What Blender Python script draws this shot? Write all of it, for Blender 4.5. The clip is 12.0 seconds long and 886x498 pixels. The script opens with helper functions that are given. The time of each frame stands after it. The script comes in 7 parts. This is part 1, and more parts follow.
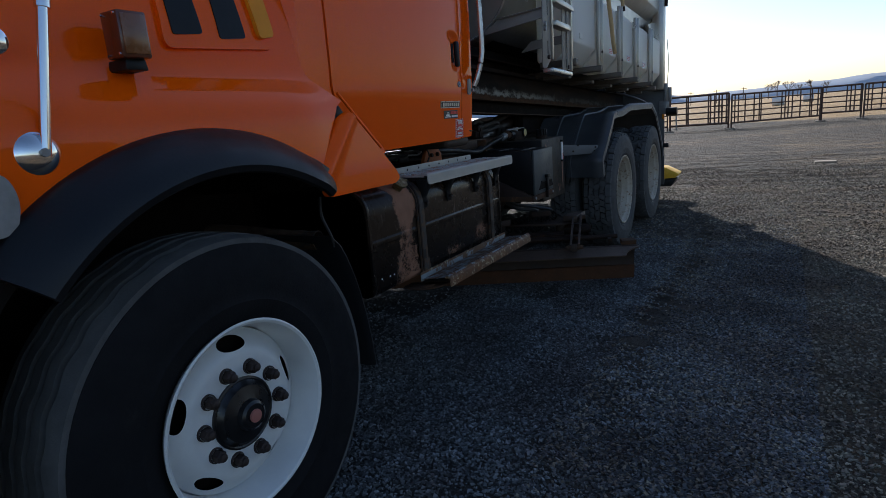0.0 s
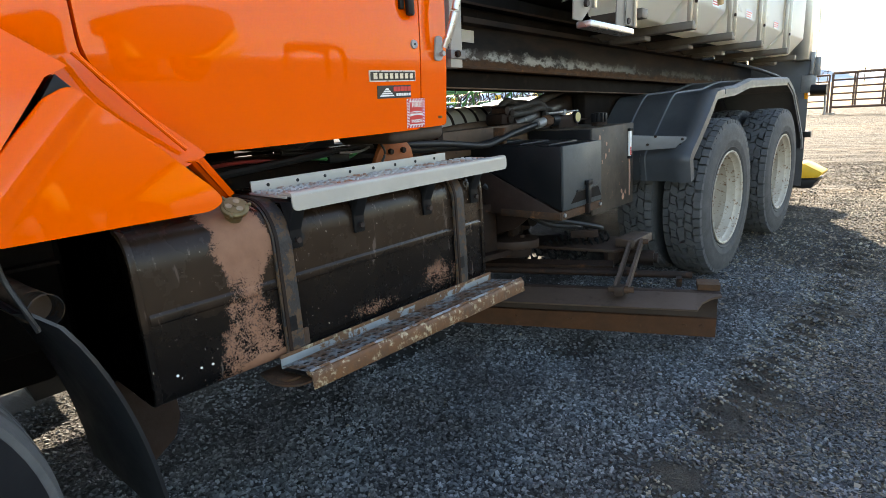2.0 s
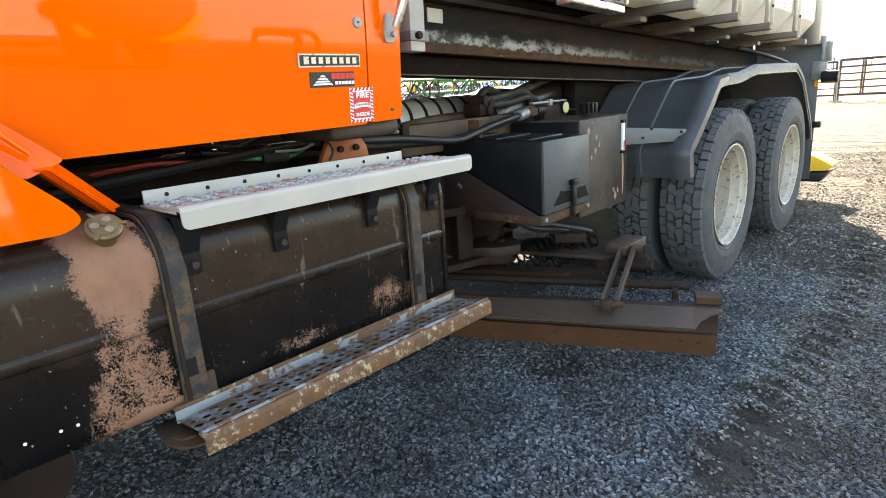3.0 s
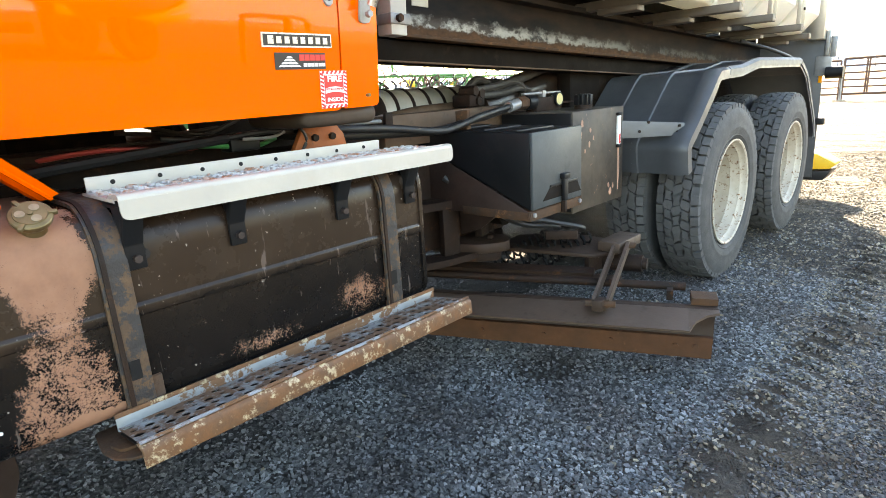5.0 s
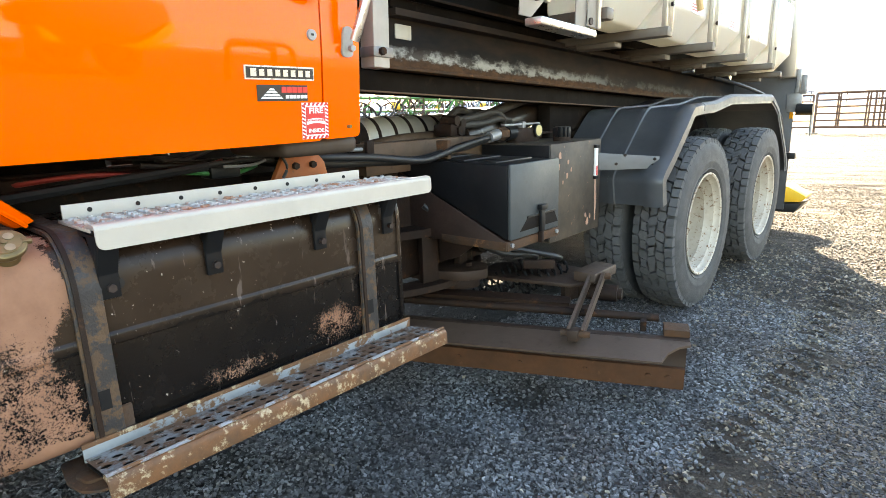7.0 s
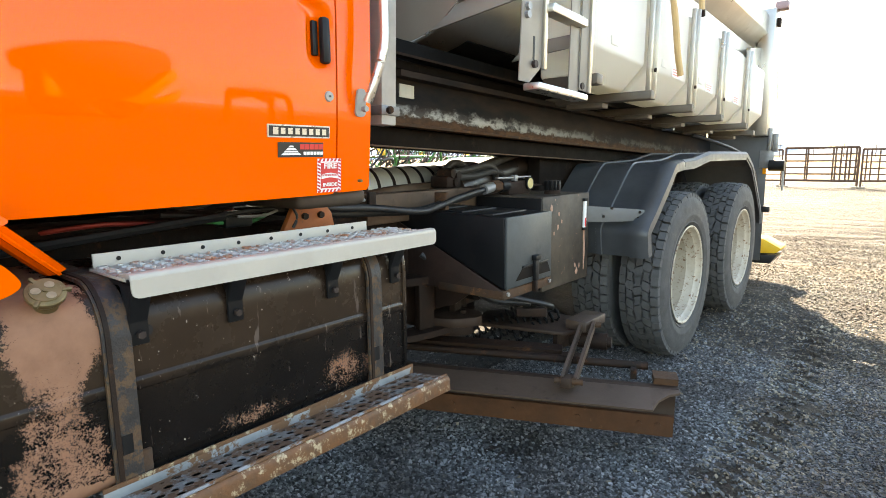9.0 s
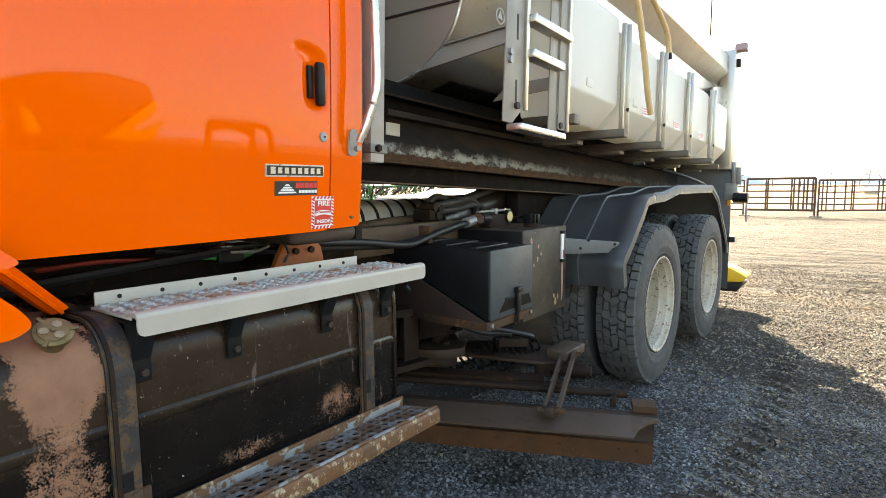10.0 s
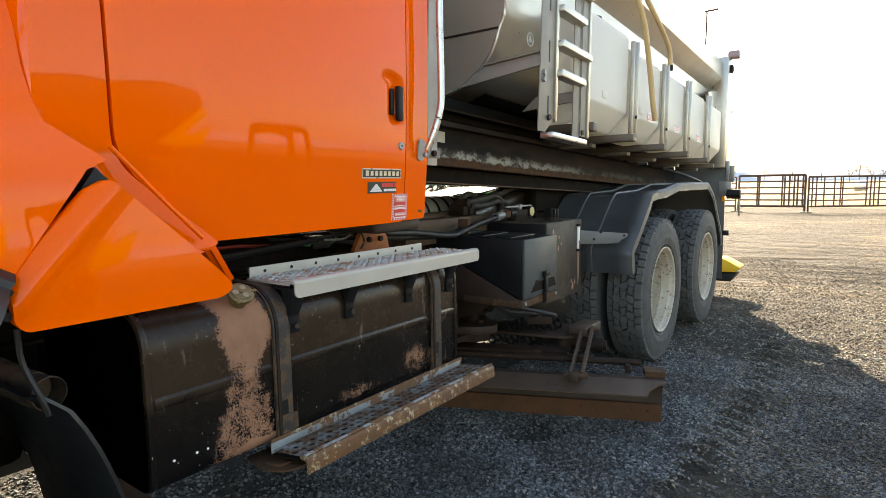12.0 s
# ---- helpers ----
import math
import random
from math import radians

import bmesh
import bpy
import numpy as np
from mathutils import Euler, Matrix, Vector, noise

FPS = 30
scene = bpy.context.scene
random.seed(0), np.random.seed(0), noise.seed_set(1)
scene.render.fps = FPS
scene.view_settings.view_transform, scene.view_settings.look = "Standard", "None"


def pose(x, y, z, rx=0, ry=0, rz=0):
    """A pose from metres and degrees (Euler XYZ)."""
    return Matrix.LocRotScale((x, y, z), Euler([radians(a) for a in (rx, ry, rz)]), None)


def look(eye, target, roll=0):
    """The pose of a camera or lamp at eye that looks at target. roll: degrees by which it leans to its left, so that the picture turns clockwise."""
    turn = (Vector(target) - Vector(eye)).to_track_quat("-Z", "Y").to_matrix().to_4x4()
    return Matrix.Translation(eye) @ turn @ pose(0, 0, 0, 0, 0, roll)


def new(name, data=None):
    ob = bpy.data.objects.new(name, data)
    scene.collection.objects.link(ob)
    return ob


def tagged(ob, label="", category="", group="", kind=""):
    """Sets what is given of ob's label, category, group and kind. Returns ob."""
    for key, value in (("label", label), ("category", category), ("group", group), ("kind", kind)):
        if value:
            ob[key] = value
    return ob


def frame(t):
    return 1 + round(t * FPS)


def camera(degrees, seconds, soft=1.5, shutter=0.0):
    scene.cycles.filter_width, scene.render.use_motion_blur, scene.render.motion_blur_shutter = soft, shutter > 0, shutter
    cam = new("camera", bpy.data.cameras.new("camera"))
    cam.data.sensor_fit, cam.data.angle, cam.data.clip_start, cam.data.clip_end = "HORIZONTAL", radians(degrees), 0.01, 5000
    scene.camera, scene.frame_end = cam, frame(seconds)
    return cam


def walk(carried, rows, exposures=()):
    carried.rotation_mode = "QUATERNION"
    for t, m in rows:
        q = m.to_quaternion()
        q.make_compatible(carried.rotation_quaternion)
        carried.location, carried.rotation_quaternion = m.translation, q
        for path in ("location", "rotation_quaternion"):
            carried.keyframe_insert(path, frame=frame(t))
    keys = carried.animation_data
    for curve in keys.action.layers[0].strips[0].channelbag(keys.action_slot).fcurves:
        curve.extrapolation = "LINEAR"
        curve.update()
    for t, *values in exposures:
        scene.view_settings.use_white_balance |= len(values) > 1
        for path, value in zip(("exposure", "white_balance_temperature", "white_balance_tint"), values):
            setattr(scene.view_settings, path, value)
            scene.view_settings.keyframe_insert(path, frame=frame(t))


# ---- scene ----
cam = camera(75.6, 12.0, soft=0.8)
PATH = [
    (0, (1.517, -1.196, 1.277), (0.511, 0.479, 0.848), -4.7),
    (0.5, (1.536, -0.786, 1.259), (0.447, 0.833, 0.821), -4.4),
    (1, (1.477, -0.397, 1.25), (0.278, 1.147, 0.83), -4.2),
    (1.5, (1.455, -0.046, 1.277), (0.168, 1.428, 0.861), -4.1),
    (2, (1.475, 0.177, 1.254), (0.141, 1.587, 0.776), -3.9),
    (2.5, (1.433, 0.382, 1.244), (0.1, 1.784, 0.736), -4.1),
    (3, (1.372, 0.525, 1.252), (0.036, 1.92, 0.736), -4.0),
    (3.2, (1.391, 0.563, 1.251), (0.051, 1.955, 0.735), -4.0),
    (5, (1.349, 0.651, 1.215), (0.011, 2.042, 0.688), -3.5),
    (5.5, (1.35, 0.651, 1.231), (0.023, 2.053, 0.708), -2.9),
    (6, (1.356, 0.656, 1.241), (0.038, 2.072, 0.736), -2.5),
    (6.5, (1.369, 0.659, 1.25), (0.061, 2.094, 0.77), -2.1),
    (7, (1.372, 0.652, 1.25), (0.071, 2.1, 0.79), -1.9),
    (9, (1.366, 0.543, 1.288), (0.1, 2.061, 0.977), -0.7),
    (9.5, (1.357, 0.499, 1.304), (0.126, 2.054, 1.05), -0.9),
    (10, (1.359, 0.462, 1.319), (0.163, 2.05, 1.104), -0.5),
    (10.5, (1.382, 0.413, 1.321), (0.161, 1.982, 1.104), -0.0),
    (11, (1.434, 0.335, 1.327), (0.197, 1.89, 1.102), 0.1),
    (11.5, (1.452, 0.193, 1.325), (0.186, 1.723, 1.086), 0.3),
    (12, (1.428, -0.024, 1.324), (0.249, 1.577, 1.103), -0.8),
]
EXPOSURES = [
    (0.0, 0.20, 5900, 12), (0.5, 1.0, 6050, 11), (1.0, 1.68, 6450, 10), (1.5, 2.22, 7200, 10), (2.0, 2.56, 7600, 10), (2.5, 2.90, 7800, 10), (3.2, 3.24, 8000, 10),
    (5.0, 3.60, 8300, 10), (7.0, 3.48, 8400, 10), (9.0, 3.11, 8500, 10), (10.0, 2.76, 8500, 10), (11.0, 2.58, 8600, 10), (12.0, 2.42, 8600, 10)]
walk(cam, [(t, look(eye, target, roll)) for t, eye, target, roll in PATH], EXPOSURES)

# ---- world, sun, exposure ----
SUN_DIR = Vector((-0.50, 0.87, 0.0)).normalized()
SUN_ELEV = radians(31)
world = bpy.data.worlds.new("sky")
scene.world = world
world.use_nodes = True
_wn = world.node_tree.nodes
_sky = _wn.new("ShaderNodeTexSky")
_sky.sky_type = "NISHITA"
_sky.sun_disc = False
_sky.sun_elevation = SUN_ELEV
_sky.sun_rotation = math.atan2(SUN_DIR.x, SUN_DIR.y)
_sky.dust_density = 0.7
_sky.ozone_density = 1.5
_wn["Background"].inputs["Strength"].default_value = 0.11
world.node_tree.links.new(_sky.outputs[0], _wn["Background"].inputs["Color"])
_sd = bpy.data.lights.new("sun", "SUN")
_sd.energy, _sd.angle, _sd.color = 5.0, radians(0.55), (1.0, 0.93, 0.82)
_so = new("sun", _sd)
_to_sun = Vector((SUN_DIR.x * math.cos(SUN_ELEV), SUN_DIR.y * math.cos(SUN_ELEV), math.sin(SUN_ELEV)))
_so.matrix_basis = look(_to_sun * 60, (0, 0, 0))


# ---- materials ----
def mat(name, base, rough=0.5, metal=0.0, var=0.12, scale=6.0, bump=0.0, bump_scale=60.0, coat=0.0, second=None,
        spots=None, spot_scale=9.0, spot_at=0.62, spot_soft=0.04, spot_rough=0.8, spec=0.5, fine=None, coat_ior=1.5):
    """A surface with large and fine variation, optional patches of another colour, and relief."""
    m = bpy.data.materials.new(name)
    m.use_nodes = True
    nt, n, L = m.node_tree, m.node_tree.nodes, m.node_tree.links
    b = n["Principled BSDF"]
    tc = n.new("ShaderNodeTexCoord")
    def noise_tex(s, detail=5.0, rough_=0.6):
        t = n.new("ShaderNodeTexNoise")
        t.inputs["Scale"].default_value, t.inputs["Detail"].default_value, t.inputs["Roughness"].default_value = s, detail, rough_
        L.new(tc.outputs["Object"], t.inputs["Vector"])
        return t.outputs["Fac"]
    def ramp(fac, a, c, lo, hi):
        r = n.new("ShaderNodeMapRange")
        r.inputs["From Min"].default_value, r.inputs["From Max"].default_value = a, c
        r.inputs["To Min"].default_value, r.inputs["To Max"].default_value = lo, hi
        L.new(fac, r.inputs["Value"])
        return r.outputs["Result"]
    def mix(fac, a, c):
        x = n.new("ShaderNodeMix")
        x.data_type = "RGBA"
        L.new(fac, x.inputs[0])
        for k, v in ((6, a), (7, c)):
            if isinstance(v, tuple):
                x.inputs[k].default_value = (*v, 1)
            else:
                L.new(v, x.inputs[k])
        return x.outputs[2]
    other = second or tuple(c * (1 - 2 * var) for c in base)
    col = mix(ramp(noise_tex(scale), 0.35, 0.68, 0.0, 1.0), base, other)
    f2 = noise_tex(fine or scale * 9, 3.0)
    col = mix(ramp(f2, 0.3, 0.75, 0.0, 0.5 if var > 0 else 0.0), col, tuple(c * (1 - var) for c in base))
    rg = ramp(noise_tex(scale * 2.3), 0.3, 0.7, max(0.02, rough - 0.07), min(1.0, rough + 0.09))
    if spots:
        sp = ramp(noise_tex(spot_scale, 9.0, 0.72), spot_at, spot_at + spot_soft, 0.0, 1.0)
        col = mix(sp, col, spots)
        x = n.new("ShaderNodeMix")
        L.new(sp, x.inputs[0])
        L.new(rg, x.inputs[2])
        x.inputs[3].default_value = spot_rough
        rg = x.outputs[0]
    L.new(col, b.inputs["Base Color"])
    L.new(rg, b.inputs["Roughness"])
    b.inputs["Metallic"].default_value = metal
    b.inputs["Coat Weight"].default_value = coat
    b.inputs["Coat Roughness"].default_value = 0.03
    b.inputs["Coat IOR"].default_value = coat_ior
    b.inputs["Specular IOR Level"].default_value = spec
    if bump:
        bp = n.new("ShaderNodeBump")
        bp.inputs["Strength"].default_value, bp.inputs["Distance"].default_value = bump, 0.004
        L.new(noise_tex(bump_scale, 4.0), bp.inputs["Height"])
        L.new(bp.outputs[0], b.inputs["Normal"])
    return m


ORANGE = mat("orange_paint", (0.94, 0.110, 0.0), 0.45, 0, 0.03, 1.5, coat=0.58, spec=0.0, coat_ior=1.5)
BLACK = mat("black_paint", (0.014, 0.014, 0.015), 0.45, 0, 0.2, 5, 0.15, 50, spots=(0.07, 0.055, 0.045), spot_scale=14, spot_at=0.70, spec=0.3)
BLACK_CLEAN = mat("black_enamel", (0.0095, 0.0100, 0.0112), 0.42, 0, 0.2, 4, 0.15, 40, spots=(0.020, 0.018, 0.016), spot_scale=5, spot_at=0.58, spot_soft=0.2, spec=0.24)
PRIMER = mat("bare_primer", (0.42, 0.24, 0.165), 0.75, 0, 0.14, 9, 0.2, 70, spots=(0.02, 0.02, 0.02), spot_scale=34, spot_at=0.60, spot_soft=0.03)
RUSTY = mat("rusty_steel", (0.090, 0.044, 0.022), 0.8, 0.0, 0.3, 10, 0.6, 70, second=(0.045, 0.035, 0.028), spots=(0.24, 0.105, 0.042), spot_scale=16, spot_at=0.57, spot_soft=0.12, spec=0.2)
STRAP = mat("flaked_rusty_strap", (0.066, 0.038, 0.021), 0.75, 0.05, 0.25, 9, 0.7, 60, second=(0.125, 0.066, 0.028), spots=(0.020, 0.018, 0.018), spot_scale=24, spot_at=0.475, spot_soft=0.05, spot_rough=0.5)
CHANNEL = mat("faded_brown_channel", (0.135, 0.082, 0.050), 0.6, 0.0, 0.25, 5, 0.3, 60, spots=(0.055, 0.032, 0.021), spot_scale=9, spot_at=0.54, spot_soft=0.1, spec=0.3)
HOSE_DUSTY = mat("dusty_hose", (0.040, 0.034, 0.029), 0.65, 0, 0.25, 14, 0.2, 90)
GUARD_PLASTIC = mat("sunned_black_plastic", (0.064, 0.069, 0.076), 0.42, 0, 0.18, 5, 0.1, 90, spots=(0.085, 0.084, 0.080), spot_scale=4, spot_at=0.58, spot_soft=0.25)
STEEL_DARK = mat("dirty_dark_steel", (0.026, 0.012, 0.0065), 0.68, 0.0, 0.35, 7, 0.5, 70, second=(0.011, 0.008, 0.0065), spots=(0.080, 0.034, 0.015), spot_scale=12, spot_at=0.57, spot_soft=0.12, spec=0.22)
PLOW = mat("worn_plow_steel", (0.042, 0.022, 0.013), 0.6, 0.0, 0.25, 4, 0.3, 60, spots=(0.022, 0.016, 0.013), spot_scale=7, spot_at=0.56, spot_soft=0.15, spec=0.35)
PLOW_LIP = mat("rubbed_plow_lip", (0.092, 0.058, 0.040), 0.52, 0.15, 0.2, 3, 0.2, 60, spots=(0.055, 0.040, 0.030), spot_scale=6, spot_at=0.55, spot_soft=0.15)
PLOW_EDGE = mat("rusty_cutting_edge", (0.092, 0.038, 0.017), 0.75, 0.0, 0.25, 8, 0.35, 70, second=(0.055, 0.026, 0.014), spots=(0.150, 0.066, 0.030), spot_scale=14, spot_at=0.62, spot_soft=0.10, spec=0.25)
ALU = mat("painted_aluminium", (0.42, 0.39, 0.34), 0.45, 0.1, 0.06, 9, 0.1, 60, spots=(0.34, 0.29, 0.25), spot_scale=30, spot_at=0.70)
ALU_WORN = mat("worn_grip_aluminium", (0.44, 0.42, 0.39), 0.4, 0.35, 0.15, 14, 0.2, 80, spots=(0.38, 0.17, 0.09), spot_scale=14, spot_at=0.50, spot_soft=0.12)
GALV = mat("galvanised_steel", (0.30, 0.30, 0.30), 0.45, 0.5, 0.16, 18, 0.15, 50, spots=(0.16, 0.13, 0.10), spot_scale=12, spot_at=0.64, spot_soft=0.1)
GALV_RUST = mat("rusting_galvanised_steel", (0.205, 0.215, 0.215), 0.55, 0.2, 0.25, 12, 0.3, 80, second=(0.125, 0.10, 0.082), spots=(0.115, 0.060, 0.032), spot_scale=14, spot_at=0.445, spot_soft=0.07)
GALV_UP = mat("galvanised_upstand", (0.32, 0.335, 0.335), 0.45, 0.3, 0.15, 14, 0.2, 80, spots=(0.17, 0.085, 0.04), spot_scale=13, spot_at=0.515, spot_soft=0.05)
NOSE = mat("rubbed_step_edge", (0.31, 0.325, 0.325), 0.4, 0.4, 0.15, 14, 0.2, 80, spots=(0.17, 0.085, 0.04), spot_scale=11, spot_at=0.46, spot_soft=0.06)
GALV_FLAKE = mat("flaking_galvanised_lip", (0.165, 0.068, 0.024), 0.65, 0.05, 0.35, 24, 0.5, 80, second=(0.080, 0.042, 0.022), spots=(0.42, 0.33, 0.21), spot_scale=31, spot_at=0.54, spot_soft=0.09, spot_rough=0.5)
STAINLESS = mat("stainless_steel", (0.56, 0.52, 0.46), 0.34, 0.85, 0.08, 3, 0.06, 25, spots=(0.42, 0.38, 0.33), spot_scale=4, spot_at=0.58, spot_soft=0.2)
BROWN_CHANNEL = mat("dulled_stainless_channel", (0.145, 0.118, 0.095), 0.5, 0.4, 0.15, 6, 0.1, 50, spots=(0.11, 0.085, 0.065), spot_scale=7, spot_at=0.58, spot_soft=0.15)
SATIN = mat("satin_steel_rail", (0.55, 0.55, 0.54), 0.30, 0.9, 0.08, 12, 0.05, 60, spots=(0.30, 0.29, 0.28), spot_scale=12, spot_at=0.60, spot_soft=0.15)
SATIN_DULL = mat("dulled_steel_foot", (0.36, 0.35, 0.33), 0.55, 0.4, 0.1, 30)
CHROME = mat("chrome", (0.80, 0.80, 0.80), 0.08, 1.0, 0.03, 4)
RUBBER = mat("tyre_rubber", (0.012, 0.012, 0.0135), 0.75, 0, 0.2, 8, 0.3, 120, spots=(0.026, 0.025, 0.024), spot_scale=7, spot_at=0.60, spot_soft=0.2, spec=0.14)
TREAD = mat("dusty_tread_rubber", (0.082, 0.082, 0.082), 0.85, 0, 0.2, 12, 0.4, 140, spots=(0.118, 0.115, 0.110), spot_scale=11, spot_at=0.58, spot_soft=0.2)
RUBBER_DUSTY = mat("dusty_tyre_rubber", (0.070, 0.070, 0.070), 0.7, 0, 0.2, 8, 0.3, 120, spots=(0.100, 0.096, 0.090), spot_scale=7, spot_at=0.58, spot_soft=0.2, spec=0.3)
PLASTIC = mat("black_fender_plastic", (0.013, 0.014, 0.016), 0.40, 0, 0.2, 5, 0.1, 90, spots=(0.032, 0.033, 0.034), spot_scale=5, spot_at=0.58, spot_soft=0.25, spec=0.4)
HOSE = mat("black_hose", (0.016, 0.016, 0.017), 0.5, 0, 0.2, 20)
WHEEL = mat("white_wheel_paint", (0.74, 0.74, 0.72), 0.36, 0, 0.06, 7, 0.05, 40, spots=(0.26, 0.14, 0.07), spot_scale=24, spot_at=0.672, spot_soft=0.03)
WHEEL_OLD = mat("stained_wheel_paint", (0.47, 0.42, 0.34), 0.5, 0, 0.14, 9, 0.1, 40, second=(0.36, 0.31, 0.24), spots=(0.17, 0.09, 0.045), spot_scale=34, spot_at=0.56, spot_soft=0.05)
HUB = mat("oily_black_hub", (0.012, 0.012, 0.013), 0.3, 0, 0.2, 12)
HUB_RED = mat("faded_red_cap", (0.40, 0.15, 0.12), 0.5, 0, 0.1, 20)
NUT = mat("rusty_nut", (0.055, 0.036, 0.03), 0.62, 0.4, 0.3, 30, 0.2, 200)
POLY = mat("white_polyethylene", (0.95, 0.945, 0.92), 0.42, 0, 0.03, 3, second=(0.93, 0.915, 0.875))
_pn, _pl = POLY.node_tree.nodes, POLY.node_tree.links
_tr, _mx = _pn.new("ShaderNodeBsdfTranslucent"), _pn.new("ShaderNodeMixShader")
_tr.inputs["Color"].default_value = (0.93, 0.84, 0.64, 1)
_mx.inputs[0].default_value = 0.40
_pl.new(_pn["Principled BSDF"].outputs[0], _mx.inputs[1])
_pl.new(_tr.outputs[0], _mx.inputs[2])
_pl.new(_mx.outputs[0], _pn["Material Output"].inputs["Surface"])
YELLOW_HOSE = mat("yellow_hose", (0.66, 0.45, 0.22), 0.5, 0, 0.08, 12)
YELLOW = mat("yellow_paint", (0.85, 0.50, 0.03), 0.45, 0, 0.1, 6, spots=(0.3, 0.2, 0.1), spot_scale=12, spot_at=0.68)
AMBER = mat("amber_lens", (0.85, 0.30, 0.01), 0.35, 0, 0.08, 10, coat=0.1, spec=0.15)
LENS_BROWN = mat("smoked_amber_lens", (0.11, 0.026, 0.010), 0.2, 0, 0.1, 10, coat=0.5)
WHITE_VINYL = mat("white_vinyl", (0.80, 0.79, 0.77), 0.45, 0, 0.03, 20)
RED_VINYL = mat("red_vinyl", (0.62, 0.035, 0.03), 0.45, 0, 0.04, 20)
BLACK_VINYL = mat("black_vinyl", (0.015, 0.013, 0.012), 0.4, 0, 0.05, 20)
BADGE_GREY = mat("silver_badge_trim", (0.62, 0.58, 0.52), 0.3, 0.6, 0.05, 20)
BRASS = mat("dull_brass_cap", (0.235, 0.175, 0.085), 0.55, 0.7, 0.18, 25, 0.2, 90)
CAP_WORN = mat("rubbed_brass", (0.36, 0.30, 0.19), 0.5, 0.6, 0.15, 40)
FENCE = mat("brown_painted_pipe", (0.115, 0.060, 0.038), 0.6, 0.1, 0.2, 3, spots=(0.12, 0.06, 0.03), spot_scale=4, spot_at=0.6)
GREEN = mat("green_machine_paint", (0.035, 0.16, 0.03), 0.45, 0, 0.15, 3)
DULL_BLACK = mat("dull_black_paint", (0.006, 0.0058, 0.006), 0.6, 0, 0.3, 5, 0.2, 40, spots=(0.022, 0.014, 0.010), spot_scale=5, spot_at=0.60, spot_soft=0.1, spec=0.15)
# Near-black base stands in for deep shade inside and under the truck.
DARK_VOID = mat("shade_black_steel", (0.011, 0.0075, 0.0055), 0.8, 0, 0.25, 5, 0.3, 40, spots=(0.026, 0.015, 0.010), spot_scale=6, spot_at=0.58, spot_soft=0.1, spec=0.15)
BARK = mat("grey_bark", (0.11, 0.085, 0.065), 0.9, 0, 0.2, 2)
TIMBER = mat("weathered_timber", (0.40, 0.33, 0.25), 0.85, 0, 0.15, 3)


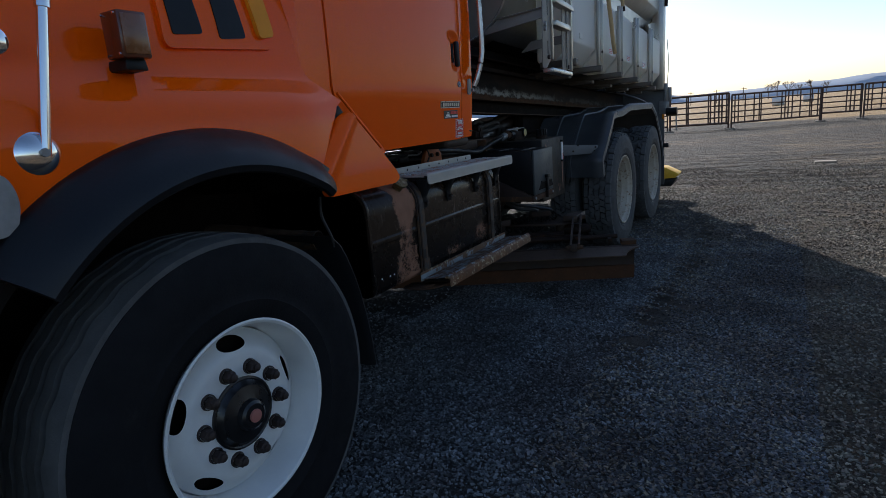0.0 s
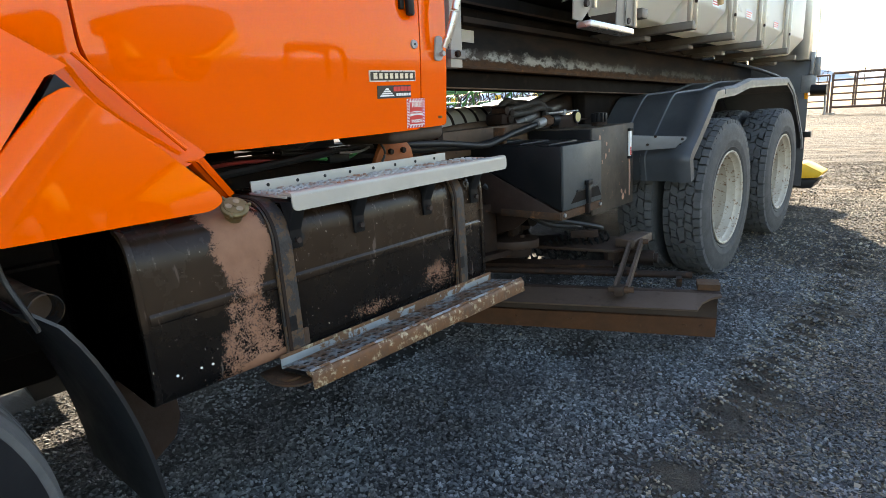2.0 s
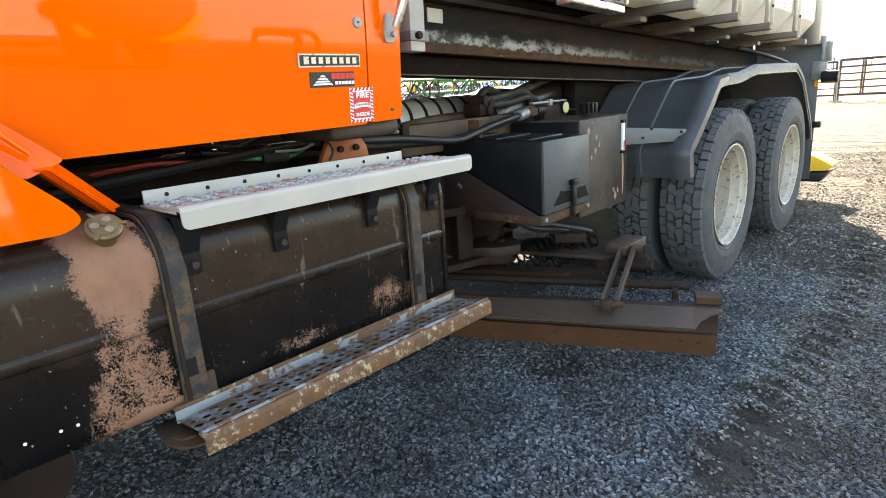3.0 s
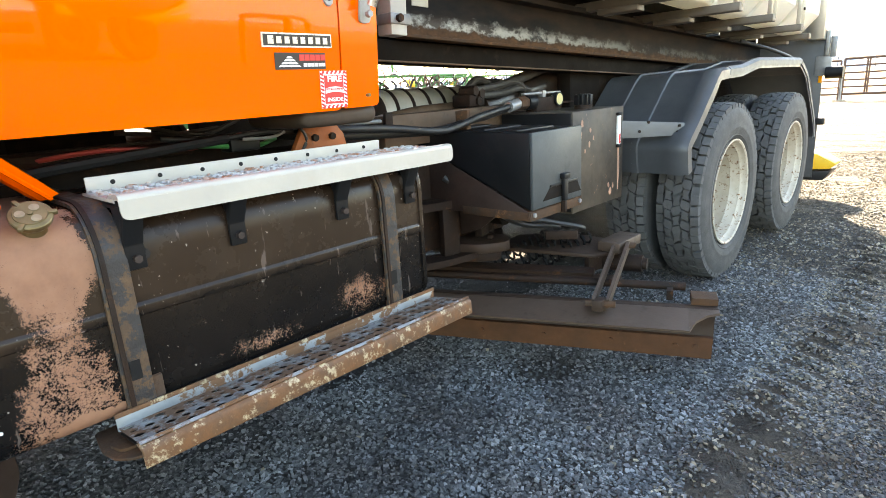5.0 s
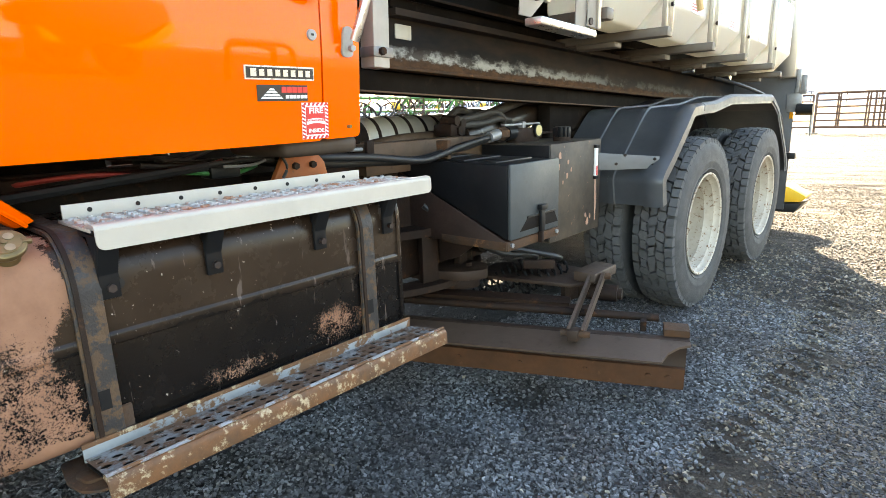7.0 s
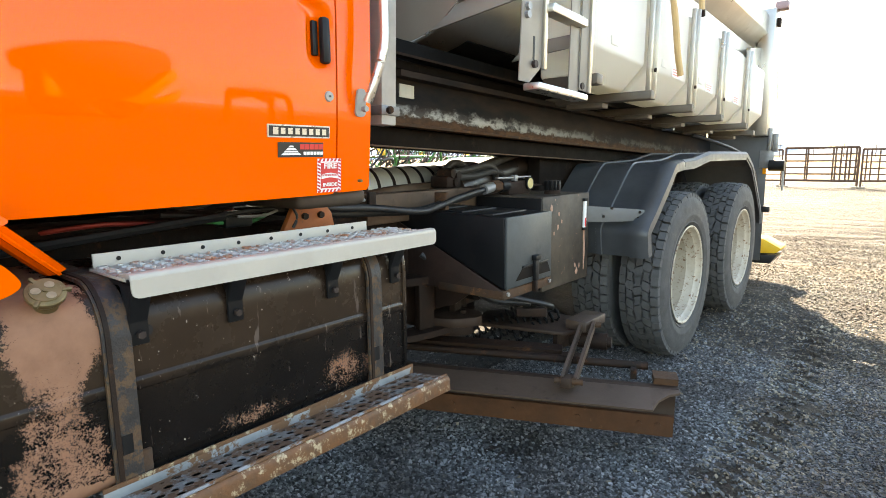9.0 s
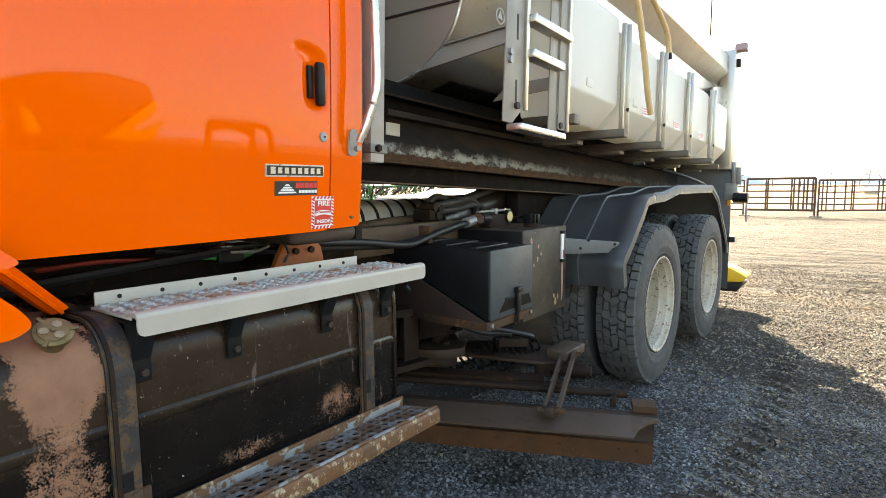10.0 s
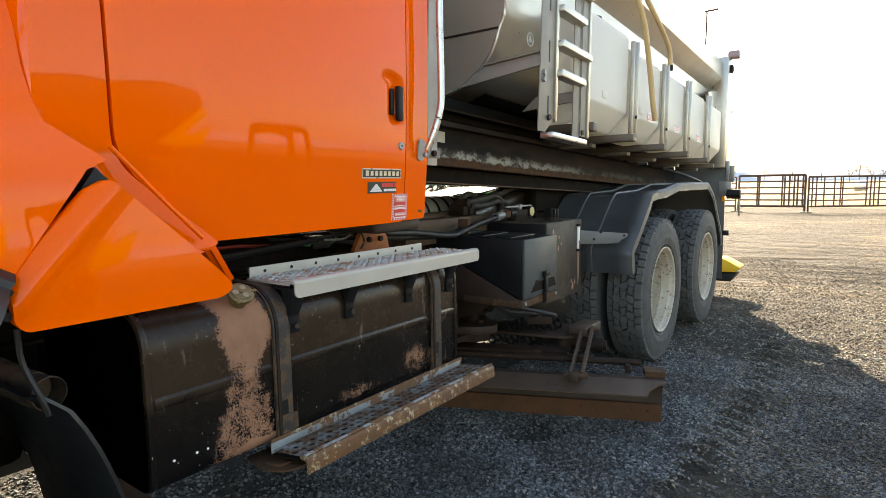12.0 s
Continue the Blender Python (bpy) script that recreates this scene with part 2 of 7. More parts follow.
def tank_mat():
    """Black paint that has flaked down to pinkish primer in one broad band and a few scuffs, with chips; reflected
    ground is painted in above the bead.
    """
    m = bpy.data.materials.new("chipped_black_paint")
    m.use_nodes = True
    n, L = m.node_tree.nodes, m.node_tree.links
    b = n["Principled BSDF"]
    tc = n.new("ShaderNodeTexCoord")
    P = tc.outputs["Object"]
    sep = n.new("ShaderNodeSeparateXYZ")
    L.new(P, sep.inputs[0])
    def val(x, y, op):
        k = n.new("ShaderNodeMath")
        k.operation = op
        for i, v in enumerate((x, y)):
            if isinstance(v, (int, float)):
                k.inputs[i].default_value = v
            else:
                L.new(v, k.inputs[i])
        return k.outputs[0]
    def rng(v, a, c, lo, hi):
        r = n.new("ShaderNodeMapRange")
        for k, w in zip(("From Min", "From Max", "To Min", "To Max"), (a, c, lo, hi)):
            r.inputs[k].default_value = w
        L.new(v, r.inputs["Value"])
        return r.outputs["Result"]
    def nz(s, d=6.0, ro=0.65):
        t = n.new("ShaderNodeTexNoise")
        t.inputs["Scale"].default_value, t.inputs["Detail"].default_value, t.inputs["Roughness"].default_value = s, d, ro
        L.new(P, t.inputs["Vector"])
        return t.outputs["Fac"]
    def mix(f, a, c):
        x = n.new("ShaderNodeMix")
        x.data_type = "RGBA"
        L.new(f, x.inputs[0])
        for k, v in ((6, a), (7, c)):
            if isinstance(v, tuple):
                x.inputs[k].default_value = (*v, 1)
            else:
                L.new(v, x.inputs[k])
        return x.outputs[2]
    Y, Z = sep.outputs["Y"], sep.outputs["Z"]
    wob = rng(nz(9.0), 0.3, 0.7, -0.035, 0.035)
    yw = val(Y, wob, "ADD")
    spread = rng(Z, 0.62, 0.87, 0.055, 0.0)
    left, right = rng(val(yw, spread, "ADD"), 0.788, 0.842, -0.55, 0.33), rng(yw, 0.928, 0.968, 0.33, -0.6)
    band = val(left, right, "MINIMUM")
    low = rng(val(Z, rng(nz(7.0), 0.3, 0.7, -0.03, 0.03), "ADD"), 0.84, 0.89, -0.27, 0.16)
    grain = rng(nz(210.0, 8.0, 0.85), 0.25, 0.75, -0.60, 0.60)
    blot = rng(nz(22.0, 5.0), 0.3, 0.7, -0.20, 0.20)
    p1 = val(val(val(band, low, "ADD"), grain, "ADD"), blot, "ADD")
    dy, dz = val(val(Y, 1.615, "SUBTRACT"), 0.13, "DIVIDE"), val(val(Z, 0.675, "SUBTRACT"), 0.075, "DIVIDE")
    d2 = val(val(dy, dy, "MULTIPLY"), val(dz, dz, "MULTIPLY"), "ADD")
    p2 = val(val(rng(d2, 0.0, 1.6, 0.05, -0.8), grain, "ADD"), blot, "ADD")
    dy3, dz3 = val(val(Y, 1.30, "SUBTRACT"), 0.17, "DIVIDE"), val(val(Z, 0.640, "SUBTRACT"), 0.035, "DIVIDE")
    d3 = val(val(dy3, dy3, "MULTIPLY"), val(dz3, dz3, "MULTIPLY"), "ADD")
    p3 = val(val(rng(d3, 0.0, 1.6, -0.02, -0.8), grain, "ADD"), blot, "ADD")
    foot = val(rng(val(Z, rng(nz(13.0), 0.3, 0.7, -0.02, 0.02), "ADD"), 0.618, 0.645, 0.30, -0.9), rng(yw, 0.80, 0.85, -1.2, 0.0), "ADD")
    p4 = val(val(foot, rng(yw, 0.96, 0.98, 0.0, -1.2), "ADD"), rng(nz(60.0), 0.3, 0.7, -0.2, 0.2), "ADD")
    prim = rng(val(val(val(p1, p2, "MAXIMUM"), p3, "MAXIMUM"), p4, "MAXIMUM"), 0.0, 0.05, 0.0, 1.0)
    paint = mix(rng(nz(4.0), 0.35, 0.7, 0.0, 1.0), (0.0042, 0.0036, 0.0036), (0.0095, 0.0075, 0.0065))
    # Browner above the bead: reflection of sunlit ground painted into the colour.
    brownish = mix(rng(nz(5.0), 0.35, 0.7, 0.0, 1.0), (0.022, 0.0132, 0.0088), (0.035, 0.0220, 0.0145))
    paint = mix(rng(val(Z, rng(nz(6.0), 0.3, 0.7, -0.03, 0.03), "ADD"), 0.79, 0.83, 0.0, 0.85), paint, brownish)
    stretch = n.new("ShaderNodeMapping")
    stretch.inputs["Scale"].default_value = (60, 60, 9)
    L.new(P, stretch.inputs["Vector"])
    scr = n.new("ShaderNodeTexNoise")
    scr.inputs["Scale"].default_value, scr.inputs["Detail"].default_value = 1.0, 4.0
    L.new(stretch.outputs[0], scr.inputs["Vector"])
    paint = mix(rng(scr.outputs["Fac"], 0.675, 0.71, 0.0, 0.5), paint, (0.16, 0.12, 0.10))
    paint = mix(rng(nz(75.0, 3.0), 0.69, 0.71, 0.0, 0.85), paint, (0.34, 0.29, 0.25))
    ptone = mix(rng(nz(18.0), 0.35, 0.7, 0.0, 1.0), (0.29, 0.145, 0.088), (0.225, 0.110, 0.067))
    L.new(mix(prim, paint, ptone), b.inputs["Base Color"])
    L.new(rng(val(prim, rng(nz(11.0), 0.3, 0.7, -0.12, 0.12), "ADD"), 0.0, 1.0, 0.26, 0.80), b.inputs["Roughness"])
    bp = n.new("ShaderNodeBump")
    bp.inputs["Strength"].default_value, bp.inputs["Distance"].default_value = 0.5, 0.003
    L.new(val(rng(nz(30.0), 0, 1, 0, 0.4), val(prim, 0.5, "MULTIPLY"), "SUBTRACT"), bp.inputs["Height"])
    L.new(bp.outputs[0], b.inputs["Normal"])
    b.inputs["Specular IOR Level"].default_value = 0.24
    return m


TANK = tank_mat()


def sill_mat():
    """Sooty black steel with long ragged pale patches low on the web, part bare metal, part painted reflection, and
    rust along its foot.
    """
    m = bpy.data.materials.new("rubbed_sheen_sill")
    m.use_nodes = True
    n, L = m.node_tree.nodes, m.node_tree.links
    b = n["Principled BSDF"]
    P = n.new("ShaderNodeTexCoord").outputs["Object"]
    sep = n.new("ShaderNodeSeparateXYZ")
    L.new(P, sep.inputs[0])
    def rng(v, a, c, lo, hi):
        r = n.new("ShaderNodeMapRange")
        for k, w in zip(("From Min", "From Max", "To Min", "To Max"), (a, c, lo, hi)):
            r.inputs[k].default_value = w
        L.new(v, r.inputs["Value"])
        return r.outputs["Result"]
    def nz(scale, d=5.0, ro=0.6):
        mp = n.new("ShaderNodeMapping")
        mp.inputs["Scale"].default_value = scale
        L.new(P, mp.inputs["Vector"])
        t = n.new("ShaderNodeTexNoise")
        t.inputs["Scale"].default_value, t.inputs["Detail"].default_value, t.inputs["Roughness"].default_value = 1.0, d, ro
        L.new(mp.outputs[0], t.inputs["Vector"])
        return t.outputs["Fac"]
    def op(x, y, kind):
        k = n.new("ShaderNodeMath")
        k.operation = kind
        for i, v in enumerate((x, y)):
            if isinstance(v, (int, float)):
                k.inputs[i].default_value = v
            else:
                L.new(v, k.inputs[i])
        return k.outputs[0]
    def mix(f, a, c):
        x = n.new("ShaderNodeMix")
        x.data_type = "RGBA"
        L.new(f, x.inputs[0])
        for k, v in ((6, a), (7, c)):
            if isinstance(v, tuple):
                x.inputs[k].default_value = (*v, 1)
            else:
                L.new(v, x.inputs[k])
        return x.outputs[2]
    Y, Z = sep.outputs["Y"], sep.outputs["Z"]
    base = mix(rng(nz((3, 1.2, 4)), 0.4, 0.7, 0.0, 1.0), (0.012, 0.013, 0.0145), (0.056, 0.035, 0.023))
    zr = op(Z, rng(nz((20, 12, 20), 6, 0.7), 0.3, 0.7, -0.018, 0.018), "ADD")
    # Pale strip low on the web paints its bright reflection along with wear.
    ramp = op(rng(zr, 1.462, 1.470, 0.0, 1.0), rng(zr, 1.488, 1.522, 1.0, 0.0), "MULTIPLY")
    patch = op(ramp, rng(nz((4, 4.0, 7), 9, 0.72), 0.46, 0.54, 0.10, 1.0), "MULTIPLY")
    pale = op(patch, rng(Y, 2.7, 4.4, 1.0, 0.16), "MULTIPLY")
    blot = rng(nz((14, 9, 12), 3, 0.5), 0.60, 0.63, 0.0, 0.85)
    col = mix(pale, base, (0.42, 0.43, 0.41))
    col = mix(op(blot, patch, "MULTIPLY"), col, (0.060, 0.045, 0.036))
    rust = rng(zr, 1.452, 1.476, 0.9, 0.0)
    col = mix(rust, col, mix(rng(nz((30, 18, 30)), 0.35, 0.65, 0.0, 1.0), (0.115, 0.062, 0.034), (0.060, 0.034, 0.022)))
    L.new(col, b.inputs["Base Color"])
    L.new(rng(op(rust, rng(nz((6, 5, 6)), 0.3, 0.7, -0.1, 0.15), "ADD"), 0.0, 1.0, 0.68, 0.85), b.inputs["Roughness"])
    L.new(rng(pale, 0.0, 1.0, 0.0, 0.5), b.inputs["Metallic"])
    bp = n.new("ShaderNodeBump")
    bp.inputs["Strength"].default_value, bp.inputs["Distance"].default_value = 0.3, 0.004
    L.new(nz((18, 9, 18)), bp.inputs["Height"])
    L.new(bp.outputs[0], b.inputs["Normal"])
    b.inputs["Specular IOR Level"].default_value = 0.10
    return m


SILL = sill_mat()


def glass_mat():
    m = bpy.data.materials.new("cab_glass")
    m.use_nodes = True
    b = m.node_tree.nodes["Principled BSDF"]
    b.inputs["Base Color"].default_value = (0.05, 0.06, 0.06, 1)
    b.inputs["Roughness"].default_value = 0.03
    b.inputs["Transmission Weight"].default_value = 0.6
    return m


GLASS = glass_mat()


def ground_mat():
    """Crushed grey gravel, with damp darker patches and tyre tracks; dry golden grass beyond the yard."""
    m = bpy.data.materials.new("gravel_and_field")
    m.use_nodes = True
    n, L = m.node_tree.nodes, m.node_tree.links
    b = n["Principled BSDF"]
    tc = n.new("ShaderNodeTexCoord")
    P = tc.outputs["Object"]
    def tex(kind, scale, detail=4.0, vec=None):
        t = n.new(kind)
        t.inputs["Scale"].default_value = scale
        if "Detail" in t.inputs:
            t.inputs["Detail"].default_value = detail
        L.new(vec or P, t.inputs["Vector"])
        return t
    def rng(fac, a, c, lo, hi):
        r = n.new("ShaderNodeMapRange")
        for k, v in zip(("From Min", "From Max", "To Min", "To Max"), (a, c, lo, hi)):
            r.inputs[k].default_value = v
        L.new(fac, r.inputs["Value"])
        return r.outputs["Result"]
    def mix(fac, a, c, blend="MIX"):
        x = n.new("ShaderNodeMix")
        x.data_type, x.blend_type = "RGBA", blend
        if isinstance(fac, float):
            x.inputs[0].default_value = fac
        else:
            L.new(fac, x.inputs[0])
        for k, v in ((6, a), (7, c)):
            if isinstance(v, tuple):
                x.inputs[k].default_value = (*v, 1)
            else:
                L.new(v, x.inputs[k])
        return x.outputs[2]
    warp = tex("ShaderNodeTexNoise", 25.0)
    vadd = n.new("ShaderNodeVectorMath")
    vadd.operation = "MULTIPLY_ADD"
    vadd.inputs[1].default_value = (0.03, 0.03, 0.03)
    L.new(warp.outputs["Color"], vadd.inputs[0])
    L.new(P, vadd.inputs[2])
    stone = tex("ShaderNodeTexVoronoi", 88.0, vec=vadd.outputs[0])
    stone2 = tex("ShaderNodeTexVoronoi", 170.0, vec=vadd.outputs[0])
    bw = n.new("ShaderNodeSeparateColor")
    L.new(stone.outputs["Color"], bw.inputs[0])
    bw2 = n.new("ShaderNodeSeparateColor")
    L.new(stone2.outputs["Color"], bw2.inputs[0])
    g1 = mix(bw.outputs[0], (0.022, 0.0225, 0.023), (0.085, 0.087, 0.089))
    g2 = mix(bw2.outputs[0], (0.020, 0.0205, 0.021), (0.075, 0.077, 0.079))
    sel = tex("ShaderNodeTexNoise", 7.0)
    col = mix(rng(sel.outputs["Fac"], 0.42, 0.58, 0.0, 1.0), g1, g2)
    gap = rng(stone.outputs["Distance"], 0.25, 0.62, 0.0, 0.75)
    col = mix(gap, col, (0.035, 0.034, 0.033))
    mid = tex("ShaderNodeTexNoise", 3.2, 9.0)
    col = mix(rng(mid.outputs["Fac"], 0.36, 0.62, 0.62, 0.0), col, (0.034, 0.032, 0.030))
    damp = tex("ShaderNodeTexNoise", 0.9, 7.0)
    col = mix(rng(damp.outputs["Fac"], 0.50, 0.66, 0.0, 0.55), col, (0.040, 0.039, 0.040))
    dust = tex("ShaderNodeTexNoise", 0.35, 5.0)
    clump = tex("ShaderNodeTexNoise", 11.0, 7.0)
    col = mix(rng(clump.outputs["Fac"], 0.38, 0.62, 0.55, 0.0), col, (0.036, 0.034, 0.032))
    col = mix(rng(dust.outputs["Fac"], 0.46, 0.68, 0.0, 0.30), col, (0.17, 0.145, 0.115))
    spin = n.new("ShaderNodeMapping")
    spin.inputs["Rotation"].default_value = (0, 0, radians(24))
    spin.inputs["Scale"].default_value = (0.35, 3.4, 1)
    L.new(P, spin.inputs["Vector"])
    track = tex("ShaderNodeTexNoise", 1.0, 6.0, spin.outputs[0])
    # browner away from the truck with open-yard brightness painted in, then dry field
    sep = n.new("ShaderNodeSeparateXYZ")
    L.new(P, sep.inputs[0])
    far_dust_light = tex("ShaderNodeTexNoise", 5.0, 6.0)
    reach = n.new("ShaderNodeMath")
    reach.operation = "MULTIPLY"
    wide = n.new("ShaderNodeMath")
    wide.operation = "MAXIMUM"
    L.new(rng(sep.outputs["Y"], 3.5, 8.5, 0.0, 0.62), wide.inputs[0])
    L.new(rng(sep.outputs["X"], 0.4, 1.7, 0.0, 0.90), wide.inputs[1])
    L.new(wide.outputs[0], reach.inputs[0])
    L.new(rng(far_dust_light.outputs["Fac"], 0.35, 0.65, 0.35, 1.0), reach.inputs[1])
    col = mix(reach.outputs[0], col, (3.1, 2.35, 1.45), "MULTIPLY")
    worn = n.new("ShaderNodeMath")
    worn.operation = "MULTIPLY"
    L.new(rng(sep.outputs["Y"], 4.0, 9.0, 0.0, 1.0), worn.inputs[0])
    L.new(rng(track.outputs["Fac"], 0.42, 0.60, 0.8, 0.0), worn.inputs[1])
    col = mix(worn.outputs[0], col, (0.055, 0.048, 0.040))
    edge = tex("ShaderNodeTexNoise", 0.25, 4.0)
    yy = n.new("ShaderNodeMath")
    yy.operation = "MULTIPLY_ADD"
    yy.inputs[1].default_value = 6.0
    L.new(edge.outputs["Fac"], yy.inputs[0])
    L.new(sep.outputs["Y"], yy.inputs[2])
    straw = tex("ShaderNodeTexNoise", 0.06, 8.0)
    grass = mix(rng(straw.outputs["Fac"], 0.35, 0.65, 0.0, 1.0), (0.40, 0.26, 0.12), (0.30, 0.21, 0.115))
    col = mix(rng(yy.outputs[0], 36.0, 38.0, 0.0, 1.0), col, grass)
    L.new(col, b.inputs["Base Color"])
    b.inputs["Roughness"].default_value = 0.9
    b.inputs["Specular IOR Level"].default_value = 0.25
    wave = tex("ShaderNodeTexNoise", 2.2, 5.0)
    bp1 = n.new("ShaderNodeBump")
    bp1.inputs["Strength"].default_value, bp1.inputs["Distance"].default_value = 0.9, 0.012
    bp1.invert = True
    L.new(stone.outputs["Distance"], bp1.inputs["Height"])
    bp2 = n.new("ShaderNodeBump")
    bp2.inputs["Strength"].default_value, bp2.inputs["Distance"].default_value = 0.7, 0.006
    bp2.invert = True
    L.new(stone2.outputs["Distance"], bp2.inputs["Height"])
    L.new(bp1.outputs[0], bp2.inputs["Normal"])
    bp3 = n.new("ShaderNodeBump")
    bp3.inputs["Strength"].default_value, bp3.inputs["Distance"].default_value = 0.8, 0.06
    L.new(wave.outputs["Fac"], bp3.inputs["Height"])
    L.new(bp2.outputs[0], bp3.inputs["Normal"])
    bp4 = n.new("ShaderNodeBump")
    bp4.inputs["Strength"].default_value, bp4.inputs["Distance"].default_value = 0.8, 0.035
    L.new(clump.outputs["Fac"], bp4.inputs["Height"])
    L.new(bp3.outputs[0], bp4.inputs["Normal"])
    bp5 = n.new("ShaderNodeBump")
    bp5.inputs["Strength"].default_value, bp5.inputs["Distance"].default_value = 0.9, 0.20
    ridge = n.new("ShaderNodeMath")
    ridge.operation = "MULTIPLY"
    L.new(track.outputs["Fac"], ridge.inputs[0])
    L.new(rng(sep.outputs["Y"], 4.5, 9.0, 0.0, 1.0), ridge.inputs[1])
    L.new(ridge.outputs[0], bp5.inputs["Height"])
    L.new(bp4.outputs[0], bp5.inputs["Normal"])
    L.new(bp5.outputs[0], b.inputs["Normal"])
    return m


GROUND = ground_mat()
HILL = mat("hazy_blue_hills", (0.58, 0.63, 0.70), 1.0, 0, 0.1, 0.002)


# ---- building helpers ----
def mesh_of(name, bm, material, smooth=None):
    bmesh.ops.recalc_face_normals(bm, faces=bm.faces)
    me = bpy.data.meshes.new(name)
    if smooth is not None:
        for f in bm.faces:
            f.smooth = True
        for e in bm.edges:
            e.smooth = not (len(e.link_faces) == 2 and e.calc_face_angle(0) > radians(smooth))
    bm.to_mesh(me)
    bm.free()
    me.materials.append(material)
    return me


def thing(name, at, label, category, group="", kind=""):
    root = new(name)
    root.empty_display_size = 0.1
    root.location = at
    bpy.context.view_layer.update()
    return tagged(root, label, category, group, kind)


def put(name, me, parent, label="", m=None):
    ob = new(name, me)
    if m is not None:
        ob.matrix_basis = m
    if parent is not None:
        ob.parent = parent
        base, up = Matrix(), parent
        while up is not None:
            base = (up.matrix_basis @ base) if up.parent is None else (up.matrix_parent_inverse @ up.matrix_basis @ base)
            up = up.parent
        ob.matrix_parent_inverse = base.inverted()
    if label:
        ob["label"] = label
    return ob


def part(name, bm, material, parent, label="", smooth=35):
    return put(name, mesh_of(name, bm, material, smooth), parent, label)


def box(x0, x1, y0, y1, z0, z1, bevel=0.0, bm=None, seg=2):
    b = bmesh.new()
    bmesh.ops.create_cube(b, size=1)
    for v in b.verts:
        v.co = ((x0 + x1) / 2 + v.co.x * (x1 - x0), (y0 + y1) / 2 + v.co.y * (y1 - y0), (z0 + z1) / 2 + v.co.z * (z1 - z0))
    if bevel:
        bmesh.ops.bevel(b, geom=b.edges[:], offset=bevel, segments=seg, affect="EDGES", profile=0.5)
    return add(bm, b)


def add(bm, b):
    """b joined into bm, or b itself."""
    if bm is None:
        return b
    me = bpy.data.meshes.new("tmp")
    b.to_mesh(me)
    b.free()
    bm.from_mesh(me)
    bpy.data.meshes.remove(me)
    return bm


def prism(pts, axis, a, b, bevel=0.0, bm=None, seg=2):
    """A polygon extruded along an axis. pts are (y, z) for x, (x, z) for y, (x, y) for z."""
    q = bmesh.new()
    def co(p, d):
        return {"x": (d, p[0], p[1]), "y": (p[0], d, p[1]), "z": (p[0], p[1], d)}[axis]
    va = [q.verts.new(co(p, a)) for p in pts]
    vb = [q.verts.new(co(p, b)) for p in pts]
    q.faces.new(va)
    q.faces.new(vb)
    for i in range(len(pts)):
        j = (i + 1) % len(pts)
        q.faces.new((va[i], va[j], vb[j], vb[i]))
    if bevel:
        bmesh.ops.recalc_face_normals(q, faces=q.faces)
        bmesh.ops.bevel(q, geom=[e for e in q.edges if e.calc_face_angle(0) > 0.3], offset=bevel, segments=seg, affect="EDGES", profile=0.5)
    return add(bm, q)


def rod(p0, p1, r, seg=12, bm=None, r1=None, caps=True):
    q = bmesh.new()
    p0, p1 = Vector(p0), Vector(p1)
    d = p1 - p0
    bmesh.ops.create_cone(q, cap_ends=caps, segments=seg, radius1=r, radius2=r if r1 is None else r1, depth=d.length,
                          matrix=Matrix.Translation((p0 + p1) / 2) @ d.to_track_quat("Z", "Y").to_matrix().to_4x4())
    return add(bm, q)


def tube(pts, r, seg=10, bm=None, steps=6, closed=False):
    """A bent pipe through pts, smoothed."""
    P = [Vector(p) for p in pts]
    S = []
    for i in range(len(P) - 1):
        a, b, c, d = P[max(i - 1, 0)], P[i], P[i + 1], P[min(i + 2, len(P) - 1)]
        for k in range(steps):
            t = k / steps
            S.append(0.5 * ((2 * b) + (c - a) * t + (2 * a - 5 * b + 4 * c - d) * t * t + (3 * b - a - 3 * c + d) * t ** 3))
    S.append(P[-1])
    q = bmesh.new()
    rings, up = [], Vector((0.13, 0.21, 0.97))
    for i, p in enumerate(S):
        d = (S[min(i + 1, len(S) - 1)] - S[max(i - 1, 0)]).normalized()
        s = d.cross(up)
        if s.length < 0.05:
            s = d.cross(Vector((1, 0, 0)))
        s.normalize()
        u = s.cross(d)
        rings.append([q.verts.new(p + r * (math.cos(2 * math.pi * k / seg) * s + math.sin(2 * math.pi * k / seg) * u)) for k in range(seg)])
    for a, b in zip(rings, rings[1:]):
        for k in range(seg):
            q.faces.new((a[k], a[(k + 1) % seg], b[(k + 1) % seg], b[k]))
    q.faces.new(rings[0])
    q.faces.new(rings[-1])
    return add(bm, q)


def lathe(profile, seg=48, bm=None, closed=False):
    """(x, r) pairs turned about the x axis through the origin."""
    q = bmesh.new()
    rings = []
    for x, r in profile:
        rings.append([q.verts.new((x, r * math.cos(2 * math.pi * k / seg), r * math.sin(2 * math.pi * k / seg))) for k in range(seg)] if r > 1e-5 else [q.verts.new((x, 0, 0))])
    pairs = list(zip(rings, rings[1:])) + ([(rings[-1], rings[0])] if closed else [])
    for a, b in pairs:
        for k in range(seg):
            j = (k + 1) % seg
            vs = [a[k], a[j], b[j], b[k]] if len(a) > 1 and len(b) > 1 else ([a[0], b[j], b[k]] if len(b) > 1 else [a[k], a[j], b[0]])
            if len(set(vs)) > 2:
                q.faces.new(vs)
    return add(bm, q)


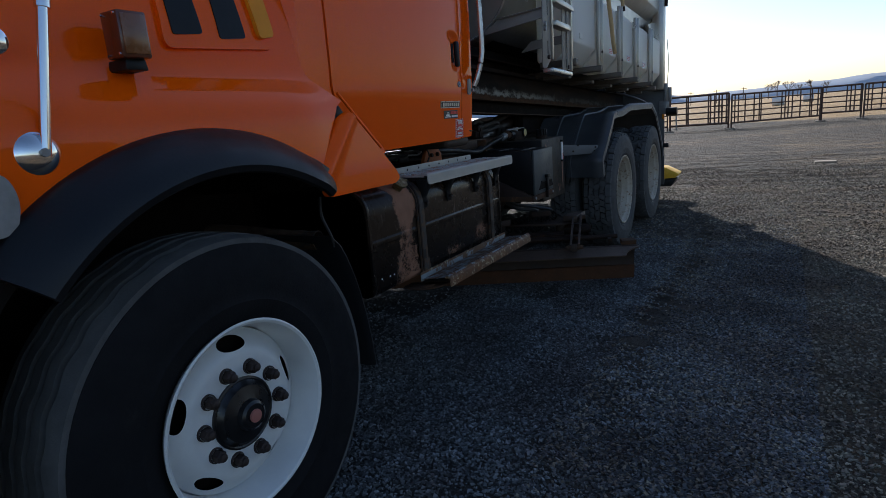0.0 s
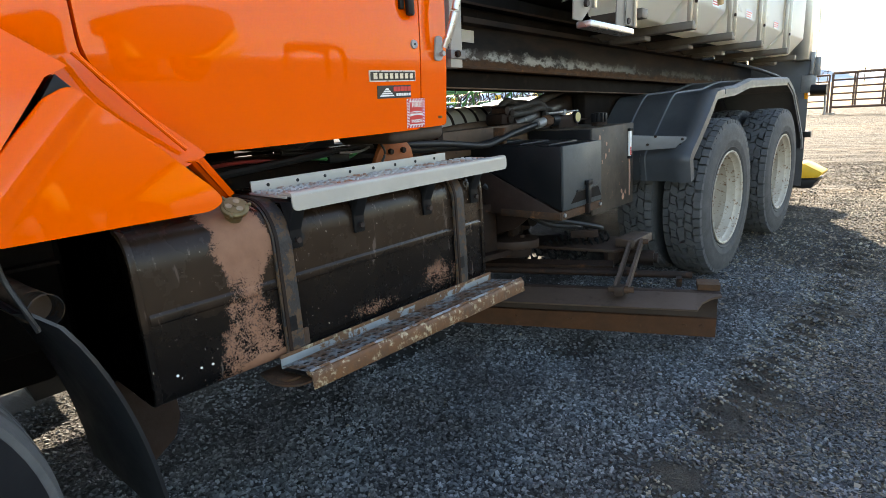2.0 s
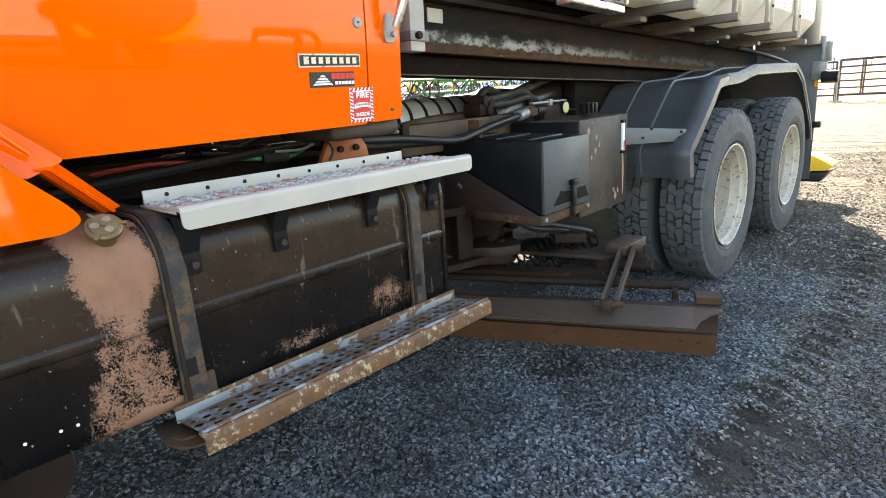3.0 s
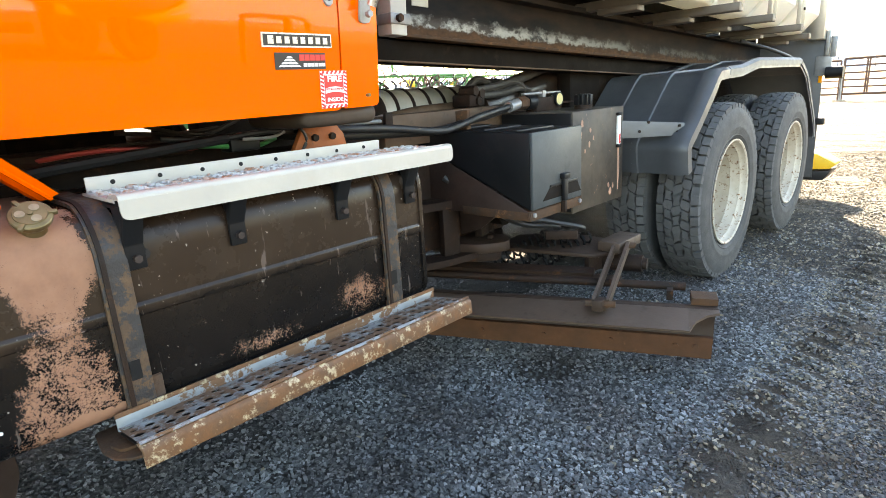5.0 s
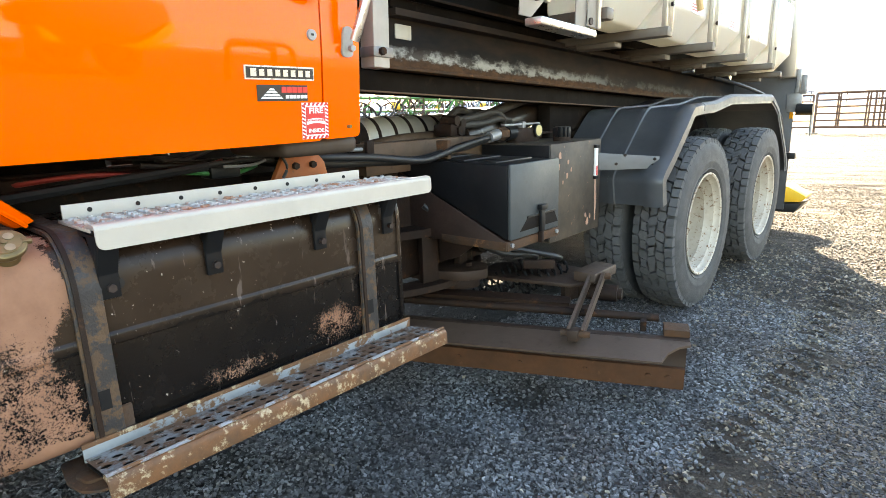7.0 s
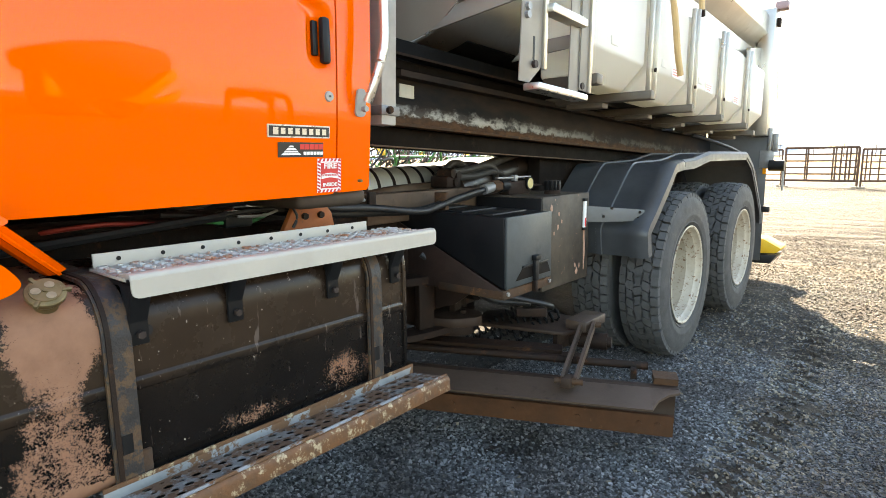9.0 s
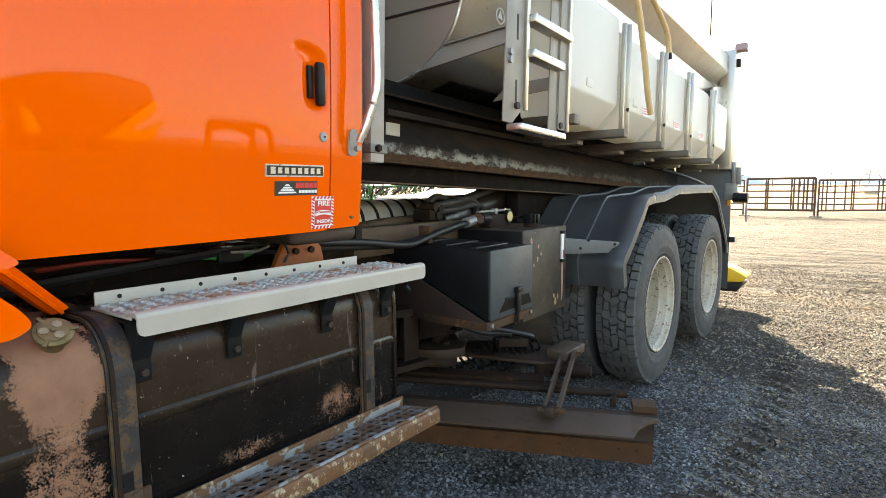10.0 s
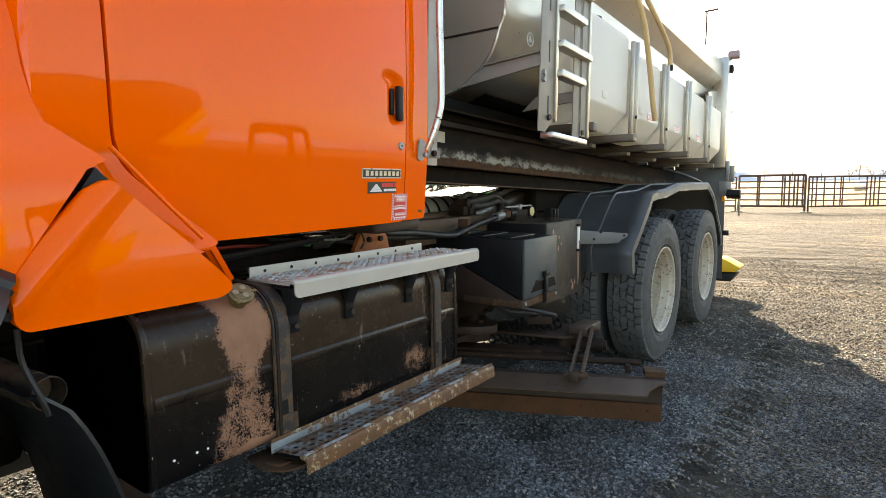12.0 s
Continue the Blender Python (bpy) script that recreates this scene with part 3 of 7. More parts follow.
def rounded(pts, radii, n=5):
    """A polygon with its corners rounded."""
    out = []
    N = len(pts)
    for i, p in enumerate(pts):
        r = radii[i] if isinstance(radii, (list, tuple)) else radii
        p = Vector(p)
        a, b = Vector(pts[i - 1]) - p, Vector(pts[(i + 1) % N]) - p
        if r <= 0:
            out.append(tuple(p))
            continue
        ra = min(r, a.length * 0.49, b.length * 0.49)
        A, B = p + a.normalized() * ra, p + b.normalized() * ra
        for k in range(n + 1):
            t = k / n
            out.append(tuple((1 - t) ** 2 * A + 2 * t * (1 - t) * p + t * t * B))
    return out


def skin(outline, xf, thick=0.015, dz=0.05, dy=0.08, roll=0.0):
    """A pressed sheet: a (y, z) outline bent to x = xf(y, z), with thickness inwards. roll: the rounded turn-in of its edge."""
    q = bmesh.new()
    q.faces.new([q.verts.new((0, y, z)) for y, z in outline])
    zs, ys = [z for _, z in outline], [y for y, _ in outline]
    z = min(zs) + dz
    while z < max(zs):
        bmesh.ops.bisect_plane(q, geom=q.verts[:] + q.edges[:] + q.faces[:], plane_co=(0, 0, z), plane_no=(0, 0, 1))
        z += dz
    y = min(ys) + dy
    while y < max(ys):
        bmesh.ops.bisect_plane(q, geom=q.verts[:] + q.edges[:] + q.faces[:], plane_co=(0, y, 0), plane_no=(0, 1, 0))
        y += dy
    for v in q.verts:
        v.co.x = xf(v.co.y, v.co.z)
    bmesh.ops.recalc_face_normals(q, faces=q.faces)
    if sum(f.normal.x * f.calc_area() for f in q.faces) < 0:
        bmesh.ops.reverse_faces(q, faces=q.faces)
    edge = [e for e in q.edges if e.is_boundary]
    r = bmesh.ops.extrude_edge_only(q, edges=edge)
    for v in r["geom"]:
        if isinstance(v, bmesh.types.BMVert):
            v.co.x -= thick
    return q


def lerp(a, b, t):
    return a + (b - a) * t


def smooth01(t):
    t = max(0.0, min(1.0, t))
    return t * t * (3 - 2 * t)


def text_mesh(body, size, bold=0.0):
    """Lettering as a flat mesh in the (x, y) plane, centred."""
    cu = bpy.data.curves.new("letters", "FONT")
    cu.body, cu.size, cu.align_x, cu.align_y, cu.offset, cu.extrude = body, size, "CENTER", "CENTER", bold, 0.0004
    tmp = bpy.data.objects.new("letters", cu)
    scene.collection.objects.link(tmp)
    bpy.context.view_layer.update()
    me = bpy.data.meshes.new_from_object(tmp.evaluated_get(bpy.context.evaluated_depsgraph_get()))
    bpy.data.objects.remove(tmp)
    return me


# ---- ground, field, distance ----
def spaced(lo, a, b, hi, step):
    mid = list(np.arange(a, b + 1e-6, step))
    left, right, s = [], [], step
    x = a
    while x > lo:
        s *= 1.5
        x -= s
        left.append(max(x, lo))
    x, s = b, step
    while x < hi:
        s *= 1.5
        x += s
        right.append(min(x, hi))
    return left[::-1] + mid + right


def ground_height(x, y):
    near = smooth01((14 - math.hypot(x - 0.5, (y - 4) * 0.7)) / 8)
    h = 0.018 * noise.noise((x * 1.3, y * 1.3, 0)) + 0.013 * noise.noise((x * 3.6, y * 3.6, 3)) + 0.007 * noise.noise((x * 8.5, y * 8.5, 9))
    rut = (0.020 * math.sin((y + 0.25 * x) * 6.0 + 3.0 * noise.noise((x * 0.4, y * 0.4, 7))) + 0.012 * noise.noise((x * 1.2, y * 5.0, 4))) * smooth01((y - 5) / 5)
    side = x - (0.84 + 0.10 * math.sin((y - 2.2) * 0.9))
    track = math.exp(-(side / 0.10) ** 2) * (0.014 + 0.016 * math.sin(y * 42 + side * 18)) * smooth01((y - 1.9) / 0.5) * smooth01((6.5 - y) / 1.5)
    return (h + rut + track) * max(near, 0.0) - 0.006


gx, gy = spaced(-3000, -2.5, 6, 3000, 0.06), spaced(-2500, -1, 13, 4000, 0.06)
me = bpy.data.meshes.new("ground")
me.from_pydata([(x, y, ground_height(x, y)) for y in gy for x in gx], [],
               [(j * len(gx) + i, j * len(gx) + i + 1, (j + 1) * len(gx) + i + 1, (j + 1) * len(gx) + i) for j in range(len(gy) - 1) for i in range(len(gx) - 1)])
me.materials.append(GROUND)
me.shade_smooth()
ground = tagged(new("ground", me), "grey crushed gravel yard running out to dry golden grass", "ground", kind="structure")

# far ridge, its blue distance haze mixed into the base colour
q = bmesh.new()
prev = None
for i in range(-60, 121):
    a = radians(i * 1.0 + 60)
    d = 3400.0
    h = 62 + 40 * noise.noise((i * 0.06, 1, 0)) + 22 * noise.noise((i * 0.23, 5, 0))
    x, y = -d * math.cos(a), d * math.sin(a)
    cur = (q.verts.new((x, y, -5)), q.verts.new((x * 1.02, y * 1.02, h)), q.verts.new((x * 1.12, y * 1.12, -5)))
    if prev:
        q.faces.new((prev[0], cur[0], cur[1], prev[1]))
        q.faces.new((prev[1], cur[1], cur[2], prev[2]))
    prev = cur
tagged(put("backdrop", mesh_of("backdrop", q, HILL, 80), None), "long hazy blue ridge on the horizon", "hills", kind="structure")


# ---- truck ----
CX = -1.0
truck = thing("dump_truck", (CX, 2.5, 0.0), "orange conventional cab dump truck with black running gear, parked on gravel", "truck")


def door_x(y, z):
    k = z - 1.418
    fold = 0.5 * (k + math.sqrt(k * k + 0.00012))      # z above the pressed crease
    crown = 0.007 - (max(y, 0.6) - 1.2) ** 2 / 18.0
    return -0.022 + crown + 0.085 * (k - fold) + 0.048 * fold - 0.040 * fold * fold


def scoop(y, z):
    """Depth of the handle's recess: an upright oval with a soft nose at its upper front."""
    a = ((abs(y - 1.655) / 0.052) ** 3 + (abs(z - 1.640) / 0.090) ** 3) ** (1 / 3)
    b = ((abs(y - 1.632) / 0.068) ** 2.5 + (abs(z - 1.716 - 0.10 * (1.66 - y)) / 0.026) ** 2.5) ** (1 / 2.5)
    return 0.020 * (1 - smooth01((a - 0.55) / 0.50)) + 0.014 * (1 - smooth01((b - 0.35) / 0.75)) * smooth01((a - 0.55) / 0.5)


def side_x(y, z):
    return door_x(y, z) - 0.002


# cab shell, door, cowl
CAB_TOP = 2.72
cab = part("cab", prism(rounded([(-2.0, 1.19), (-2.0, 2.2), (-1.82, CAB_TOP), (-0.20, CAB_TOP), (-0.075, 2.2), (-0.075, 1.19)], [0.05, 0.2, 0.15, 0.15, 0.2, 0.03]), "y", 0.66, 1.85, 0.02), ORANGE, truck, "glossy orange cab with rounded corners")
part("rear_corner_panel", skin(rounded([(1.722, 2.62), (1.722, 1.187), (1.868, 1.190), (1.868, 2.62)], [0, 0.012, 0.02, 0.0]), side_x, 0.05), ORANGE, truck)
door_outline = rounded([(0.612, 2.62), (0.634, 1.398), (0.858, 1.177), (1.714, 1.184), (1.714, 2.62)], [0, 0.075, 0.012, 0.02, 0])
door = part("door", skin(door_outline, lambda y, z: door_x(y, z) - scoop(y, z), 0.03, 0.011, 0.011), ORANGE, truck, "glossy orange cab door")
part("window", skin(rounded([(0.76, 2.56), (0.74, 2.16), (1.64, 2.20), (1.62, 2.56)], 0.06), lambda y, z: door_x(y, z) + 0.004, 0.006, 0.1, 0.2), GLASS, door)
cowl = part("cowl_panel", skin(rounded([(0.35, 2.3), (0.36, 1.56), (0.47, 1.46), (0.575, 1.375), (0.775, 1.150), (0.830, 1.172), (0.848, 1.180), (0.6265, 1.396), (0.611, 2.3)], [0, 0.05, 0.03, 0.03, 0.012, 0.012, 0.02, 0.07, 0]),
                               lambda y, z: door_x(y, z) - 0.004 + 0.10 * smooth01((1.42 - z) / 0.3) - (0.045 + 0.10 * smooth01((z - 1.6) / 0.6)) * smooth01((0.462 - y) / 0.025), 0.03, 0.04, 0.02), ORANGE, truck)
# two raised lines along the cowl's foot
part("cowl_moulding", tube([(0.016, 0.60, 1.425), (0.042, 0.70, 1.302), (0.062, 0.79, 1.198)], 0.006, 8), ORANGE, truck)
# folded foot below the cowl, turning in under the door
FA0, FA1, FB1 = Vector((0.046, 0.832, 1.178)), Vector((-0.082, 0.968, 1.056)), Vector((-0.074, 0.928, 1.046))
FW = (FB1 - FA1) * 1.15
FN = (FA1 - FA0).cross(FW).normalized()
FN = FN if FN.x > 0 else -FN
q = bmesh.new()
rows = []
for s_ in (0.03, 0.2, 0.6, 1.0):
    p_ = FA0.lerp(FA1, s_)
    top_ = [p_ + FW * w_ + FN * h_ for w_, h_ in ((0, 0), (0.30, 0.002), (0.36, 0.009), (0.50, 0.010), (0.56, 0.003), (0.80, 0.0), (0.90, -0.006), (1.0, -0.016))]
    low_ = [p_ + FW * w_ - FN * 0.020 for w_ in (1.0, 0.0)]
    rows.append([q.verts.new(v_) for v_ in top_ + low_])
for a, b in zip(rows, rows[1:]):
    for k in range(len(a)):
        q.faces.new((a[k], a[(k + 1) % len(a)], b[(k + 1) % len(a)], b[k]))
q.faces.new(rows[0])
q.faces.new(rows[-1])
part("cowl_foot", q, ORANGE, truck, "", 25)

# hood with fender
FX, FZ = -0.155, 0.495          # front wheel's centre: y, z


def fender_x(y, z):
    up = smooth01((z - 1.34) / 0.20)
    low = 0.105 - 0.035 * smooth01((y - 0.30) / 0.28) + 0.040 * max(1.38 - z, 0.0)
    top = -0.035 - 0.12 * smooth01((z - 1.52) / 0.7)
    front = -0.10 * smooth01((-0.75 - y) / 0.9)
    return lerp(low, top, up) + front


arch = [(FX + 0.03 + 0.775 * math.cos(radians(a)), FZ + 0.02 + 0.775 * math.sin(radians(a))) for a in range(52, 153, 6)]
fender_out = [(0.375, 1.062)] + arch + [(-0.78, 0.80), (-1.5, 0.80), (-1.5, 1.9), (-0.9, 2.05), (0.425, 2.25), (0.456, 1.590), (0.478, 1.475), (0.575, 1.392), (0.525, 1.368), (0.345, 1.135)]
hood = part("hood", skin(fender_out, fender_x, 0.02, 0.035, 0.06), ORANGE, truck, "orange hood and front fender")
q = skin(fender_out, fender_x, 0.02, 0.07, 0.12)
for v in q.verts:
    v.co.x = 2 * CX - v.co.x
part("hood_side", q, ORANGE, truck)
part("grille", box(-1.75, -0.25, -1.52, -1.46, 0.85, 2.1, 0.03), CHROME, truck)
# Unseen dark block fills the hood so no sun leaks through.
part("hood_filler", box(-1.72, -0.28, -1.40, 0.42, 1.56, 1.95, 0.05), DARK_VOID, truck)
part("hood_top", prism(rounded([(-1.55, 1.95), (-0.30, 1.95), (-0.20, 2.12), (-0.35, 2.27), (-1.65, 2.27), (-1.80, 2.12)], 0.06), "y", -1.5, 0.44, 0.02), ORANGE, truck)
# skirt behind the wheel
skirt_out = rounded([(0.352, 1.155), (0.512, 1.326), (0.556, 1.350), (0.680, 1.240), (0.822, 1.098), (0.842, 1.066), (0.806, 1.046), (0.372, 1.048), (0.352, 1.072)], [0.0, 0.01, 0.015, 0.05, 0.02, 0.02, 0.03, 0.012, 0.012])


def skirt_x(y, z):
    seam = 0.352 + (z - 1.155) * 0.93
    base = 0.112 - 0.010 * smooth01((y - 0.36) / 0.5) - 0.060 * (z - 1.2)
    base -= 0.018 * (1 - smooth01((y - seam + 0.02) / 0.06))
    return base + 0.012 * math.exp(-((y - seam - 0.055) / 0.028) ** 2)


skirt = part("fender_skirt", skin(skirt_out, skirt_x, 0.025, 0.014, 0.012), ORANGE, truck, "orange fender skirt with a pressed ridge", 75)
part("corner_gusset", prism([(0.512, 1.324), (0.545, 1.320), (0.578, 1.343), (0.547, 1.376)], "x", 0.02, 0.060, 0.003), BLACK_CLEAN, truck)
for yy, zz in ((0.352, 1.128), (0.345, 1.085)):
    part("fastener", rod((0.10, yy, zz), (0.120, yy, zz), 0.009, 10), BLACK_CLEAN, truck)
# black wheel-arch flare
q = bmesh.new()
prof = [(0.092, 0.796), (0.104, 0.803), (0.118, 0.802), (0.142, 0.790), (0.148, 0.785), (0.176, 0.772), (0.183, 0.766), (0.208, 0.749), (0.226, 0.730), (0.240, 0.710), (0.246, 0.694), (0.238, 0.676), (0.226, 0.672), (0.216, 0.700), (0.185, 0.735), (0.10, 0.765)]
rings = []
for a in range(53, 140, 3):
    c, s = math.cos(radians(a)), math.sin(radians(a))
    e = 0.012 * smooth01((62 - a) / 9)
    rings.append([q.verts.new((x - 0.02 * smooth01((a - 120) / 50) - 0.03 * smooth01((60 - a) / 7) * (x > 0.15), FX + 0.03 + (r + e) * c, FZ + 0.02 + (r + e) * s)) for x, r in prof])
for a, b in zip(rings, rings[1:]):
    for k in range(len(prof)):
        j = (k + 1) % len(prof)
        q.faces.new((a[k], a[j], b[j], b[k]))
q.faces.new(rings[0])
q.faces.new(rings[-1])
part("wheel_arch_flare", q, mat("black_flare_rubber", (0.0075, 0.0082, 0.0095), 0.42, 0, 0.2, 5, 0.1, 90, spots=(0.018, 0.019, 0.020), spot_scale=5, spot_at=0.58, spot_soft=0.25, spec=0.4), truck, "black rubber wheel-arch flare", 28)
# inner wheel well
q = bmesh.new()
rings = []
for a in range(50, 186, 6):
    c, s = math.cos(radians(a)), math.sin(radians(a))
    rings.append([q.verts.new((min(x, 0.03) if a < 75 else x, FX + 0.03 + r * c, FZ + 0.02 + r * s)) for x, r in ((0.16, 0.735), (-0.55, 0.72), (-0.55, 0.75), (0.16, 0.755))])
for a, b in zip(rings, rings[1:]):
    for k in range(4):
        q.faces.new((a[k], a[(k + 1) % 4], b[(k + 1) % 4], b[k]))
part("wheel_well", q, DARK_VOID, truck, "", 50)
# hood vents, markers, mirror arm
part("vent_surround", skin(rounded([(-0.088, 1.552), (0.352, 1.574), (0.335, 1.88), (-0.075, 1.86)], 0.035), lambda y, z: fender_x(y, z) + 0.014, 0.02, 0.04, 0.08), ORANGE, truck)
for y0 in (-0.055, 0.112):
    part("vent_opening", skin(rounded([(y0, 1.592), (y0 + 0.105, 1.602), (y0 + 0.085, 1.83), (y0 - 0.005, 1.82)], 0.012), lambda y, z: fender_x(y, z) + 0.018, 0.012, 0.04, 0.08), BLACK_CLEAN, truck, "black louvred hood vent")
part("side_marker", skin(rounded([(0.268, 1.604), (0.335, 1.614), (0.318, 1.83), (0.245, 1.82)], 0.018), lambda y, z: fender_x(y, z) + 0.03, 0.03, 0.04, 0.03), AMBER, truck, "amber side marker lamp")
sig = part("turn_signal", box(0.020, 0.092, -0.290, -0.210, 1.502, 1.617, 0.006), LENS_BROWN, truck, "boxy turn signal with smoked amber lens")
part("lens", box(0.090, 0.096, -0.283, -0.217, 1.511, 1.609, 0.002), mat("brown_lens", (0.22, 0.075, 0.02), 0.25, 0, 0.15, 20, coat=0.5), sig)
for dx in (0.030, 0.084):
    for dz in (1.511, 1.608):
        part("screw", rod((dx, -0.290, dz), (dx, -0.295, dz), 0.003, 8), CHROME, sig)
part("signal_foot", prism([(-0.275, 1.474), (-0.212, 1.474), (-0.218, 1.503), (-0.272, 1.503)], "x", -0.01, 0.070, 0.004), BLACK_CLEAN, sig)
arm = part("mirror_arm", rod((0.120, -0.532, 1.275), (0.106, -0.352, 2.2), 0.0115, 14), CHROME, truck, "chrome fender mirror post")
sock = part("mirror_socket", lathe([(0, 0.0), (0, 0.057), (0.006, 0.057), (0.016, 0.052), (0.028, 0.040), (0.036, 0.022), (0.039, 0.0)], 28), CHROME, truck, "round chrome socket")
sock.matrix_basis = pose(0.088, -0.541, 1.281)
part("socket_bolt", rod((0.122, -0.536, 1.284), (0.134, -0.536, 1.284), 0.010, 6), GALV, truck)
part("arm_collar", rod((0.1135, -0.469, 1.593), (0.113, -0.464, 1.62), 0.016, 14), CHROME, truck)
hl = part("hood_latch", lathe([(0, 0.0), (0, 0.032), (0.012, 0.032), (0.02, 0.02), (0.02, 0)], 24), CHROME, truck)
hl.matrix_basis = pose(0.00, -0.535, 1.535)
part("headlamp_bezel", skin(rounded([(-0.82, 1.10), (-0.622, 1.12), (-0.602, 1.19), (-0.620, 1.25), (-0.80, 1.27)], 0.03), lambda y, z: fender_x(y, z) + 0.015, 0.02, 0.04, 0.05), GALV, truck, "pale headlamp bezel")

# door furniture
part("handle", box(door_x(1.66, 1.65) - 0.012, door_x(1.66, 1.65) + 0.012, 1.656, 1.686, 1.570, 1.702, 0.009), BLACK_CLEAN, door, "black paddle door handle")
part("handle_lever", box(door_x(1.66, 1.65) - 0.022, door_x(1.66, 1.65) - 0.008, 1.634, 1.654, 1.592, 1.690, 0.004), BLACK_CLEAN, door)
lk = part("lock", lathe([(0, 0.0), (0, 0.016), (0.006, 0.014), (0.007, 0)], 20), SATIN_DULL, door, "round keyed lock")
lk.matrix_basis = pose(door_x(1.66, 1.47), 1.683, 1.478)
part("keyhole", box(door_x(1.66, 1.47) + 0.0065, door_x(1.66, 1.47) + 0.008, 1.679, 1.687, 1.475, 1.481), BLACK_CLEAN, door)
part("grab_rail", tube([(0.004, 1.815, 1.468), (0.020, 1.822, 1.508), (0.034, 1.836, 1.565), (0.043, 1.850, 1.625), (0.046, 1.856, 1.70), (0.046, 1.852, 1.95), (0.046, 1.845, 2.25), (0.005, 1.84, 2.33)], 0.0145, 12), SATIN, truck, "satin steel grab rail")
part("grab_rail_foot", skin(rounded([(1.790, 1.425), (1.836, 1.425), (1.836, 1.512), (1.800, 1.512)], 0.018), lambda y, z: 0.008 + door_x(y, z), 0.008, 0.1, 0.1), SATIN_DULL, truck)
part("foot_bolt", rod((-0.015, 1.813, 1.448), (0.000, 1.813, 1.448), 0.010, 6), GALV, truck)
part("door_seam_rivet", rod((-0.04, 1.805, 1.222), (-0.026, 1.805, 1.222), 0.005, 8), BRASS, truck)


WIDE = [1.0, 1.0]


def decal(name, me_or_bm, material, parent, y, z, lift, label="", turn=0.0):
    """Something flat, made in (x, y), laid on the door at y, z."""
    me = me_or_bm if isinstance(me_or_bm, bpy.types.Mesh) else mesh_of(name, me_or_bm, material)
    if isinstance(me_or_bm, bpy.types.Mesh):
        me.materials.clear()
        me.materials.append(material)
    n = Vector((1, -(door_x(y + 0.01, z) - door_x(y - 0.01, z)) / 0.02, -(door_x(y, z + 0.01) - door_x(y, z - 0.01)) / 0.02)).normalized()
    u = Vector((0, 1, 0)) - n * n.y
    u.normalize()
    v = n.cross(u)
    m = Matrix((u, v, n)).transposed().to_4x4()
    m.translation = Vector((door_x(y, z), y, z)) + n * lift
    return put(name, me, parent, label, m @ pose(0, 0, 0, 0, 0, turn) @ Matrix.Diagonal((WIDE[0], WIDE[1], 1, 1)))


def flat(pts, thick=0.0012):
    return prism(pts, "z", 0, thick)


def rect(w, h, cx=0.0, cy=0.0, thick=0.0012, r=0.0):
    p = [(cx - w / 2, cy - h / 2), (cx + w / 2, cy - h / 2), (cx + w / 2, cy + h / 2), (cx - w / 2, cy + h / 2)]
    return flat(rounded(p, r) if r else p, thick)


badge = decal("name_badge", rect(0.222, 0.036, thick=0.004, r=0.003), BADGE_GREY, door, 1.572, 1.372, 0.0, "black name badge with a silver rim and raised bars")
decal("badge_field", rect(0.214, 0.028, thick=0.001), BLACK_VINYL, badge, 1.572, 1.372, 0.0042)
for i in range(8):
    w = 0.019 if i else 0.021
    decal("raised_bar", rect(w - 0.004, 0.017 if i else 0.020, thick=0.001), BADGE_GREY, badge, 1.572 + (i - 3.5) * 0.0248, 1.372, 0.0068)
WIDE[1] = 0.82
dealer = decal("dealer_badge", rect(0.164, 0.052), BLACK_VINYL, door, 1.578, 1.320, 0.001, "dark dealer sticker with a cream triangle and bars")
for i in range(4):
    h0, h1 = i * 0.0088, i * 0.0088 + 0.0062
    wl = lambda h: 0.035 * (1 - h / 0.038)
    decal("cream_stripe", flat([(-0.037 - wl(h0), -0.018 + h0), (-0.037 + wl(h0), -0.018 + h0), (-0.037 + wl(h1), -0.018 + h1), (-0.037 - wl(h1), -0.018 + h1)]), WHITE_VINYL, dealer, 1.578, 1.320, 0.0026)
for i in range(5):
    decal("red_bar", rect(0.0155, 0.019, 0.002 + i * 0.0175, 0.011), RED_VINYL, dealer, 1.578, 1.320, 0.0026)
for i in range(6):
    decal("white_bar", rect(0.0098, 0.011, 0.012 + i * 0.0125, -0.012), WHITE_VINYL, dealer, 1.578, 1.320, 0.0026)
FY, FZZ = 1.686, 1.243
WIDE[:] = [1.23, 0.95]
fire = decal("fire_sticker", rect(0.078, 0.108), WHITE_VINYL, door, FY, FZZ, 0.001, "red and white sticker that reads FIRE EXTINGUISHER INSIDE")
# striped border
for side in (-1, 1):
    for i in range(10):
        z0 = -0.054 + i * 0.0108
        decal("stripe", flat([(side * 0.039, z0), (side * 0.039, z0 + 0.0054), (side * 0.030, z0 + 0.0054 + 0.005 * side * -1 * -1), (side * 0.030, z0 + 0.005 * side * -1 * -1)]) if abs(z0 + 0.003) < 0.047 else rect(0.006, 0.005, side * 0.035, z0 + 0.003), RED_VINYL, fire, FY, FZZ, 0.0024)
for zc in (-0.0495, 0.0495):
    for i in range(6):
        x0 = -0.036 + i * 0.0125
        decal("stripe", flat([(x0, zc - 0.0045), (x0 + 0.006, zc - 0.0045), (x0 + 0.010, zc + 0.0045), (x0 + 0.004, zc + 0.0045)]), RED_VINYL, fire, FY, FZZ, 0.0025)
decal("sticker_field", rect(0.056, 0.082), RED_VINYL, fire, FY, FZZ, 0.0024)
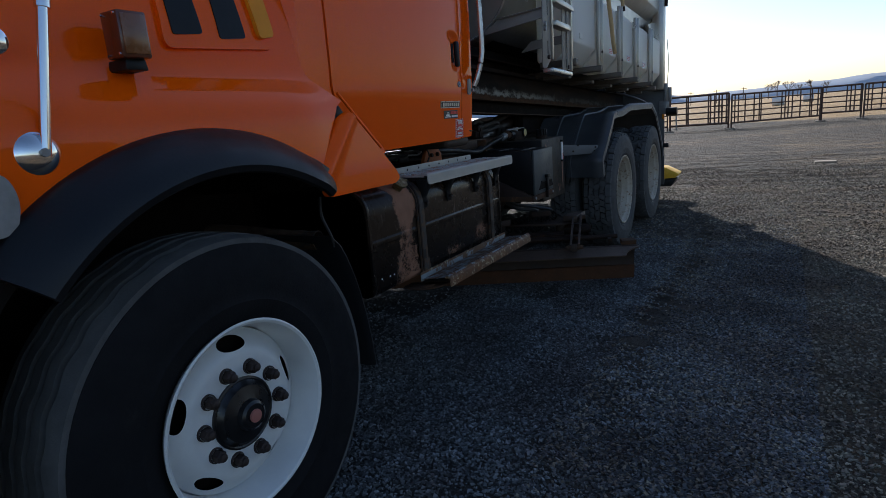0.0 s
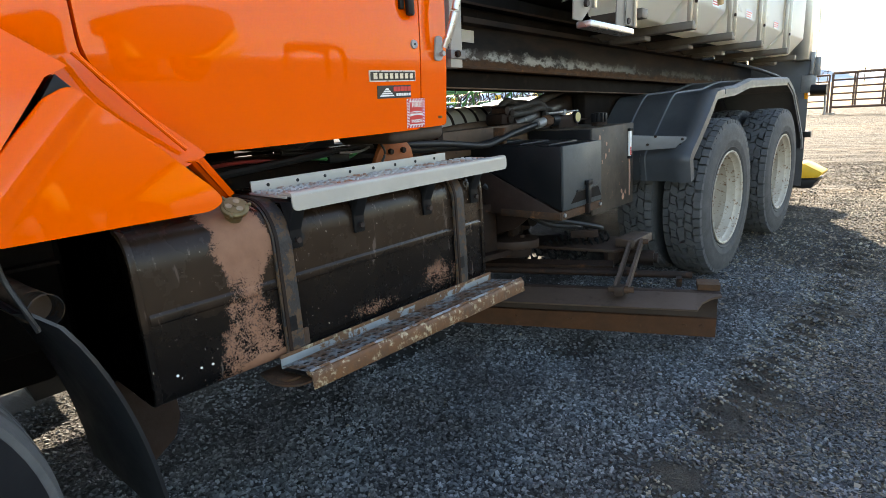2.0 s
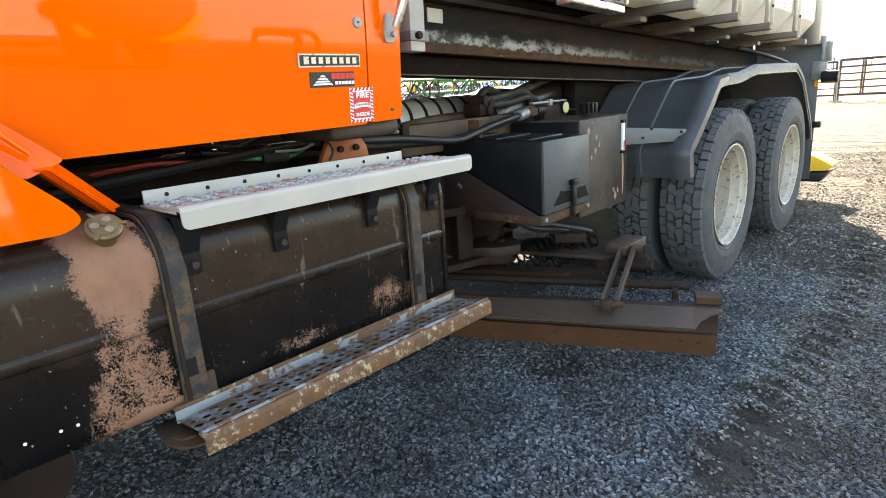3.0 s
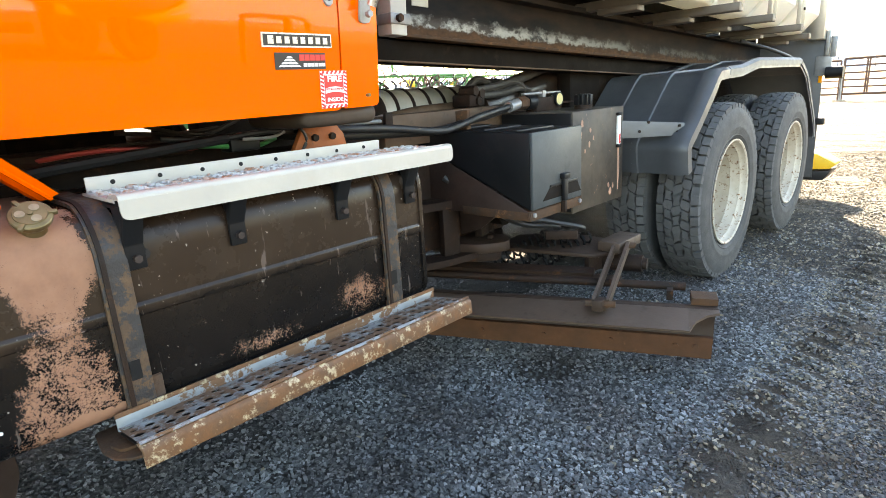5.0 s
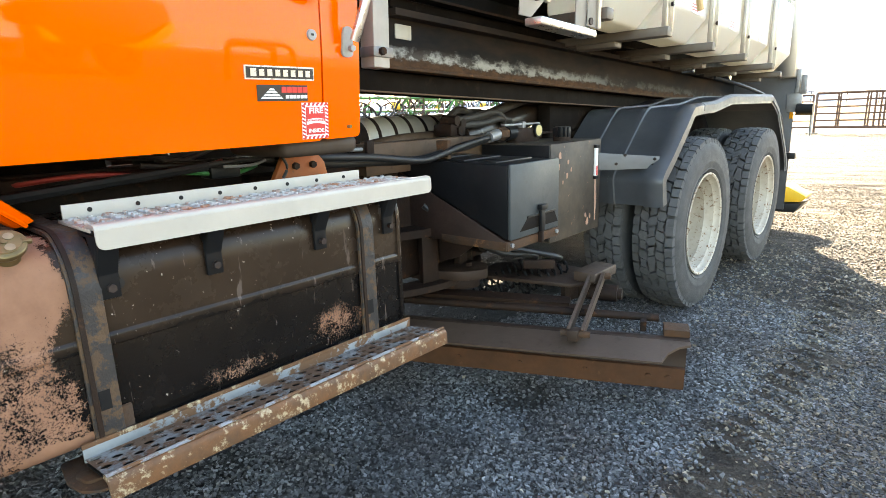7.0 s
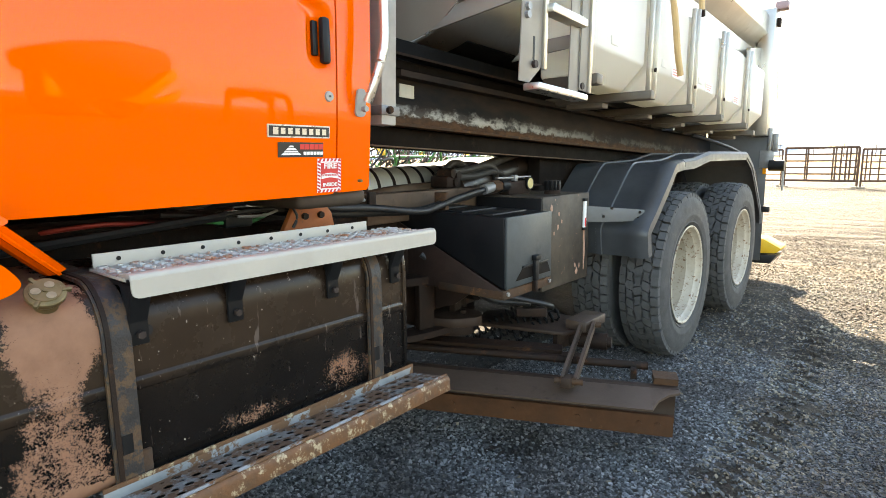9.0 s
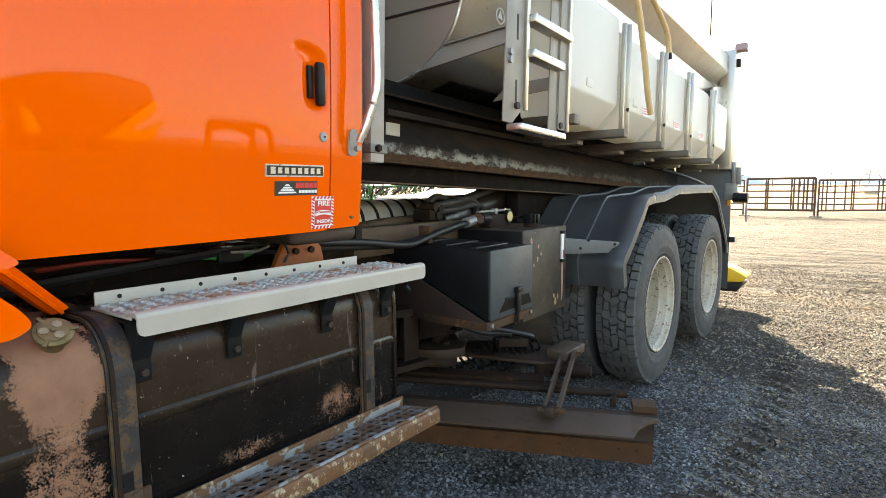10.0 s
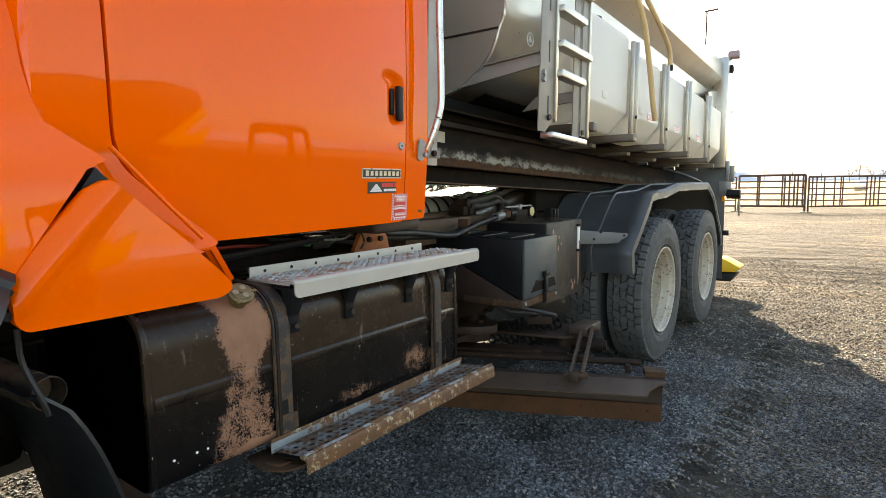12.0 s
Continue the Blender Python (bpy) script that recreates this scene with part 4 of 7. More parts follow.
decal("white_panel", flat(rounded([(-0.027, -0.011), (0, -0.005), (0.027, -0.011), (0.027, 0.004), (0, 0.010), (-0.027, 0.004)], [0, 0.03, 0, 0, 0.03, 0])), WHITE_VINYL, fire, FY, FZZ, 0.0038)
for body, size, dz, m_, bold in (("FIRE", 0.0235, 0.0285, WHITE_VINYL, 0.0006), ("EXTINGUISHER", 0.0082, 0.001, RED_VINYL, 0.0001), ("INSIDE", 0.0158, -0.028, WHITE_VINYL, 0.0004)):
    decal("lettering", text_mesh(body, size, bold), m_, fire, FY, FZZ + dz, 0.0058)

WIDE[:] = [1.0, 1.0]

# ---- fuel tank ----
TK = rounded([(0.092, 0.585), (0.092, 1.030), (-0.48, 1.030), (-0.48, 0.585)], [0.05, 0.105, 0.1, 0.1], 7)
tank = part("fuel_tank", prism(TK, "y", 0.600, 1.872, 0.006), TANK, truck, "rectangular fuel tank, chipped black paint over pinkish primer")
part("tank_bead", prism([(0.088, 0.796), (0.0965, 0.800), (0.0955, 0.820), (0.088, 0.836)], "y", 0.622, 1.866, 0.002), TANK, tank)
part("tank_end_rim", prism(rounded([(0.099, 0.588), (0.099, 1.037), (-0.48, 1.037), (-0.48, 0.588)], [0.05, 0.105, 0.1, 0.1], 7), "y", 0.600, 0.616, 0.003), TANK, tank)
part("tank_end_rim", prism(rounded([(0.097, 0.590), (0.097, 1.035), (-0.48, 1.035), (-0.48, 0.590)], [0.05, 0.105, 0.1, 0.1], 7), "y", 1.858, 1.874, 0.003), TANK, tank)


def wrap(y0, y1, off, thick, z_lo, x_in=-0.42):
    """A band that lies over the tank's outer face and top corner."""
    pts = []
    for k in range(9):
        a = radians(90 * k / 8)
        pts.append((-0.013 + 0.105 * math.cos(a), 0.925 + 0.105 * math.sin(a)))
    line = [(0.092, z_lo)] + pts + [(x_in, 1.030)]
    q = bmesh.new()
    rows = []
    for i, (x, z) in enumerate(line):
        a, b = Vector(line[max(i - 1, 0)]), Vector(line[min(i + 1, len(line) - 1)])
        d = (b - a).normalized()
        nn = Vector((d.y, -d.x))
        o, p = Vector((x, z)) + nn * off, Vector((x, z)) + nn * (off + thick)
        rows.append([q.verts.new((o.x, y0, o.y)), q.verts.new((o.x, y1, o.y)), q.verts.new((p.x, y1, p.y)), q.verts.new((p.x, y0, p.y))])
    for a, b in zip(rows, rows[1:]):
        for k in range(4):
            q.faces.new((a[k], a[(k + 1) % 4], b[(k + 1) % 4], b[k]))
    q.faces.new(rows[0])
    q.faces.new(rows[-1])
    return q


for y0 in (0.960, 1.697):
    st = part("tank_strap", wrap(y0, y0 + 0.058, 0.004, 0.008, 0.592), STRAP, tank, "rusty steel tank strap with flaked black paint")
    part("strap_slot", box(0.1035, 0.1055, y0 + 0.018, y0 + 0.040, 0.668, 0.712, 0.0), BLACK_CLEAN, st)
    part("strap_edge", wrap(y0 + 0.006, y0 + 0.016, 0.012, 0.004, 0.60), STEEL_DARK, st)
CAP_AT, CAP_AX = Vector((0.080, 0.880, 1.044)), Vector((0.62, -0.10, 0.78)).normalized()
cap_m = Matrix.Translation(CAP_AT) @ CAP_AX.to_track_quat("X", "Z").to_matrix().to_4x4()
cap = put("fuel_cap", mesh_of("fuel_cap", lathe([(-0.085, 0.0), (-0.085, 0.024), (-0.030, 0.022), (-0.016, 0.030), (-0.012, 0.0345), (-0.002, 0.036), (0.0, 0.034), (0.001, 0.028), (0.003, 0.027), (0.003, 0.0)], 36), BRASS, 30), tank, "dull brass fuel cap on a short neck", cap_m)
for k in range(3):
    a = 2 * math.pi * k / 3 + 0.5
    put("cap_lug", mesh_of("cap_lug", box(-0.006, 0.003, -0.004, 0.004, 0.027, 0.043, 0.0015), BRASS, 30), cap, "", cap_m @ pose(0, 0, 0, math.degrees(a)))
    dm = rod((0.0025, 0.0, 0.0), (0.0042, 0.0, 0.0), 0.0085, 16)
    put("cap_dimple", mesh_of("cap_dimple", dm, CAP_WORN, 30), cap, "", cap_m @ pose(0, 0, 0, math.degrees(a) + 60) @ Matrix.Translation((0, 0, 0.016)))
put("cap_boss", mesh_of("cap_boss", rod((0.002, 0, 0), (0.006, 0, 0), 0.005, 10), BRASS, 30), cap, "", cap_m)
for yy in (0.66, 0.72, 0.75):
    part("paint_chip", rod((0.0905, yy, 0.655 - 0.04 * yy + 0.03), (0.0935, yy, 0.655 - 0.04 * yy + 0.03), 0.0035, 7), WHITE_VINYL, tank)
part("tank_plug", rod((0.088, 1.052, 0.928), (0.101, 1.052, 0.928), 0.013, 8), BLACK, tank)

# brackets between tank and upper step
for yy in (1.035, 1.262, 1.566, 1.818):
    br = part("step_bracket", prism([(0.094, 0.900), (0.104, 0.900), (0.104, 0.952), (0.134, 1.012), (0.134, 1.036), (-0.08, 1.040), (-0.08, 1.030), (0.07, 1.028), (0.094, 0.975)], "y", yy - 0.020, yy + 0.020, 0.003), BLACK_CLEAN, truck, "black step bracket")
    part("bracket_bolt", rod((0.106, yy, 0.924), (0.118, yy, 0.924), 0.009, 6), NUT, br)


def perforated(x0, x1, y0, y1, nx, ny, r, z, thick=0.004, raise_=0.0):
    """A tread plate with rows of round holes, each with a raised or sunk rim."""
    verts, faces = [], []
    wx, wy = (x1 - x0) / nx, (y1 - y0) / ny
    sq = [(1, 0), (1, 1), (0, 1), (-1, 1), (-1, 0), (-1, -1), (0, -1), (1, -1)]
    for i in range(nx):
        for j in range(ny):
            cx, cy = x0 + (i + 0.5) * wx, y0 + (j + 0.5) * wy
            rr = r * (1.12 if (i + j) % 2 == 0 else 0.55 + 0.2 * ((i * 7 + j * 3) % 3))
            n0 = len(verts)
            for a, b in sq:
                verts.append((cx + a * wx / 2, cy + b * wy / 2, z))
            for k in range(8):
                a = math.pi * k / 4
                verts.append((cx + 1.25 * rr * math.cos(a), cy + 1.25 * rr * math.sin(a), z))
            for k in range(8):
                a = math.pi * k / 4
                verts.append((cx + rr * math.cos(a), cy + rr * math.sin(a), z + raise_))
            for k in range(8):
                a = math.pi * k / 4
                verts.append((cx + rr * math.cos(a), cy + rr * math.sin(a), z - thick))
            for k in range(8):
                l = (k + 1) % 8
                for s in (0, 8, 16):
                    faces.append((n0 + s + k, n0 + s + l, n0 + s + 8 + l, n0 + s + 8 + k))
    q = bmesh.new()
    vs = [q.verts.new(v) for v in verts]
    for f in faces:
        q.faces.new([vs[i] for i in f])
    bmesh.ops.remove_doubles(q, verts=q.verts, dist=0.0004)
    return q


# upper step
up = part("upper_step", prism(rounded([(0.075, 1.052), (0.122, 1.063), (0.140, 1.060), (0.1425, 1.046), (0.137, 1.046), (0.133, 1.050), (0.075, 1.048)], [0, 0.012, 0.014, 0, 0, 0.004, 0]), "y", 1.012, 1.975, 0.001), ALU, truck, "pale aluminium step with a raised grip tread")
part("skirt", skin(rounded([(1.012, 1.050), (1.012, 1.010), (1.975, 1.010), (1.975, 1.050)], [0, 0.024, 0.024, 0]), lambda y, z: 0.1425 + 0.02 * (1.046 - z), 0.005, 0.02, 0.2), ALU, up)
part("tread_plate", perforated(-0.078, 0.078, 1.014, 1.973, 5, 26, 0.0105, 1.050, 0.006, 0.005), ALU_WORN, up, "worn grip tread with traces of orange")
q = prism([(-0.084, 1.036), (-0.078, 1.036), (-0.078, 1.082), (-0.084, 1.082)], "y", 1.020, 1.868, 0.001)
part("upstand", q, ALU, up)
for k in range(8):
    part("rivet_hole", rod((-0.0785, 1.075 + k * 0.104, 1.066), (-0.0765, 1.075 + k * 0.104, 1.066), 0.0055, 10), BLACK_CLEAN, up)
part("side_lip", box(-0.078, 0.120, 1.010, 1.0125, 1.044, 1.0505, 0.0005), ALU, up)
# lower step, its tread rising a little towards the outer edge
def tipped(bm):
    for v in bm.verts:
        v.co.z += 0.005 + 0.150 * max(v.co.x - 0.112, 0.0)
    return bm


lo = part("lower_step", tipped(prism(rounded([(0.238, 0.577), (0.258, 0.583), (0.271, 0.572), (0.274, 0.532), (0.268, 0.532), (0.264, 0.566), (0.245, 0.571)], [0.01, 0.012, 0.014, 0, 0, 0.006, 0], 4), "y", 0.925, 1.882, 0.0015)), GALV_FLAKE, truck, "rusted galvanised step with punched holes")
part("tread_plate", tipped(perforated(0.112, 0.240, 0.930, 1.880, 4, 30, 0.0098, 0.577, 0.004, -0.002)), GALV_RUST, lo)
part("step_nose", tipped(prism([(0.239, 0.5785), (0.257, 0.5842), (0.263, 0.5805), (0.264, 0.5818), (0.2572, 0.5862), (0.239, 0.5800)], "y", 0.926, 1.881)), NOSE, lo, "bare bright edge of the tread")
# Near-black plate added so the punched holes read as shaded.
part("hole_backing", tipped(box(0.116, 0.250, 0.932, 1.878, 0.562, 0.566)), DARK_VOID, lo)
part("upstand", tipped(prism([(0.108, 0.568), (0.113, 0.568), (0.113, 0.600), (0.108, 0.600)], "y", 0.930, 1.880, 0.001)), GALV_UP, lo)
part("upstand_edge", tipped(prism([(0.1075, 0.598), (0.1135, 0.598), (0.1135, 0.608), (0.1075, 0.608)], "y", 0.929, 1.881, 0.001)), GALV_FLAKE, lo)
for yy in (1.02, 1.72):
    part("step_hanger", prism([(0.085, 0.535), (0.25, 0.555), (0.25, 0.580), (0.10, 0.566), (0.10, 0.66), (0.085, 0.66)], "y", yy - 0.02, yy + 0.02, 0.003), RUSTY, lo)
sh = part("step_shield", tipped(prism(rounded([(0.020, 0.905), (0.110, 0.893), (0.180, 0.900), (0.215, 0.925), (0.225, 0.99), (0.020, 0.99)], 0.012), "z", 0.534, 0.541, 0.002)), RUSTY, lo, "brown bent plate under the step")
part("plate_tab", tipped(prism(rounded([(0.105, 0.908), (0.165, 0.915), (0.175, 0.955), (0.105, 0.955)], 0.014), "z", 0.541, 0.549, 0.002)), RUSTY, sh)

# ---- wheels ----
def hub_holes(bm, count, r0, r1, share=0.55):
    """Opens oval holes in a turned disc between two radii."""
    gone = []
    for f in bm.faces:
        c = f.calc_center_median()
        r, a = math.hypot(c.y, c.z), math.atan2(c.z, c.y)
        if r0 < r < r1:
            w = ((a / (2 * math.pi) * count) % 1.0 - 0.5) * 2
            k = (r - (r0 + r1) / 2) / ((r1 - r0) / 2)
            if (w / share) ** 2 + k * k < 1:
                gone.append(f)
    bmesh.ops.delete(bm, geom=gone, context="FACES")
    # draws the cut edge onto a clean oval
    for v in {v for e in bm.edges if e.is_boundary for v in e.verts}:
        r, a = math.hypot(v.co.y, v.co.z), math.atan2(v.co.z, v.co.y)
        if not r0 - 0.006 < r < r1 + 0.006:
            continue
        turn = a / (2 * math.pi) * count
        w, k = (turn % 1.0 - 0.5) * 2 / share, (r - (r0 + r1) / 2) / ((r1 - r0) / 2)
        d = max(math.hypot(w, k), 0.3)
        a2 = (math.floor(turn) + 0.5 + w / d * share / 2) / count * 2 * math.pi
        r2 = (r0 + r1) / 2 + k / d * (r1 - r0) / 2
        v.co.y, v.co.z = r2 * math.cos(a2), r2 * math.sin(a2)
    return bm


def block_tread(R, w, rows, count, high):
    """Drive tread: rings of skewed blocks with gaps between."""
    rnd = random.Random(4)
    verts, faces = [], []
    rw = 2 * w / rows
    for i in range(rows):
        xa, xb = -w + i * rw + 0.004, -w + (i + 1) * rw - 0.004
        for k in range(count):
            a0 = (k + (0.5 if i % 2 else 0) + rnd.uniform(-0.10, 0.10)) / count * 2 * math.pi
            da = 2 * math.pi / count * rnd.uniform(0.80, 0.89)
            sk = (rnd.uniform(0.05, 0.22) if i in (1, 3) else -rnd.uniform(0.05, 0.22) if i == 2 else 0.0) * da
            base = len(verts)
            edge = abs((xa + xb) / 2) > w * 0.6
            nub = rnd.uniform(0.004, 0.009) * (-1 if (k + i) % 2 else 1) if not edge else 0
            ring = [(xa, a0 - sk), (xa + nub, a0 + da / 2), (xa, a0 + da - sk), (xb, a0 + da + sk), (xb - nub, a0 + da / 2), (xb, a0 + sk)]
            for top in (0, 1):
                for x, a in ring:
                    drop = 0.012 * (abs(x) / w) ** 4
                    r = (R - drop) if top else R - high - drop - 0.004
                    if edge and not top:
                        r -= 0.004
                    x2 = x * (1.0 if top else 1.03 if edge else 1.0)
                    verts.append((x2, r * math.cos(a), r * math.sin(a)))
            n = 6
            faces.append([base + n + j for j in range(n)])
            for j in range(n):
                l = (j + 1) % n
                faces.append((base + j, base + l, base + n + l, base + n + j))
    q = bmesh.new()
    vs = [q.verts.new(v) for v in verts]
    for f in faces:
        q.faces.new([vs[i] for i in f])
    return q


def rib_tread(R, w, ribs, high, seg=240):
    q = bmesh.new()
    rw = 2 * w / ribs
    for i in range(ribs):
        rings = []
        for k in range(seg):
            a = 2 * math.pi * k / seg
            wob = 0.005 * math.sin(a * 30)
            xa = -w + i * rw + (0.0105 + wob if i else 0)
            xb = -w + (i + 1) * rw - (0.0105 - wob if i < ribs - 1 else 0)
            ring = []
            for x, dr in ((xa, high), (xa + 0.001, 0), (xb - 0.001, 0), (xb, high)):
                r = R - dr - 0.014 * (abs(x) / w) ** 4
                ring.append(q.verts.new((x, r * math.cos(a), r * math.sin(a))))
            rings.append(ring)
        for k in range(seg):
            a, b = rings[k], rings[(k + 1) % seg]
            for j in range(3):
                q.faces.new((a[j], a[j + 1], b[j + 1], b[j]))
    return q


RT, RW = 0.541, 0.122
CARCASS = [(-0.095, 0.290), (-0.118, 0.315), (-0.135, 0.37), (-0.137, 0.42), (-0.126, 0.475), (-0.112, 0.500), (-0.09, RT - 0.046), (0.09, RT - 0.046), (0.112, 0.500), (0.120, 0.490), (0.126, 0.475), (0.133, 0.450), (0.1335, 0.446), (0.137, 0.42), (0.1355, 0.385), (0.137, 0.381), (0.135, 0.37), (0.127, 0.335), (0.130, 0.331), (0.118, 0.315), (0.095, 0.290)]
CARCASS = [(x, r + 0.016) for x, r in CARCASS]
rear_tyre_me = mesh_of("tyre", lathe(CARCASS, 72), RUBBER_DUSTY, 40)
rear_tread_me = mesh_of("tread", block_tread(RT, RW, 5, 58, 0.023), TREAD, None)
# deep-dished rear rim: lip at x = 0.118, disc far in
rear_rim_me = mesh_of("rim", lathe([(0.098, 0.290), (0.118, 0.300), (0.126, 0.303), (0.128, 0.296), (0.122, 0.288), (0.105, 0.285), (0.092, 0.279), (0.086, 0.272), (0.040, 0.266), (0.030, 0.260), (0.022, 0.262), (-0.050, 0.258), (-0.11, 0.250), (-0.130, 0.23), (-0.138, 0.19), (-0.140, 0.15), (-0.140, 0.06), (-0.140, 0.0)], 72), WHEEL_OLD, 40)
for v in rear_rim_me.vertices:
    v.co.y, v.co.z = v.co.y * 1.065, v.co.z * 1.065
nut_bm = lathe([(-0.004, 0.0), (-0.004, 0.021), (0.003, 0.021), (0.004, 0.0165), (0.020, 0.0165), (0.026, 0.013), (0.034, 0.011), (0.036, 0.0)], 6)
nut_me = mesh_of("nut", nut_bm, NUT, 30)
# front lug nuts: round flange, six-sided body, domed cap
front_nut_bm = lathe([(-0.004, 0.0), (-0.004, 0.0235), (0.004, 0.0235), (0.006, 0.020)], 20)
lathe([(0.004, 0.0), (0.004, 0.0195), (0.026, 0.0185), (0.031, 0.014), (0.031, 0.0)], 6, front_nut_bm)
lathe([(0.029, 0.0), (0.029, 0.0135), (0.037, 0.0115), (0.041, 0.006), (0.042, 0.0)], 14, front_nut_bm)
front_nut_me = mesh_of("nut", front_nut_bm, NUT, 30)


AXLE_Z = RT - 0.018


def rear_wheel(x, y, turn=0.0, flip=False, spin=0.0):
    m = pose(x, y, AXLE_Z, spin, 0, 180 if flip else 0)
    w = put("rear_wheel", rear_rim_me, truck, "stained white dished wheel", m)
    for nm, me_ in (("tyre", rear_tyre_me), ("tread", rear_tread_me)):
        put(nm, me_, w, "", m)
    return w


REAR_Y = (4.375, 5.815)
REAR_X = 0.124
for k, yy in enumerate(REAR_Y):
    w = rear_wheel(REAR_X, yy, spin=17 * k)
    rear_wheel(REAR_X - 0.315, yy, spin=40 + 9 * k)
    rear_wheel(2 * CX - REAR_X, yy, flip=True, spin=23)
    rear_wheel(2 * CX - REAR_X + 0.315, yy, flip=True, spin=51)
    hubm = lathe([(-0.14, 0.10), (-0.02, 0.095), (0.0, 0.085), (0.0, 0.0)], 28)
    h = part("axle_hub", hubm, HUB, w)
    h.matrix_basis = pose(REAR_X, yy, AXLE_Z)
    for j in range(10):
        a = 2 * math.pi * j / 10
        put("nut", nut_me, w, "", pose(REAR_X - 0.139, yy + 0.1425 * math.cos(a), AXLE_Z + 0.1425 * math.sin(a)))
    part("axle", rod((CX - 0.9, yy, AXLE_Z), (CX + 0.9, yy, AXLE_Z), 0.075, 16), DARK_VOID, truck)
    df = part("differential", lathe([(-0.2, 0.0), (-0.2, 0.10), (-0.1, 0.2), (0.1, 0.2), (0.2, 0.1), (0.2, 0)], 24), DARK_VOID, truck)
    df.matrix_basis = pose(CX, yy, AXLE_Z)

FR, FW = 0.540, 0.148
WY, WZ = -0.164, 0.476          # front wheel's own centre
front_tyre_me = mesh_of("tyre", lathe([(-0.13, 0.278), (-0.145, 0.32), (-0.165, 0.38), (-0.167, 0.42), (-0.164, 0.46), (-0.157, 0.492), (-0.138, FR - 0.024), (0.138, FR - 0.024), (0.150, 0.513), (0.158, 0.492), (0.165, 0.455), (0.169, 0.42), (0.168, 0.38), (0.165, 0.35), (0.1675, 0.346), (0.160, 0.31), (0.14, 0.278)], 80), RUBBER, 40)
front_tread_me = mesh_of("tread", rib_tread(FR + 0.002, FW, 5, 0.024), mat("worn_tread_rubber", (0.095, 0.094, 0.092), 0.85, 0, 0.2, 12, 0.4, 140, spots=(0.075, 0.072, 0.068), spot_scale=11, spot_at=0.58, spot_soft=0.2), 30)
front_rim = lathe([(0.140, 0.286), (0.160, 0.298), (0.168, 0.301), (0.171, 0.295), (0.166, 0.287), (0.150, 0.283), (0.120, 0.274), (0.080, 0.266), (0.050, 0.262)], 80)
disc_profile = [(0.058 + 0.0 * k, 0.262) for k in range(1)]
for k in range(34):
    r_ = lerp(0.258, 0.176, k / 33)
    disc_profile.append((0.118 - 0.052 * smooth01((r_ - 0.178) / 0.086) ** 1.3, r_))
disc_profile += [(0.119, 0.165), (0.119, 0.105)]
front_disc = hub_holes(lathe(disc_profile, 400), 5, 0.200, 0.243, 0.36)
FRONT_X = 0.030
for side, X in ((0, FRONT_X), (1, 2 * CX - FRONT_X)):
    m = pose(X, WY, WZ, 0 if side else -22, 0, 180 * side)
    mr = m @ Matrix.Diagonal((1, 0.965, 0.965, 1))
    if side == 0:
        rim_me, disc_me = mesh_of("rim", front_rim, WHEEL, 40), mesh_of("wheel_disc", front_disc, WHEEL, 40)
    w = put("front_wheel", rim_me, truck, "white steel wheel with rusted lug nuts", mr)
    put("wheel_disc", disc_me, w, "", mr)
    put("tyre", front_tyre_me, w, "", m)
    put("tread", front_tread_me, w, "", m)
    if side == 0:
        FC = Vector((X, WY, WZ))
        hb = part("hub", lathe([(0.09, 0.0), (0.09, 0.112), (0.124, 0.110), (0.126, 0.104), (0.124, 0.100), (0.130, 0.092), (0.140, 0.086), (0.146, 0.060), (0.150, 0.048), (0.166, 0.044), (0.172, 0.036), (0.173, 0.0)], 36), HUB, w, "oily black hub")
        hb.matrix_basis = Matrix.Translation(FC)
        rc = part("hub_plug", lathe([(0.172, 0.0), (0.172, 0.0205), (0.178, 0.0195), (0.180, 0.0)], 18), HUB_RED, w, "faded red plug")
        rc.matrix_basis = Matrix.Translation(FC)
        dr = part("brake_drum", lathe([(-0.12, 0.20), (-0.12, 0.235), (0.045, 0.235), (0.05, 0.0)], 40), DARK_VOID, w)
        dr.matrix_basis = Matrix.Translation(FC)
        for j in range(10):
            a = 2 * math.pi * (j - 0.06) / 10
            put("nut", front_nut_me, w, "", Matrix.Translation(FC + Vector((0.121, 0.1390 * math.cos(a), 0.1390 * math.sin(a)))) @ Matrix.Rotation(a, 4, "X"))
part("front_axle", box(CX - 0.8, CX + 0.8, FX - 0.06, FX + 0.06, 0.42, 0.54, 0.02), DARK_VOID, truck)

# flap behind the front wheel
q = bmesh.new()
rows = []
for k in range(13):
    t = k / 12
    yy, zz = lerp(0.378, 0.566, t ** 0.55), lerp(0.90, 0.30, t)
    bend = 0.02 * math.sin(t * 3)
    rows.append([q.verts.new((-0.40, yy + bend - 0.02, zz)), q.verts.new((0.045, yy + bend, zz)), q.verts.new((0.070, yy + bend + 0.018, zz)), q.verts.new((0.066, yy + bend + 0.028, zz)), q.verts.new((0.040, yy + bend + 0.012, zz)), q.verts.new((-0.40, yy + bend - 0.008, zz))])
for a, b in zip(rows, rows[1:]):
    for k in range(6):
        q.faces.new((a[k], a[(k + 1) % 6], b[(k + 1) % 6], b[k]))
q.faces.new(rows[0])
q.faces.new(rows[-1])
part("mud_flap", q, PLASTIC, truck, "curved black splash flap", 40)
# Unseen far-side flap, added to keep sun off the ground under the truck.
part("mud_flap", prism([(0.40, 0.95), (0.42, 0.95), (0.86, 0.10), (0.60, 0.10)], "x", 2 * CX - 0.07, 2 * CX + 0.50, 0.004), PLASTIC, truck, "curved black splash flap")
